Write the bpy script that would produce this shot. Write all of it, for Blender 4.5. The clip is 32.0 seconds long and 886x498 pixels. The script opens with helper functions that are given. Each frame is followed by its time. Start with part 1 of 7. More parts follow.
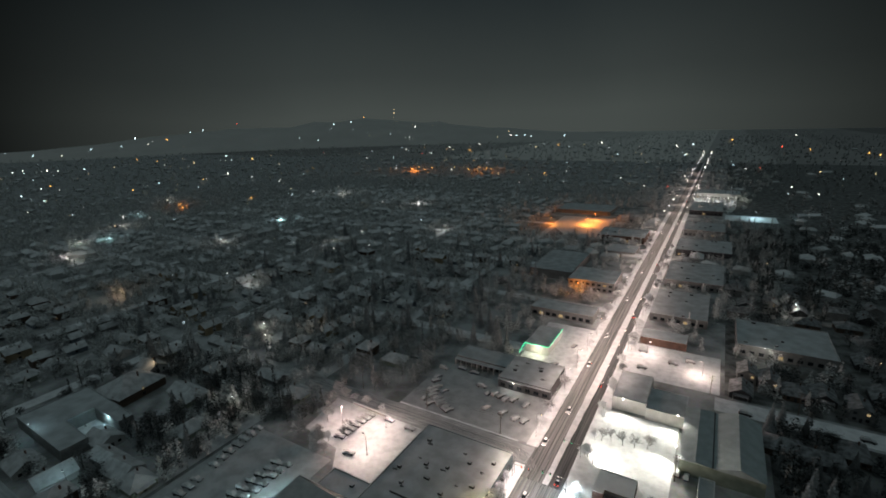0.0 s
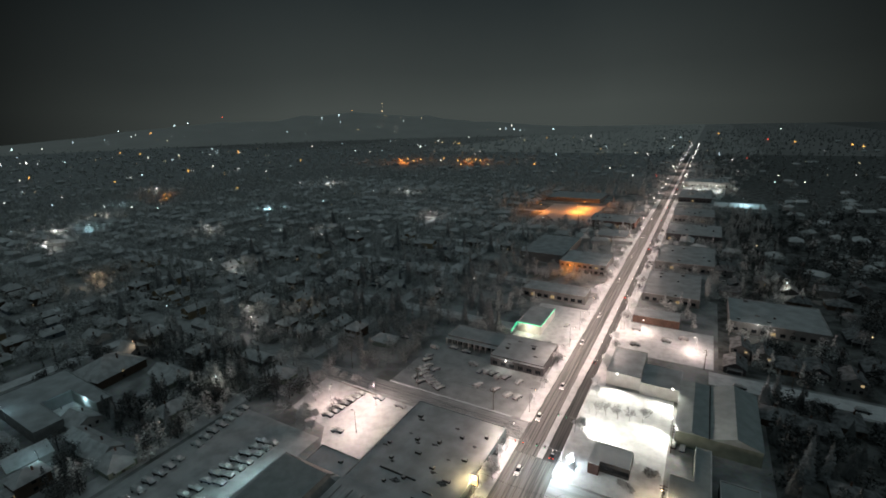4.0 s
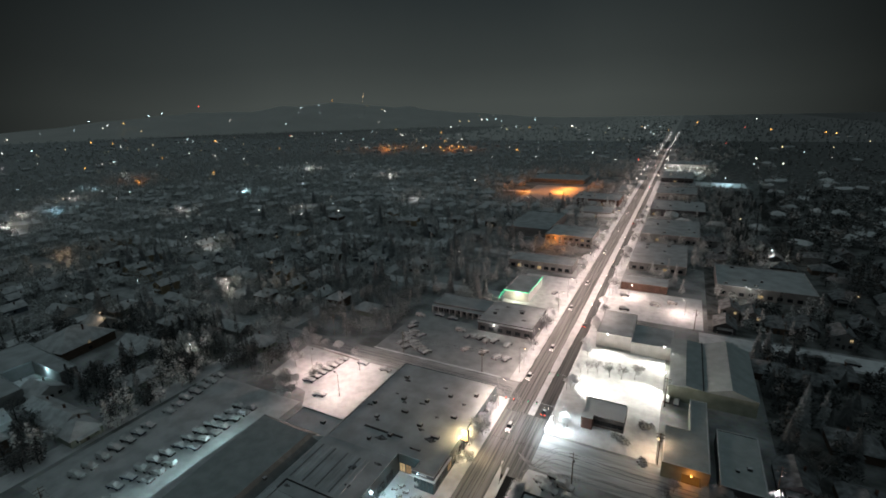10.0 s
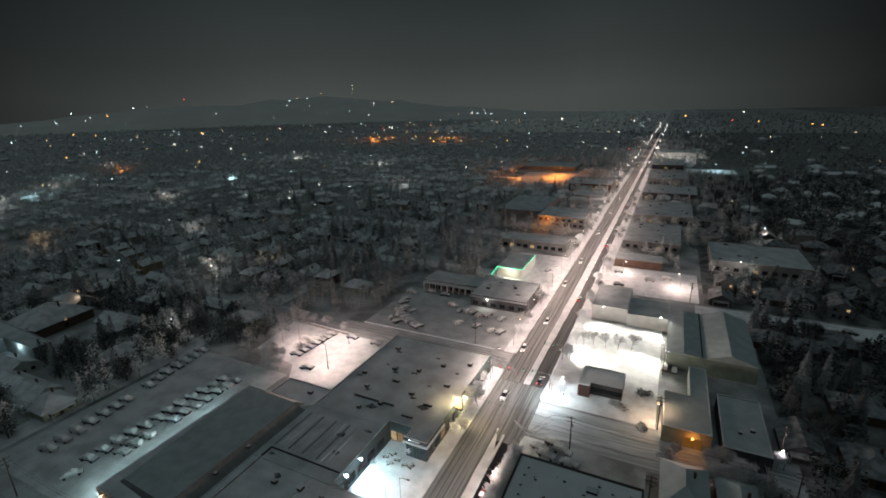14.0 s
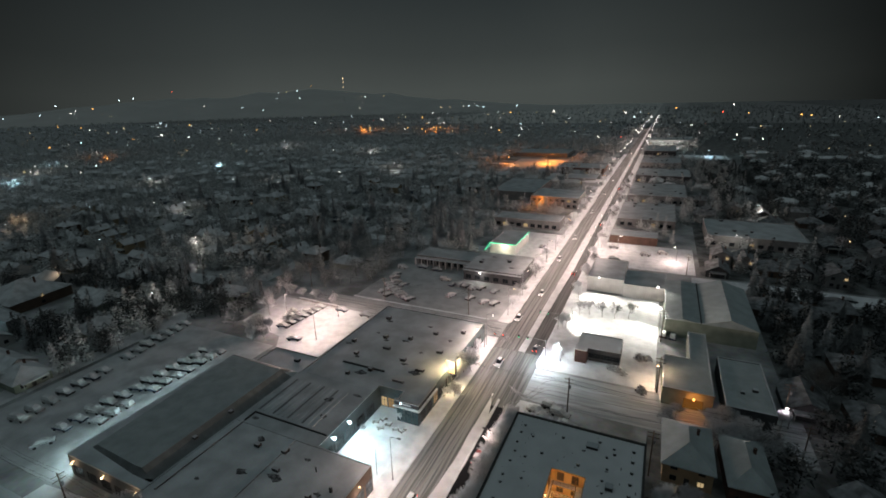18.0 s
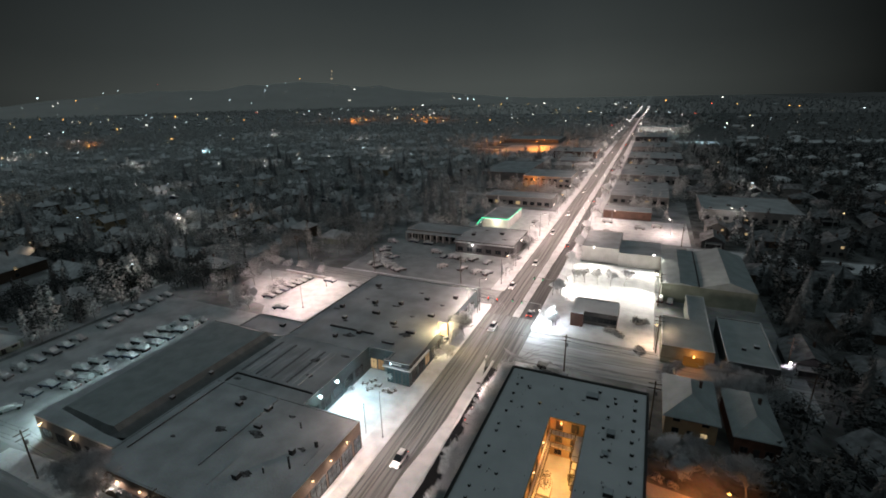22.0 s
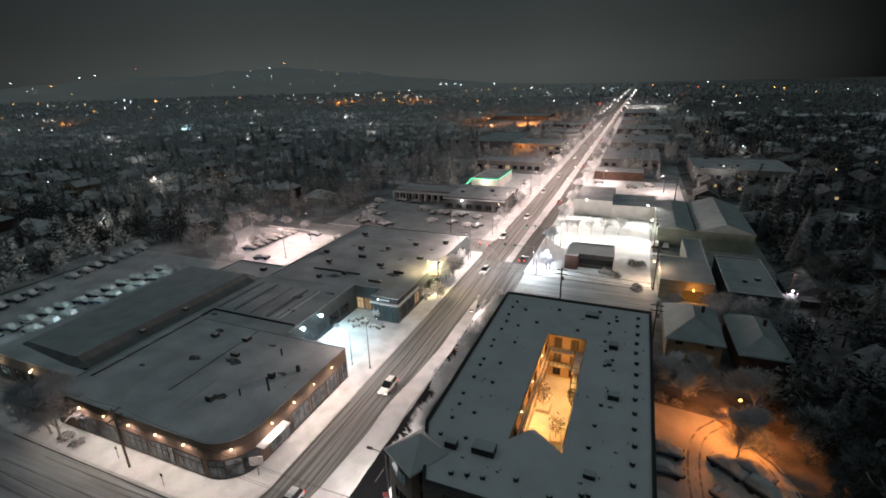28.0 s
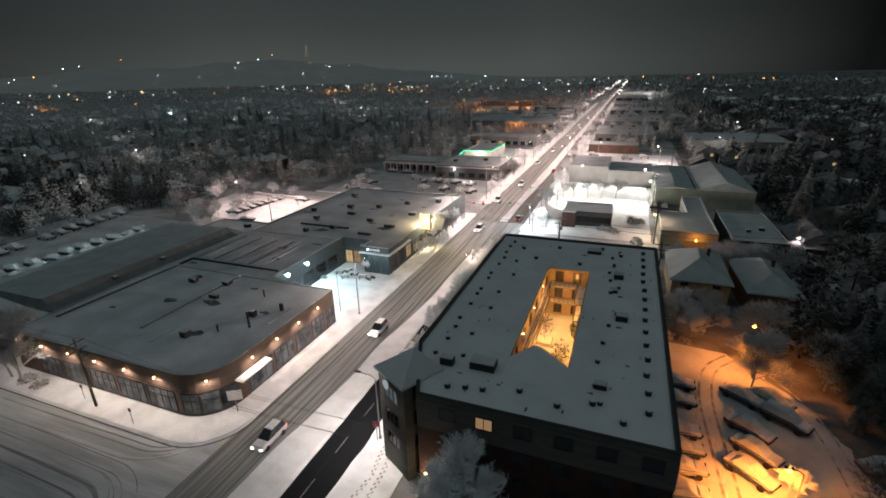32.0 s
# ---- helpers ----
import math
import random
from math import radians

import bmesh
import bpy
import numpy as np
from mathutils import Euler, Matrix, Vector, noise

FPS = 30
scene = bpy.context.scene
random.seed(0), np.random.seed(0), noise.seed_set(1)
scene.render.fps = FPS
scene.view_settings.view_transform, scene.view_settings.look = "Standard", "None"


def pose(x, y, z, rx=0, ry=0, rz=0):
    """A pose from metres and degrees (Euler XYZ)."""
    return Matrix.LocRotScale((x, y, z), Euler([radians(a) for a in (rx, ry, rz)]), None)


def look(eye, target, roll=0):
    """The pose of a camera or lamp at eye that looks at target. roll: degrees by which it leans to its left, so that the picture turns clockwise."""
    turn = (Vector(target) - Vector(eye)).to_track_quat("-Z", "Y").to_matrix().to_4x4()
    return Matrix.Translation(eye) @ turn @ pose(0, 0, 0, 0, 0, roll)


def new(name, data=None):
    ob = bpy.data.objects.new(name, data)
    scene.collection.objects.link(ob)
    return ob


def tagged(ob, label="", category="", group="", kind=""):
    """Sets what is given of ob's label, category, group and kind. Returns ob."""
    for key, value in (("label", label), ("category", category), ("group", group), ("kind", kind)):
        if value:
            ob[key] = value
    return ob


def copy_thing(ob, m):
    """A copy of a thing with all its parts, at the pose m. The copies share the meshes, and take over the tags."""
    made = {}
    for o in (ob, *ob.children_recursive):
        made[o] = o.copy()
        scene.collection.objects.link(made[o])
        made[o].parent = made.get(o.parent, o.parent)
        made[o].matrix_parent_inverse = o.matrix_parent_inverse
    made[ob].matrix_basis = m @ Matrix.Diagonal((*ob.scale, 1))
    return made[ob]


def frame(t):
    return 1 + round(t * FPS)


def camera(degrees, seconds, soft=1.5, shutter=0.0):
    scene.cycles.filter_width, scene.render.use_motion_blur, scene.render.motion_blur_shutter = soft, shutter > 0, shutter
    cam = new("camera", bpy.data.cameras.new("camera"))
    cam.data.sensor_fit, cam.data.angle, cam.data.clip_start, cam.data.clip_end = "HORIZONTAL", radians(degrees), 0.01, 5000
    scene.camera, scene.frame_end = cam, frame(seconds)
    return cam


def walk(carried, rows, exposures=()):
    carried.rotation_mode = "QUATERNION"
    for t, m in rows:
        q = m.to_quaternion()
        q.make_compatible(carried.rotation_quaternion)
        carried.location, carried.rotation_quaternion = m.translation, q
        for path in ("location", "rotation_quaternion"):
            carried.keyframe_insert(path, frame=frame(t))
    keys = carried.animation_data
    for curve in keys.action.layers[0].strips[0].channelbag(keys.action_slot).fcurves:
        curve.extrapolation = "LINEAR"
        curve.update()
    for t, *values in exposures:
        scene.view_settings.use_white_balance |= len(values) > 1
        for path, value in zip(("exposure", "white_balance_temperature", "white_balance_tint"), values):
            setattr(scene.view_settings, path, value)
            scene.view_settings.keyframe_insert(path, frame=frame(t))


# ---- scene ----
cam = camera(87.0, 32.0, soft=1.75)
ROWS = [
    (0.0, 48.79, -12.12, 129.05, 74.85, 1.55, 30.42),
    (3.0, 47.29, -10.64, 120.90, 74.43, 1.49, 29.49),
    (6.0, 45.34, -8.83, 112.39, 73.99, 1.51, 28.26),
    (9.0, 43.97, -7.96, 104.34, 73.57, 1.46, 27.25),
    (12.0, 42.47, -6.61, 95.74, 73.14, 1.40, 26.28),
    (14.0, 41.52, -5.53, 89.90, 72.85, 1.33, 25.73),
    (17.0, 40.65, -3.99, 81.36, 72.39, 1.34, 24.97),
    (20.0, 39.72, -2.56, 72.79, 71.90, 1.32, 24.20),
    (23.0, 38.99, -1.61, 64.37, 71.44, 1.33, 23.25),
    (25.0, 38.49, -1.18, 59.19, 71.10, 1.45, 22.60),
    (28.0, 38.12, -0.95, 52.20, 70.19, 1.37, 22.06),
    (30.0, 37.54, -0.26, 46.43, 69.78, 1.29, 21.57),
    (32.0, 37.10, 0.00, 40.76, 69.52, 1.28, 21.01),
]
walk(cam, [(t, pose(x, y, z, rx, ry, rz)) for t, x, y, z, rx, ry, rz in ROWS], ((0.0, -0.1, 6450, 5), (16.0, -0.06, 6480, 8), (32.0, 0.04, 6500, 10)))

# ---- night sky and light ----
world = bpy.data.worlds.new("night_sky")
scene.world = world
world.use_nodes = True
wn, wl = world.node_tree.nodes, world.node_tree.links
wn.clear()
w_out = wn.new("ShaderNodeOutputWorld")
w_bg = wn.new("ShaderNodeBackground")
w_tc = wn.new("ShaderNodeTexCoord")
w_sep = wn.new("ShaderNodeSeparateXYZ")
w_ramp = wn.new("ShaderNodeValToRGB")
w_noise = wn.new("ShaderNodeTexNoise")
w_noise.inputs["Scale"].default_value = 3.0
w_noise.inputs["Detail"].default_value = 4.0
w_add = wn.new("ShaderNodeMath")
w_add.operation = "MULTIPLY_ADD"
w_add.inputs[1].default_value = 0.06
wl.new(w_tc.outputs["Generated"], w_sep.inputs[0])
wl.new(w_tc.outputs["Generated"], w_noise.inputs["Vector"])
wl.new(w_noise.outputs["Fac"], w_add.inputs[0])
wl.new(w_sep.outputs["Z"], w_add.inputs[2])
wl.new(w_add.outputs[0], w_ramp.inputs["Fac"])
SKY = [(0.0, (0.048, 0.054, 0.051)), (0.05, (0.047, 0.053, 0.050)), (0.12, (0.032, 0.037, 0.036)), (0.30, (0.011, 0.015, 0.017)), (1.0, (0.010, 0.013, 0.015))]
while len(w_ramp.color_ramp.elements) < len(SKY):
    w_ramp.color_ramp.elements.new(0.5)
for el, (p, c) in zip(w_ramp.color_ramp.elements, SKY):
    el.position, el.color = p, (*c, 1)
wl.new(w_ramp.outputs["Color"], w_bg.inputs["Color"])
# the town's light dome: brighter over the centre, fading round the horizon
w_dot = wn.new("ShaderNodeVectorMath")
w_dot.operation = "DOT_PRODUCT"
w_dot.inputs[1].default_value = (-0.469, 0.881, 0.06)
w_dome = wn.new("ShaderNodeMapRange")
w_dome.inputs["From Min"].default_value, w_dome.inputs["From Max"].default_value = 0.68, 0.95
w_dome.inputs["To Min"].default_value, w_dome.inputs["To Max"].default_value = 0.11, 1.36
wl.new(w_tc.outputs["Generated"], w_dot.inputs[0])
wl.new(w_dot.outputs["Value"], w_dome.inputs["Value"])
wl.new(w_dome.outputs[0], w_bg.inputs["Strength"])
wl.new(w_bg.outputs[0], w_out.inputs[0])

# the city's glow that the low snow clouds throw back, one wide soft source
glow = bpy.data.lights.new("cloud_glow", "SUN")
glow.energy, glow.angle, glow.color = 0.315, radians(120), (0.77, 0.95, 1.0)
new("cloud_glow", glow).matrix_world = look((0, 0, 300), (25, 40, 0))


def lamp_light(x, y, z, watts, color, radius=0.25, spot=0.0, aim=None):
    """A real lamp: a point, or a downward spot of that many degrees."""
    li = bpy.data.lights.new("lamp_light", "SPOT" if spot else "POINT")
    li.energy, li.color, li.shadow_soft_size = watts * 1.65, color, radius
    if spot:
        li.spot_size, li.spot_blend = radians(spot), 0.6
    ob = new("lamp_light", li)
    ob.matrix_world = look((x, y, z), aim or (x, y + 0.01, 0))
    return ob


PINK, WHITE, COLD, WARM, SODIUM = (1.0, 0.74, 0.66), (1.0, 0.93, 0.86), (0.58, 0.90, 1.0), (1.0, 0.66, 0.42), (1.0, 0.28, 0.04)

# ---- materials ----
def mat(name, color, rough=0.8, metal=0.0, var=0.25, scale=1.0, fine=12.0, bump=0.15, second=None, emit=None, strength=0.0, stretch=(1, 1, 1), lo=0.35, hi=0.65, spec=0.5, island=0.0, rnd=0.25):
    """A surface with variation at two scales, bump, and a second colour that breaks through in patches."""
    m = bpy.data.materials.new(name)
    m.use_nodes = True
    n, l = m.node_tree.nodes, m.node_tree.links
    b = n["Principled BSDF"]
    b.inputs["Roughness"].default_value, b.inputs["Metallic"].default_value = rough, metal
    b.inputs["Specular IOR Level"].default_value = spec
    geo, mp = n.new("ShaderNodeNewGeometry"), n.new("ShaderNodeMapping")
    mp.inputs["Scale"].default_value = stretch
    l.new(geo.outputs["Position"], mp.inputs["Vector"])
    big, small = n.new("ShaderNodeTexNoise"), n.new("ShaderNodeTexNoise")
    for tex, s, d in ((big, scale, 5.0), (small, fine, 3.0)):
        tex.inputs["Scale"].default_value, tex.inputs["Detail"].default_value = s, d
        l.new(mp.outputs[0], tex.inputs["Vector"])
    ramp = n.new("ShaderNodeMapRange")
    ramp.inputs["From Min"].default_value, ramp.inputs["From Max"].default_value = lo, hi
    l.new(big.outputs["Fac"], ramp.inputs["Value"])
    mix = n.new("ShaderNodeMix")
    mix.data_type = "RGBA"
    s2 = second or tuple(c * (1 - var) for c in color)
    mix.inputs["A"].default_value, mix.inputs["B"].default_value = (*color, 1), (*s2, 1)
    l.new(ramp.outputs[0], mix.inputs["Factor"])
    grain = n.new("ShaderNodeMix")
    grain.data_type, grain.blend_type = "RGBA", "MULTIPLY"
    grain.inputs["Factor"].default_value = var
    l.new(mix.outputs["Result"], grain.inputs["A"])
    l.new(small.outputs["Color"], grain.inputs["B"])
    bright = n.new("ShaderNodeHueSaturation")
    bright.inputs["Saturation"].default_value = 1.0
    info = n.new("ShaderNodeObjectInfo")
    vr = n.new("ShaderNodeMapRange")
    vr.inputs["To Min"].default_value, vr.inputs["To Max"].default_value = 1.0, 1.0 + rnd
    l.new(geo.outputs["Random Per Island"] if island else info.outputs["Random"], vr.inputs["Value"])
    l.new(vr.outputs[0], bright.inputs["Value"])
    l.new(grain.outputs["Result"], bright.inputs["Color"])
    l.new(bright.outputs[0], b.inputs["Base Color"])
    if bump:
        bp = n.new("ShaderNodeBump")
        bp.inputs["Strength"].default_value, bp.inputs["Distance"].default_value = bump, 0.1
        l.new(small.outputs["Fac"], bp.inputs["Height"])
        l.new(bp.outputs[0], b.inputs["Normal"])
    if emit:
        b.inputs["Emission Color"].default_value = (*emit, 1)
        b.inputs["Emission Strength"].default_value = strength
    return m


def bulb_mat(name, color, strength, sampled=False):
    m = bpy.data.materials.new(name)
    m.use_nodes = True
    n, l = m.node_tree.nodes, m.node_tree.links
    b = n["Principled BSDF"]
    b.inputs["Base Color"].default_value = (*(c * 0.03 for c in color), 1)
    b.inputs["Roughness"].default_value = 0.15
    b.inputs["Emission Color"].default_value, b.inputs["Emission Strength"].default_value = (*color, 1), strength
    m.cycles.emission_sampling = "AUTO" if sampled else "NONE"
    return m


def frosted(name, bark, snow=(0.72, 0.74, 0.76), lo=-0.25, hi=0.5):
    """Bark, needles or shingles with snow lying on what faces up."""
    m = mat(name, bark, 0.9, var=0.35, scale=0.8, fine=6, bump=0.2)
    n, l = m.node_tree.nodes, m.node_tree.links
    b = n["Principled BSDF"]
    col = b.inputs["Base Color"].links[0].from_socket
    geo, sep, mr, mix, tex = n.new("ShaderNodeNewGeometry"), n.new("ShaderNodeSeparateXYZ"), n.new("ShaderNodeMapRange"), n.new("ShaderNodeMix"), n.new("ShaderNodeTexNoise")
    tex.inputs["Scale"].default_value = 0.6
    l.new(geo.outputs["Position"], tex.inputs["Vector"])
    add = n.new("ShaderNodeMath")
    add.operation = "MULTIPLY_ADD"
    add.inputs[1].default_value = 0.5
    l.new(tex.outputs["Fac"], add.inputs[0])
    l.new(geo.outputs["Normal"], sep.inputs[0])
    ab = n.new("ShaderNodeMath")
    ab.operation = "ABSOLUTE"
    l.new(sep.outputs["Z"], ab.inputs[0])
    l.new(ab.outputs[0], add.inputs[2])
    l.new(add.outputs[0], mr.inputs["Value"])
    mr.inputs["From Min"].default_value, mr.inputs["From Max"].default_value = lo + 0.25, hi + 0.25
    mix.data_type = "RGBA"
    l.new(mr.outputs[0], mix.inputs["Factor"])
    l.new(col, mix.inputs["A"])
    mix.inputs["B"].default_value = (*snow, 1)
    l.new(mix.outputs["Result"], b.inputs["Base Color"])
    return m


SNOW = mat("snow", (0.80, 0.82, 0.84), 0.75, var=0.16, scale=0.3, fine=2.2, bump=0.6, second=(0.62, 0.64, 0.66), lo=0.42, hi=0.68)
ROOF_SNOW = mat("roof_snow", (0.61, 0.65, 0.67), 0.8, var=0.25, scale=0.16, fine=2.5, bump=0.4, second=(0.43, 0.46, 0.475))
GREEN_ROOF = mat("green_roof_snow", (0.46, 0.515, 0.52), 0.7, var=0.35, scale=0.3, fine=3.5, bump=0.6, second=(0.36, 0.405, 0.41))
CLEAN_SNOW = mat("clean_roof_snow", (0.78, 0.80, 0.81), 0.75, var=0.12, scale=0.2, fine=2.5, bump=0.35, second=(0.68, 0.70, 0.71), lo=0.4, hi=0.7, rnd=0.0)
LEAF = frosted("snowy_evergreen_leaves", (0.06, 0.055, 0.03), (0.6, 0.6, 0.6), lo=0.5, hi=1.2)
LOT_SNOW = mat("trodden_lot_snow", (0.58, 0.60, 0.61), 0.8, var=0.2, scale=0.2, fine=2, bump=0.5, second=(0.42, 0.44, 0.45), lo=0.4, hi=0.66)
YARD = mat("yard_snow", (0.48, 0.50, 0.51), 0.9, var=0.35, scale=0.07, fine=0.7, bump=0.5, second=(0.21, 0.22, 0.218), lo=0.40, hi=0.62)
SLUSH = mat("packed_snow_lane", (0.235, 0.25, 0.25), 0.65, var=0.35, scale=2.0, fine=6, bump=0.2, second=(0.10, 0.106, 0.107), stretch=(1, 0.02, 1), lo=0.43, hi=0.60)
WET = mat("wet_asphalt", (0.010, 0.012, 0.014), 0.7, var=0.4, spec=0.08, scale=0.9, fine=8, bump=0.1, second=(0.022, 0.025, 0.028), stretch=(1, 0.02, 1), lo=0.56, hi=0.74)
TRACK_X = mat("tyre_track", (0.18, 0.185, 0.19), 0.6, var=0.3, scale=0.7, fine=6, bump=0.2, second=(0.46, 0.465, 0.47), stretch=(0.05, 1, 1), lo=0.4, hi=0.6)
CONCRETE = mat("concrete", (0.34, 0.33, 0.32), 0.85, scale=0.6, fine=9)
DARKWALL = mat("dark_wall", (0.07, 0.07, 0.075), 0.8, scale=0.5, fine=8)
BROWNWALL = mat("brown_cladding", (0.125, 0.085, 0.062), 0.7, scale=0.4, fine=8, stretch=(1, 1, 4))
TANWALL = mat("tan_stucco", (0.42, 0.32, 0.20), 0.85, scale=0.4, fine=10)
GREYWALL = mat("grey_wall", (0.24, 0.24, 0.24), 0.85, scale=0.4, fine=10)
WHITEWALL = mat("white_wall", (0.62, 0.61, 0.60), 0.8, scale=0.4, fine=10, var=0.15)
BRICKWALL = mat("brick_wall", (0.15, 0.085, 0.065), 0.85, scale=0.5, fine=14, var=0.4)
GREENWALL = mat("pale_green_siding", (0.30, 0.34, 0.28), 0.8, scale=0.4, fine=10)
BLUEWALL = mat("blue_grey_siding", (0.18, 0.21, 0.25), 0.8, scale=0.4, fine=10)
TRIM = mat("dark_trim", (0.035, 0.035, 0.038), 0.6, scale=1, fine=8)
PALETRIM = mat("pale_trim", (0.55, 0.55, 0.54), 0.7, scale=1, fine=8, var=0.12)
PALE_TWIG = frosted("white_frosted_twigs", (0.40, 0.40, 0.41), (0.80, 0.82, 0.84), lo=-0.8, hi=0.2)
METAL = mat("galvanised_metal", (0.30, 0.31, 0.32), 0.45, 0.7, scale=1, fine=10)
DARKMETAL = mat("dark_metal", (0.05, 0.05, 0.052), 0.5, 0.5, scale=1, fine=10)
WOOD = mat("weathered_wood", (0.13, 0.10, 0.075), 0.85, scale=1, fine=9, stretch=(1, 1, 0.2))
RUBBER = mat("tyre_rubber", (0.02, 0.02, 0.02), 0.8, scale=2, fine=12)
GLASS = mat("dark_glass", (0.015, 0.018, 0.022), 0.08, 0.0, var=0.05, scale=0.3, fine=2, bump=0.0)
BARK = frosted("frosted_bark", (0.10, 0.09, 0.08))
TWIG = frosted("frosted_twigs", (0.16, 0.16, 0.16), (0.60, 0.62, 0.64), lo=-0.1, hi=0.9)
NEEDLE = frosted("snowy_needles", (0.025, 0.035, 0.028), (0.45, 0.48, 0.50), lo=0.35, hi=1.1)
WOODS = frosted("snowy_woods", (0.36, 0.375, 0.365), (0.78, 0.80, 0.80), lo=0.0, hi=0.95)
# the farther the woods, the paler: haze put into these two colours
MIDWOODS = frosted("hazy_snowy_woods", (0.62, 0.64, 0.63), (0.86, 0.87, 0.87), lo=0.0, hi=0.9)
FARWOODS = frosted("hazed_far_woods", (0.70, 0.71, 0.69), (0.80, 0.81, 0.80), lo=0.0, hi=0.9)
# yard snow darkened in colour for the gardens that get no light
SHADED_GARDEN = mat("shaded_garden_ground", (0.26, 0.27, 0.27), 0.95, var=0.4, scale=0.15, fine=1.5, bump=0.5, second=(0.09, 0.095, 0.09), lo=0.4, hi=0.62)
CAR_PAINTS = [mat("car_paint_" + k, c, 0.3, 0.2, var=0.08, bump=0.0) for k, c in (("silver", (0.45, 0.46, 0.47)), ("white", (0.7, 0.7, 0.7)), ("black", (0.02, 0.02, 0.022)), ("red", (0.25, 0.03, 0.03)), ("blue", (0.04, 0.07, 0.16)))]
B_WHITE, B_COLD, B_WARM, B_SODIUM, B_RED = (bulb_mat("bulb_" + k, c, s) for k, c, s in (("white", (1, 0.92, 0.85), 9), ("cold", (0.72, 0.92, 1), 8), ("warm", (1, 0.70, 0.36), 7), ("sodium", (1, 0.45, 0.10), 7), ("red", (1, 0.08, 0.04), 6)))
SNOWY_PAINTS = [frosted("snowy_car_paint_" + k, c, (0.72, 0.74, 0.76), lo=0.65, hi=1.2) for k, c in (("silver", (0.40, 0.41, 0.42)), ("white", (0.6, 0.6, 0.6)), ("black", (0.05, 0.05, 0.055)), ("red", (0.20, 0.04, 0.04)), ("blue", (0.06, 0.09, 0.15)))]
F_WHITE, F_COLD, F_WARM, F_SODIUM = (bulb_mat("far_bulb_" + k, c, s) for k, c, s in (("white", (1, 0.92, 0.85), 7.0), ("cold", (0.72, 0.92, 1), 7.0), ("warm", (1, 0.70, 0.36), 5.0), ("sodium", (1, 0.45, 0.10), 6.0)))
B_GOLD = bulb_mat("bulb_gold", (1.0, 0.76, 0.36), 2.2)
B_GREEN = bulb_mat("green_neon", (0.08, 0.95, 0.45), 2.2)
LIT = bulb_mat("lit_window", (1.0, 0.72, 0.38), 0.5)
LIT_COLD = bulb_mat("lit_shop_window", (0.40, 0.68, 0.74), 0.055)
OLIVE = mat("olive_grey_siding", (0.11, 0.11, 0.095), 0.8, scale=0.4, fine=9, stretch=(1, 1, 5))
TWIG_FINE = frosted("fine_frosted_twigs", (0.18, 0.18, 0.18), (0.62, 0.64, 0.66), lo=-0.2, hi=0.7)
# darker copy of the snowy woods: shade of unlit edges put into its colour
SHADEWOODS = frosted("shaded_snowy_thicket", (0.03, 0.034, 0.033), (0.21, 0.222, 0.225), lo=0.2, hi=1.2)
STREET_SNOW = mat("driven_street_snow", (0.57, 0.61, 0.63), 0.7, var=0.25, scale=0.5, fine=5, bump=0.5, second=(0.37, 0.40, 0.415), stretch=(0.12, 1, 1), lo=0.4, hi=0.62)
APT_BRICK = mat("dark_red_brick", (0.075, 0.032, 0.024), 0.85, scale=0.5, fine=14, var=0.4)
TEAL_SIDING = mat("teal_grey_siding", (0.075, 0.10, 0.105), 0.75, scale=0.5, fine=10, stretch=(1, 1, 5))
BARE_ROOF = mat("wet_bare_roofing", (0.06, 0.06, 0.062), 0.7, var=0.4, scale=1.5, fine=8, bump=0.2, second=(0.25, 0.26, 0.27), lo=0.45, hi=0.62)
CAR_SNOW = mat("car_snow", (0.66, 0.68, 0.69), 0.8, var=0.2, scale=0.8, fine=5, bump=0.4, second=(0.5, 0.515, 0.525))
# haze put into the hill colour, matched to the sky behind
HILLS = mat("hazed_hill_woods", (0.62, 0.61, 0.585), 0.95, var=0.12, scale=0.006, fine=0.05, bump=0.1, second=(0.57, 0.56, 0.535))
SHOP_GLASS = mat("pale_shop_glass", (0.17, 0.20, 0.22), 0.15, var=0.4, scale=0.6, fine=3, bump=0.0, second=(0.05, 0.06, 0.07))
# half-dark copy of the woods, dimmed in colour where little light reaches
HALFSHADEWOODS = frosted("half_shaded_thicket", (0.20, 0.21, 0.205), (0.58, 0.60, 0.60), lo=0.05, hi=1.1)
PALE_SLUSH = mat("pale_packed_snow_lane", (0.22, 0.222, 0.22), 0.65, var=0.3, scale=1.4, fine=6, bump=0.2, second=(0.075, 0.077, 0.077), stretch=(1, 0.015, 1), lo=0.40, hi=0.60)
DARK_SLUSH = mat("dark_slushy_lane", (0.10, 0.103, 0.105), 0.65, var=0.3, scale=1.4, fine=6, bump=0.2, second=(0.03, 0.032, 0.034), stretch=(1, 0.015, 1), lo=0.40, hi=0.60)
# shade of the steep roof edges, put into a darker colour
SHADED_SLOPE = mat("shaded_roof_slope", (0.14, 0.155, 0.155), 0.6, var=0.3, scale=0.4, fine=4, bump=0.3, second=(0.22, 0.235, 0.24), lo=0.45, hi=0.7)

# ---- building blocks ----
def box(bm, x0, x1, y0, y1, z0, z1, m=None):
    vs = [bm.verts.new((x, y, z)) for z in (z0, z1) for x, y in ((x0, y0), (x1, y0), (x1, y1), (x0, y1))]
    if m:
        for v in vs:
            v.co = m @ v.co
    for q in ((0, 3, 2, 1), (4, 5, 6, 7), (0, 1, 5, 4), (1, 2, 6, 5), (2, 3, 7, 6), (3, 0, 4, 7)):
        bm.faces.new([vs[i] for i in q])
    return bm


def boxes(*bs):
    bm = bmesh.new()
    for b in bs:
        box(bm, *b)
    return bm


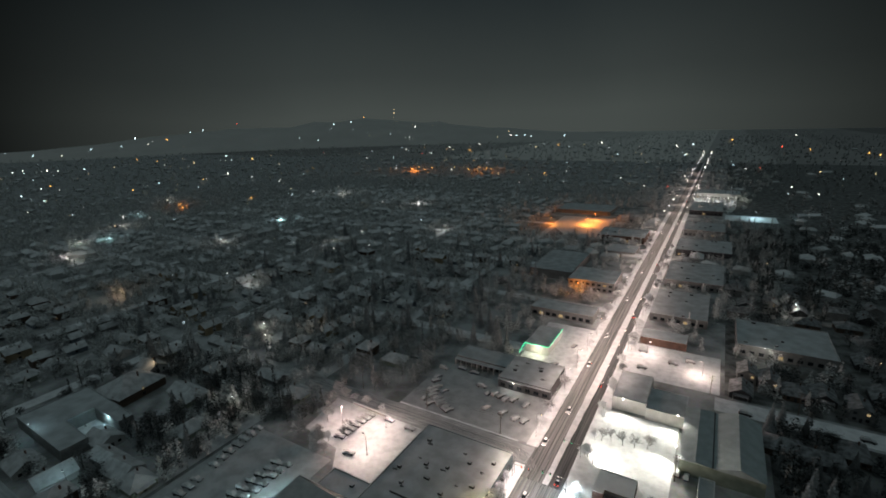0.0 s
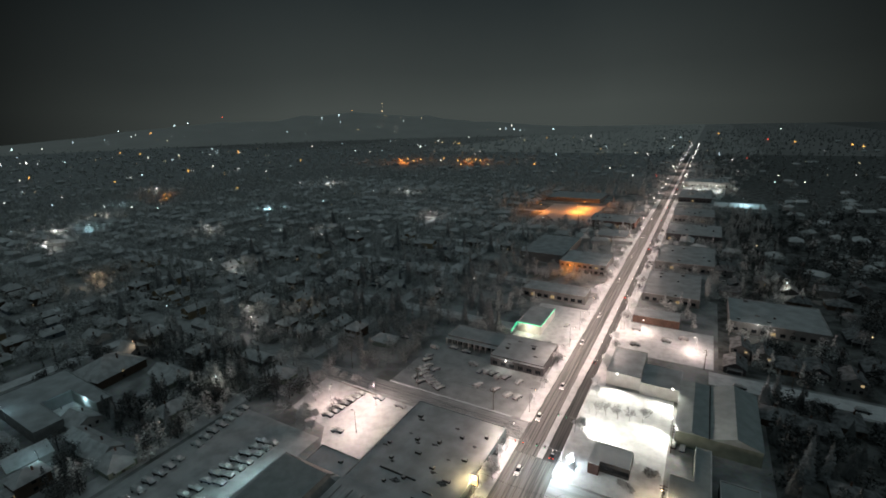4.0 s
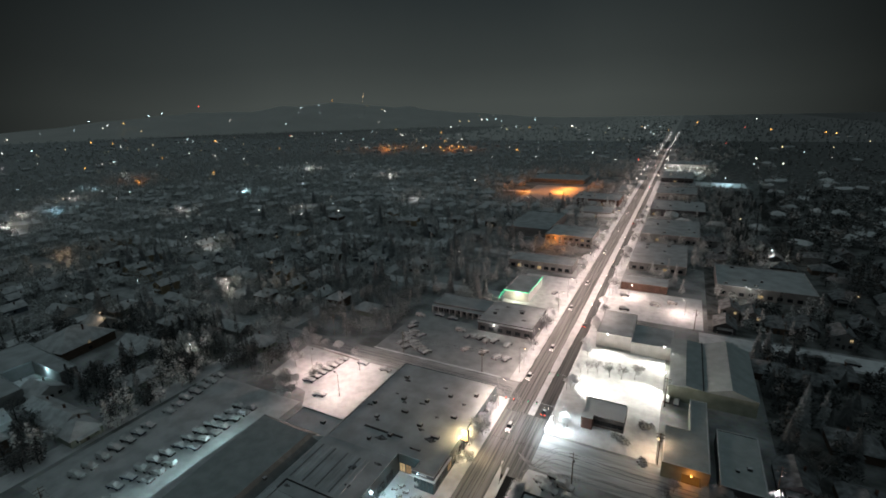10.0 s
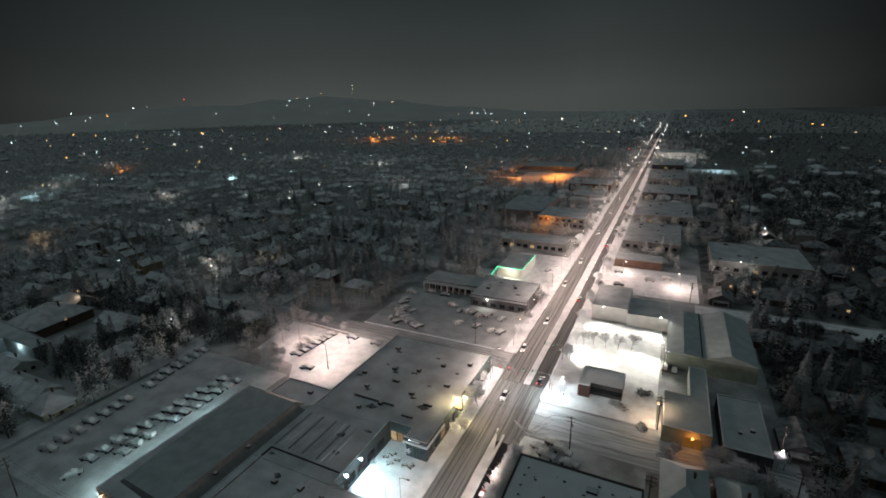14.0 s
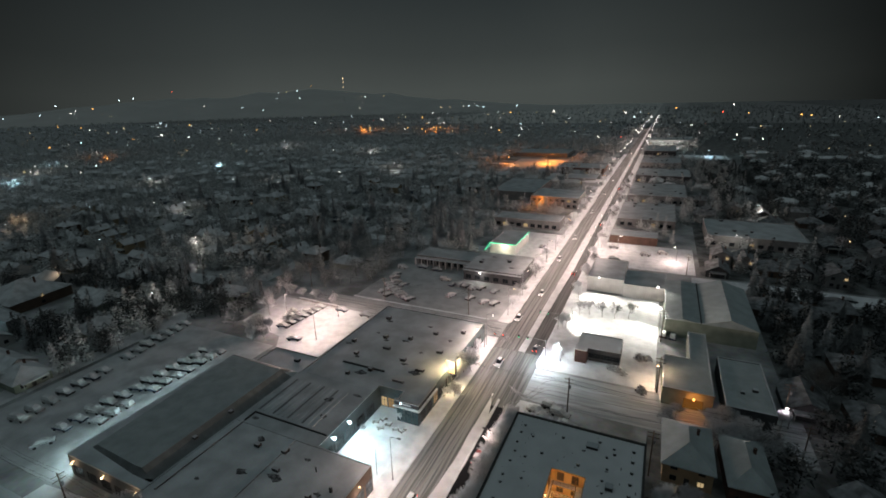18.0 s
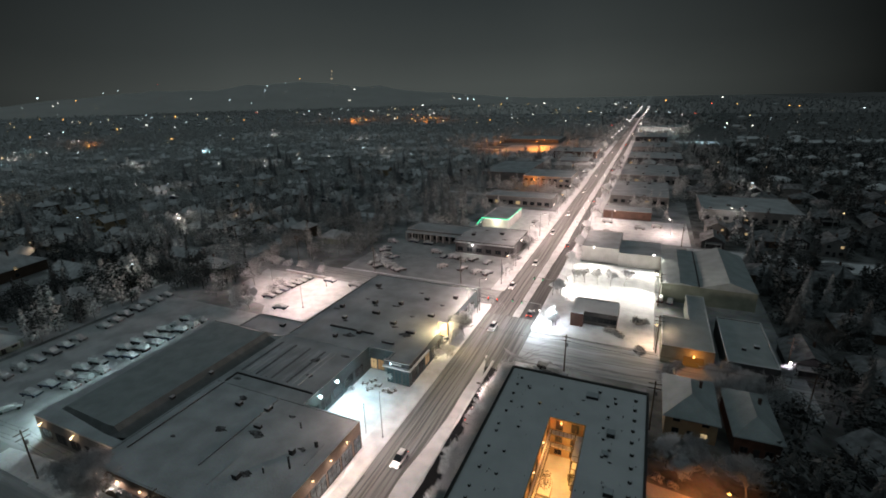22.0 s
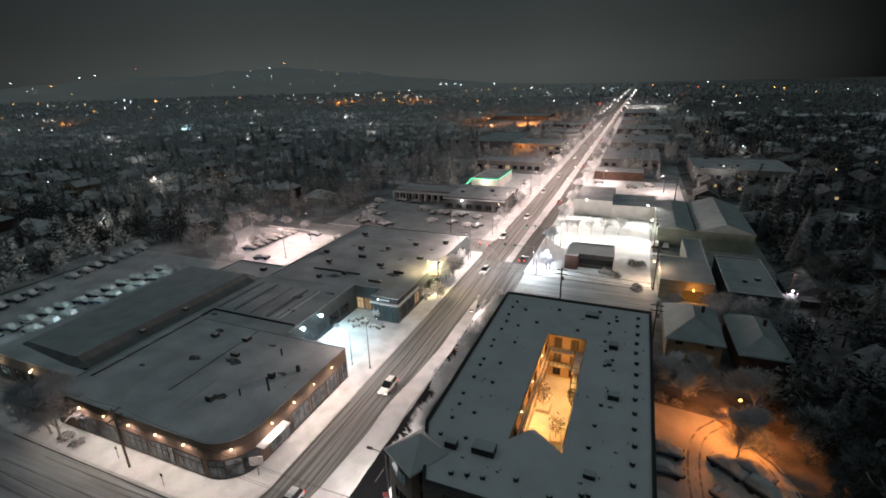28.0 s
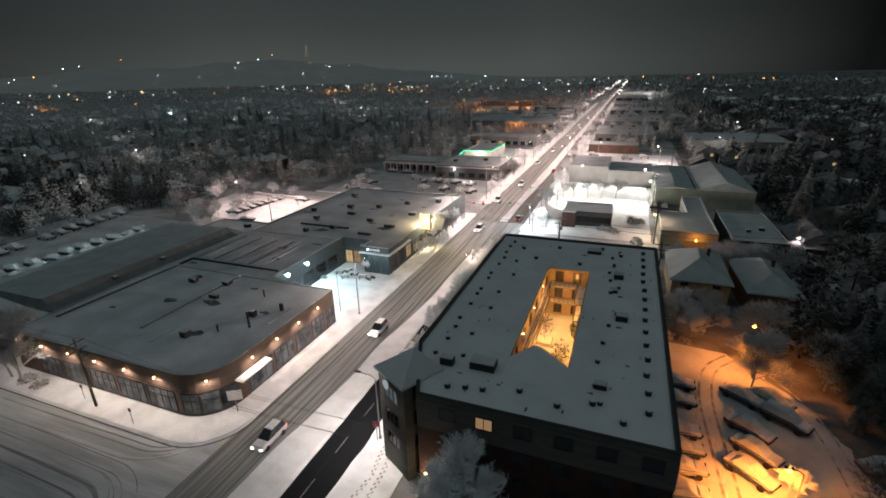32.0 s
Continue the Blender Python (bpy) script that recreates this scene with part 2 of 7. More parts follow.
def prism(bm, outline, z0, z1):
    """Upright prism over a counter-clockwise outline."""
    lo, hi = [bm.verts.new((x, y, z0)) for x, y in outline], [bm.verts.new((x, y, z1)) for x, y in outline]
    n = len(outline)
    bm.faces.new(lo[::-1])
    bm.faces.new(hi)
    for i in range(n):
        bm.faces.new((lo[i], lo[(i + 1) % n], hi[(i + 1) % n], hi[i]))
    return bm


def rod(bm, a, b, r0, r1=None, sides=6):
    a, b = Vector(a), Vector(b)
    q = (b - a).to_track_quat("Z", "Y").to_matrix()
    rings = []
    for c, r in ((a, r0), (b, r0 if r1 is None else r1)):
        rings.append([bm.verts.new(c + q @ Vector((r * math.cos(2 * math.pi * i / sides), r * math.sin(2 * math.pi * i / sides), 0))) for i in range(sides)])
    for i in range(sides):
        j = (i + 1) % sides
        bm.faces.new((rings[0][i], rings[0][j], rings[1][j], rings[1][i]))
    bm.faces.new(rings[0][::-1])
    bm.faces.new(rings[1])
    return bm


def ball(bm, c, r, seg=8, rings=5):
    bmesh.ops.create_uvsphere(bm, u_segments=seg, v_segments=rings, radius=r, matrix=Matrix.Translation(c))
    return bm


def as_mesh(name, bm, material):
    me = bpy.data.meshes.new(name)
    bm.to_mesh(me)
    bm.free()
    for m in material if isinstance(material, (list, tuple)) else (material,):
        me.materials.append(m)
    return me


def part(name, bm, material, parent=None, label="", loc=None):
    ob = new(name, bm if isinstance(bm, bpy.types.Mesh) else as_mesh(name, bm, material))
    if parent:
        ob.parent = parent
    if loc:
        ob.location = loc
    return tagged(ob, label)


def thing(name, x, y, z=0.0, rot=0.0, label="", category="", group="", kind=""):
    ob = new(name)
    ob.matrix_world = pose(x, y, z, 0, 0, rot)
    return tagged(ob, label, category, group, kind)


def slab(name, outline, z0, z1, material, label="", category="", kind="structure"):
    return tagged(part(name, prism(bmesh.new(), outline, z0, z1), material), label, category, "", kind)


def rect(x0, x1, y0, y1):
    return [(x0, y0), (x1, y0), (x1, y1), (x0, y1)]


def window_mesh(w, h, lit=None, mullions=1):
    """Frame with mullions, and the pane behind; centred, facing -y."""
    fr = bmesh.new()
    xs = [-w / 2, -w / 2 + 0.08]
    for i in range(mullions):
        x = -w / 2 + w * (i + 1) / (mullions + 1)
        xs += [x - 0.03, x + 0.03]
    xs += [w / 2 - 0.08, w / 2]
    zs = [-h / 2, -h / 2 + 0.09, h / 2 - 0.09, h / 2]
    if h > 2.3:
        zs[2:2] = [h * 0.16 - 0.03, h * 0.16 + 0.03]
    g = [[fr.verts.new((x, 0.02, z)) for z in zs] for x in xs]
    cells = [fr.faces.new((g[i][j], g[i + 1][j], g[i + 1][j + 1], g[i][j + 1])) for i in range(len(xs) - 1) for j in range(len(zs) - 1) if i % 2 == 0 or j % 2 == 0]
    top = bmesh.ops.extrude_face_region(fr, geom=cells)
    for v in top["geom"]:
        if isinstance(v, bmesh.types.BMVert):
            v.co.y = -0.08
    bmesh.ops.recalc_face_normals(fr, faces=fr.faces)
    pane = boxes((-w / 2 + 0.08, w / 2 - 0.08, -0.03, -0.012, -h / 2 + 0.09, h / 2 - 0.09))
    return as_mesh("window_frame", fr, TRIM), as_mesh("pane", pane, lit or GLASS)


WINDOWS = {}


def window(parent, m, w, h, lit=None, mullions=1):
    key = (w, h, lit and lit.name, mullions)
    if key not in WINDOWS:
        WINDOWS[key] = window_mesh(w, h, lit, mullions)
    fr = part("window", WINDOWS[key][0], None, parent)
    fr.matrix_basis = m
    p = part("pane", WINDOWS[key][1], None, fr)
    return fr


def wall_windows(parent, a, b, z, n, w, h, lit=(), mullions=1, lit_mat=None):
    """n windows spread from a to b (wall line, outside on the right hand going from a to b), local coordinates."""
    a, b = Vector((*a, 0)), Vector((*b, 0))
    d = (b - a)
    ang = math.degrees(math.atan2(d.y, d.x))
    for i in range(n):
        c = a + d * ((i + 0.5) / n)
        window(parent, pose(c.x, c.y, z, 0, 0, ang), w, h, (lit_mat or LIT) if i in lit else None, mullions)


def roof_unit(parent, x, y, z, w=1.6, d=1.2, h=1.1, rot=0):
    u = part("roof_unit", boxes((-w / 2, w / 2, -d / 2, d / 2, 0, h), (-w / 2 + 0.1, w / 2 - 0.1, -d / 2 - 0.05, d / 2 + 0.05, 0.15, h - 0.25)), DARKMETAL, parent, "dark rooftop air unit capped with snow")
    u.matrix_basis = pose(x, y, z, 0, 0, rot)
    part("snow_cap", boxes((-w / 2 + 0.03, w / 2 - 0.03, -d / 2 + 0.03, d / 2 - 0.03, h, h + 0.12)), ROOF_SNOW, u)


def roof_vent(parent, x, y, z, r=0.22, h=0.45):
    """A short dark vent stack with a pad of snow on top."""
    key = "vent%.2f%.2f" % (r, h)
    if key not in WINDOWS:
        bm = rod(bmesh.new(), (0, 0, 0), (0, 0, h), r, sides=9)
        n = len(bm.faces)
        rod(bm, (0, 0, h), (0, 0, h + 0.1), r * 1.04, r * 0.75, 9)
        bm.faces.ensure_lookup_table()
        for k, fc in enumerate(bm.faces):
            fc.material_index = 0 if k < n else 1
        WINDOWS[key] = as_mesh("roof_vent", bm, (DARKMETAL, CLEAN_SNOW))
    part("roof_vent", WINDOWS[key], None, parent, loc=(x, y, z))


def parapet(bm, outline, z0, z1, t=0.3):
    """Low wall along a counter-clockwise outline, its thickness inwards."""
    n = len(outline)
    c = []
    for i in range(n):
        p, q, r = (Vector(outline[k % n]) for k in (i - 1, i, i + 1))
        e, g = (q - p).normalized(), (r - q).normalized()
        nn = Vector((-e.y - g.y, e.x + g.x))
        nn *= t / max(0.3, nn.dot(Vector((-e.y, e.x))))
        c.append(q + nn)
    for i in range(n):
        j = (i + 1) % n
        q = [outline[i], outline[j], c[j], c[i]]
        prism(bm, q, z0, z1)
    return bm


def flat_building(name, label, outline, h, wall, roof=None, category="building", rim=0.5, cap=None, group=""):
    """A flat-roofed building over a counter-clockwise outline: walls, snowy roof, parapet and its cap."""
    cx, cy = sum(p[0] for p in outline) / len(outline), sum(p[1] for p in outline) / len(outline)
    loc = [(x - cx, y - cy) for x, y in outline]
    ob = thing(name, cx, cy, 0, 0, label, category, group)
    part("wall", prism(bmesh.new(), loc, 0, h - 0.25), wall, ob)
    n = len(loc)
    inner = [(x * 0.996, y * 0.996) for x, y in loc]
    part("roof", prism(bmesh.new(), inner, h - 0.25, h), roof or ROOF_SNOW, ob, "flat roof under a layer of snow")
    part("parapet", parapet(bmesh.new(), loc, h - 0.25, h + rim), wall, ob)
    part("parapet_cap", parapet(bmesh.new(), [(x * 1.002, y * 1.002) for x, y in loc], h + rim, h + rim + 0.08, 0.36), cap or ROOF_SNOW, ob)
    return ob

# ---- ground, streets, lots ----
gm = bmesh.new()
bmesh.ops.create_grid(gm, x_segments=60, y_segments=60, size=1)
for v in gm.verts:
    x, y = v.co.x * 3600, 2100 + v.co.y * 2800
    v.co = (x, y, 0.0)
tagged(part("ground", gm, YARD), "snow-covered ground of yards and gardens reaching to the horizon", "ground", "", "structure")

slab("road_main", rect(-4.0, 12.4, -60, 1500), 0.0, 0.03, WET, "straight wet avenue half covered with slush", "road")
slab("road_lanes_north", rect(-3.9, 5.99, 128, 1500), 0.03, 0.045, PALE_SLUSH, "packed snow lanes with pale tyre streaks", "road")
slab("road_lanes", rect(-3.9, 5.0, -60, 127.9), 0.03, 0.045, SLUSH, "slushy traffic lanes with long tyre streaks", "road")
bm = bmesh.new()
rng = random.Random(5)
def strip_edge(y, side):
    """The ragged edge of the ploughed strip, wider near the crossing."""
    wide = 1.6 * max(0.0, min(1.0, (44 - y) / 12))
    far = max(0.0, min(1.0, (y - 55) / 20))
    taper = 2.6 * (max(0.0, (y - 88) / 15) ** 2 if y < 104 else 0.0)
    return 3.3 + 1.4 * far - 0.6 * wide + 0.35 * noise.noise((y / 9, 0, 1)) if side else 6.9 - taper + 1.2 * max(0.0, min(1.0, (y - 150) / 60)) + 0.3 * noise.noise((y / 7, 5, 1)) + 0.15 * noise.noise((y / 1.3, 9, 1))


for ya, yb, step in ((-40, 103, 1.0), (128, 420, 2.0), (420, 1500, 12.0)):
    n = int((yb - ya) / step)
    for i in range(n):
        y0, y1 = ya + i * step, ya + (i + 1) * step
        prism(bm, [(strip_edge(y0, 1), y0), (strip_edge(y0, 0), y0), (strip_edge(y1, 0), y1), (strip_edge(y1, 1), y1)], 0.031, 0.14)
tagged(part("snow_strip", bm, SNOW), "ploughed strip of snow along the middle of the avenue", "snow", "", "structure")
slab("pavement_west", rect(-8.2, -4.0, 36, 134), 0.0, 0.16, SNOW, "snow-covered pavement with a kerb along the shops", "pavement")
slab("pavement_west_north", rect(-8.2, -4.0, 146, 700), 0.0, 0.16, SNOW, "snow-covered pavement along the avenue", "pavement")
slab("pavement_east", rect(12.4, 18.2, 27, 103), 0.0, 0.16, SNOW, "snow-covered pavement below the apartments", "pavement")
slab("pavement_east_north", rect(12.4, 17.5, 121, 700), 0.0, 0.16, SNOW, "snow-covered pavement along the avenue", "pavement")
slab("side_street_south", rect(-700, -4.0, 9, 29.5), 0.0, 0.035, STREET_SNOW, "snowed-in side street with curved tyre tracks", "street")
slab("side_street_south_east", rect(12.4, 300, 9, 26.9), 0.0, 0.035, STREET_SNOW, "snowed-in side street", "street")
slab("side_pavement", [(-75, 29.5), (-10.5, 29.5)] + [(-10.5 + 6.5 * math.sin(radians(a)), 36 - 6.5 * math.cos(radians(a))) for a in range(0, 91, 9)] + [(-8.2, 36), (-8.2, 41), (-75, 33.5)], 0.0, 0.16, SNOW, "deep snow on the pavement before the store", "pavement")
slab("side_street_middle", rect(-500, -4.0, 135, 145), 0.0, 0.035, LOT_SNOW, "snowed-in cross street", "street")
slab("side_street_east", rect(12.4, 79, 104, 120), 0.0, 0.035, STREET_SNOW, "snowed-in cross street with tyre tracks", "street")
slab("car_lot", rect(-118, -73, 34, 100), 0.0, 0.03, LOT_SNOW, "snowed-in rows of a car lot", "car park")
slab("rear_lot", [(-67, 93.5), (-46.1, 93.5), (-46.1, 133.4), (-101, 134.4), (-98, 110), (-76, 106)], 0.0, 0.03, SNOW, "bright floodlit car park under fresh snow", "car park")
slab("north_lot", rect(-72, -8.2, 147, 185), 0.0, 0.03, LOT_SNOW, "wide snowed-in car park", "car park")
slab("plaza", rect(-21.3, -8.2, 61.1, 86.3), 0.0, 0.1, SNOW, "snow-covered plaza before the shops", "plaza")
slab("bright_lot", rect(17.5, 45.5, 121, 186), 0.0, 0.06, SNOW, "floodlit sales lot under clean snow", "car park")
slab("station_forecourt", rect(-38, -8.2, 206, 268), 0.0, 0.03, SNOW, "snowy forecourt beside the green-lit shop", "car park")
slab("east_forecourt", rect(17.5, 60, 222, 262), 0.0, 0.03, SNOW, "snowy lit forecourt", "car park")
rag = random.Random(71)
slab("rear_parking", [(43.8, 31), (66, 31)] + [(65.6 - max(0.0, (y - 46) / 27) ** 2 * 12 + 1.3 * noise.noise((y / 5, 2, 2)) + rag.uniform(-0.35, 0.35), y) for y in (31.8 + i * 0.55 for i in range(74))] + [(43.8, 73.2)], 0.0, 0.03, LOT_SNOW, "snowed-in car park behind the apartments", "car park")
slab("alley_east", rect(58, 320, 208, 220), 0.0, 0.03, SNOW, "snowed-in side street between houses", "street")
slab("orange_lot", [(-100, 512), (-64, 510), (-62, 622), (-132, 622), (-130, 560)], 0.0, 0.03, SNOW, "distant snowy car park under sodium lamps", "car park")
slab("white_lot", rect(18, 74, 772, 840), 0.0, 0.03, SNOW, "distant floodlit snowy car park", "car park")
slab("white_lot_south", rect(60, 116, 668, 706), 0.0, 0.03, SNOW, "distant floodlit snowy forecourt", "car park")
slab("road_crossing", rect(5.01, 12.35, 98, 127.9), 0.03, 0.043, SLUSH, "slushy crossing of the avenue", "road")
slab("road_east_lanes", rect(6.0, 12.35, 128, 1500), 0.03, 0.042, DARK_SLUSH, "grey slushy lanes beyond the crossing", "road")
# these garden slabs carry the east side's darkness as ground colour
slab("rear_gardens_east", rect(79.1, 400, 103.1, 120.9), 0.0, 0.02, SHADED_GARDEN, "overgrown gardens under patchy snow, coloured dark for shade", "garden")
slab("rear_gardens", rect(44.2, 260, 27.5, 103), 0.0, 0.018, SHADED_GARDEN, "overgrown gardens under patchy snow, coloured dark for shade", "garden")
# haze and sky glow painted into the ground: pale bands mid, darker sideways
slab("far_fields", rect(-900, 0, 1510, 4880), 0.0, 0.012, HILLS, "far fields and woods under snow, paled for haze", "field")
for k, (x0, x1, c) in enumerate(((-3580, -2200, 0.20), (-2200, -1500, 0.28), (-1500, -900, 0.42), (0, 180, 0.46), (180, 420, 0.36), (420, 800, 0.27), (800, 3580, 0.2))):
    slab("far_gardens_%d" % (k + 1), rect(x0, x1, 1510, 4880), 0.0, 0.012, mat("hazed_far_ground_%d" % k, (c, c * 0.99, c * 0.97), 0.95, var=0.15, scale=0.01, fine=0.06, bump=0.0), "far gardens and woods, graded in colour for haze and sky glow", "garden")
slab("east_gardens", rect(62, 3580, 222, 1509), 0.0, 0.012, SHADED_GARDEN, "gardens under patchy snow, coloured dark for shade", "garden")
slab("rear_gardens_north", rect(77.5, 260, 121, 206), 0.0, 0.02, SHADED_GARDEN, "overgrown gardens under patchy snow, coloured dark for shade", "garden")
for i, y in enumerate((222, 300, 385, 470, 560)):
    slab("side_street_%d" % (i + 1), rect(-650, -38 if y < 280 else -8.2, y, y + 9), 0.0, 0.025, SNOW, "snowed-in residential street", "street")
for i, x in enumerate((-128, -238, -330, -420, -510)):
    slab("back_street_%d" % (i + 1), rect(x, x + 8, 30, 600), 0.0, 0.022, SNOW, "snowed-in residential street", "street")


def snowbank(name, pts, w, h, seed, label="lumpy ridge of ploughed snow along the kerb"):
    """A ridge of ploughed snow along a line, with a lumpy crest."""
    bm = bmesh.new()
    prev = None
    for i, p in enumerate(pts):
        d = Vector(pts[min(i + 1, len(pts) - 1)]) - Vector(pts[max(i - 1, 0)])
        n = Vector((-d.y, d.x)).normalized()
        row = []
        for k, (o, z) in enumerate(((-1, 0.0), (-0.55, 0.6), (0.0, 1.0), (0.5, 0.65), (1, 0.0))):
            f = 0.75 + 0.6 * noise.noise((i * 0.37 + seed, k * 0.9, seed))
            c = Vector(p) + n * (o * w * (0.85 + 0.4 * noise.noise((i * 0.3, k, seed + 4))))
            row.append(bm.verts.new((c.x, c.y, 0.03 + z * h * f)))
        if prev:
            for a in range(4):
                bm.faces.new((prev[a], prev[a + 1], row[a + 1], row[a]))
        prev = row
    bmesh.ops.recalc_face_normals(bm, faces=bm.faces)
    return tagged(part(name, bm, SNOW), label, "snowbank", "", "structure")


corner_line = [(-60 + i * 1.2, 29.4) for i in range(42)] + [(-10.4 + 6.6 * math.sin(radians(a)), 36 - 6.6 * math.cos(radians(a))) for a in range(6, 90, 8)]
snowbank("snowbank_corner", corner_line + [(-3.9, 37 + i * 1.2) for i in range(80)], 0.32, 0.14, 1)
snowbank("snowbank_north", [(-3.9, 146 + i * 1.6) for i in range(150)], 0.7, 0.4, 2)
snowbank("snowbank_east", [(12.5, 27 + i * 1.2) for i in range(63)], 0.6, 0.35, 3)
snowbank("snowbank_east_north", [(12.5, 122 + i * 1.6) for i in range(165)], 0.7, 0.4, 4)
snowbank("snowbank_middle", [(7.0, -10 + i * 1.1) for i in range(102)], 0.45, 0.3, 5, "low ragged ridge of snow between the lanes")
snowbank("snowbank_store", [(-6.9, 43 + i * 1.0) for i in range(19)], 0.8, 0.5, 6, "heap of shovelled snow before the shop front")
snowbank("snowbank_lot", [(-72 + i * 1.4, 146.2) for i in range(44)], 0.7, 0.35, 7, "snow ridge at the edge of the car park")


def track(name, pts, width, material=TRACK_X, z=0.06, sides=(-0.75, 0.75)):
    """Worn tyre ruts, and the kerb's dark shade line, along a line of points."""
    for _ in range(2):
        soft = [pts[0]]
        for p, q in zip(pts, pts[1:]):
            soft += [(p[0] * 0.75 + q[0] * 0.25, p[1] * 0.75 + q[1] * 0.25), (p[0] * 0.25 + q[0] * 0.75, p[1] * 0.25 + q[1] * 0.75)]
        pts = soft + [pts[-1]]
    bm = bmesh.new()
    for side in sides:
        prev = None
        for i, p in enumerate(pts):
            d = Vector(pts[min(i + 1, len(pts) - 1)]) - Vector(pts[max(i - 1, 0)])
            n = Vector((-d.y, d.x)).normalized()
            c = Vector(p) + n * side
            pair = [bm.verts.new((*(c + n * width), z)), bm.verts.new((*(c - n * width), z))]
            if prev:
                bm.faces.new((prev[1], pair[1], pair[0], prev[0]))
            prev = pair
    return tagged(part(name, bm, material), "tyre ruts worn into the snow, and the kerb's shade line", "tyre track", "", "structure")


def arc(cx, cy, r, a0, a1, n=14):
    return [(cx + r * math.cos(radians(a0 + (a1 - a0) * i / n)), cy + r * math.sin(radians(a0 + (a1 - a0) * i / n))) for i in range(n + 1)]


# a thin dark strip drawn as the shadow at the kerb's edge
track("kerb_gutter", corner_line[8:] + [(-3.75, 37 + i * 1.2) for i in range(16)], 0.09, TRIM, 0.07, (-0.45,))
# many thin ruts along the street: some bend south into the avenue, some sweep round the corner
rng = random.Random(77)
for k in range(22):
    dy = 11.5 + k * 0.62 + rng.uniform(-0.35, 0.35)
    wav = [(-260, dy), (-120, dy + rng.uniform(-0.5, 0.5)), (-75, dy + rng.uniform(-0.5, 0.5)), (-50, dy + rng.uniform(-0.4, 0.4)), (-34, dy + rng.uniform(-0.3, 0.3))]
    r = 6 + (25.5 - dy) * 0.25 + rng.uniform(0, 2)
    bend = arc(-12.5 - rng.uniform(0, 2.5), dy - r, r, 90, rng.uniform(8, 30))
    track("tyre_track_south", wav + bend if k % 4 else wav[:4 if k % 8 else 3], rng.choice((0.03, 0.05, 0.05, 0.08, 0.12)), z=0.05 + 0.0007 * k, sides=(0.0,) if k % 3 else (-0.7, 0.7), material=TRACK_X)
for k in range(9):
    dy = 25.6 + k * 0.42
    track("tyre_track_corner", [(-46 + k, dy - 0.4), (-30 + k, dy - 0.2), (-18, dy)] + arc(-14.5 + 0.3 * k, dy + 9.5 - 0.5 * k, 9.5 - 0.5 * k, -90, rng.uniform(-55, -25)), rng.choice((0.04, 0.06, 0.1)), z=0.052 + 0.0008 * k, sides=(0.0,), material=STREET_SNOW if k % 2 else TRACK_X)
for k in range(12):
    x0, r = -4 + k * 0.25, 7 + k * 0.8
    track("tyre_track_crossing", [(-120, 136.5 + k * 0.6), (-45, 136.2 + k * 0.6)] + arc(-14, 136.4 + k * 0.6 - r, r, 90, 20 + rng.uniform(-6, 10)), rng.choice((0.06, 0.1, 0.14)), z=0.05 + 0.0008 * k, sides=(0.0,), material=SLUSH if k % 3 == 0 else TRACK_X)
for k in range(8):
    r = 5.5 + k * 0.9
    track("tyre_track_turning", arc(17.5, 103.5 + r, r, 215, 265) + [(26, 103.8 + 0.4 * k), (60, 106 + k)], rng.choice((0.08, 0.12)), z=0.05 + 0.0008 * k, sides=(0.0,))
for dy in (140.5, 143):
    track("tyre_track_middle", [(-200, dy), (-40, dy + 0.3), (-14, dy), (-5, dy - 1.5)], 0.14)
for k, dy in enumerate((108, 111.5, 115)):
    track("tyre_track_east", [(12 + k, 101 + 2 * k), (14.5 + k, dy - 3)] + [(18 + 4 * i, dy + 0.8 * noise.noise((i * 0.5, k * 3, 2))) for i in range(26)], 0.11)
track("tyre_track_parking", [(50.5, 28), (51, 40), (50.5, 52), (50.2, 60), (51.5, 67), (55, 71)], 0.16)
track("tyre_track_parking", [(61, 31), (62.6, 42), (63, 52), (62, 61), (58.5, 67.5)], 0.14)
track("tyre_track_parking", [(49.2, 30), (49.8, 44), (49.4, 54), (50.2, 63), (52.5, 68.5)], 0.1, STREET_SNOW)

# dashed lane marks on the dark lane, and footprints on the pavement
bm = bmesh.new()
for i in range(6):
    y = 28.2 + i * 6.6
    if not 103 < y < 124:
        box(bm, 9.38, 9.46, y, y + 2.6, 0.031, 0.036)
tagged(part("lane_marks", bm, CONCRETE), "worn white dashes between the lanes", "road marking", "", "structure")
bm = bmesh.new()
rng = random.Random(61)
for i in range(150):
    y = 28 + i * 0.36
    for off in (0.0, 1.3):
        x = 14.6 + off + 0.9 * noise.noise((y / 6, off, 3)) + (0.14 if i % 2 else -0.14)
        if rng.random() < (0.95 if y < 45 else 0.5):
            a = rng.uniform(-0.4, 0.4)
            prism(bm, [(x + 0.13 * math.cos(t) * math.cos(a) - 0.2 * math.sin(t) * math.sin(a), y + 0.13 * math.cos(t) * math.sin(a) + 0.2 * math.sin(t) * math.cos(a)) for t in (0, 1.05, 2.1, 3.14, 4.19, 5.24)], 0.158, 0.166)
tagged(part("footprints", bm, TRACK_X), "trail of footprints trodden into the pavement snow", "footprints", "", "stuff")

# wooded hills behind the far town, coloured pale for haze
bm = bmesh.new()
rows = []
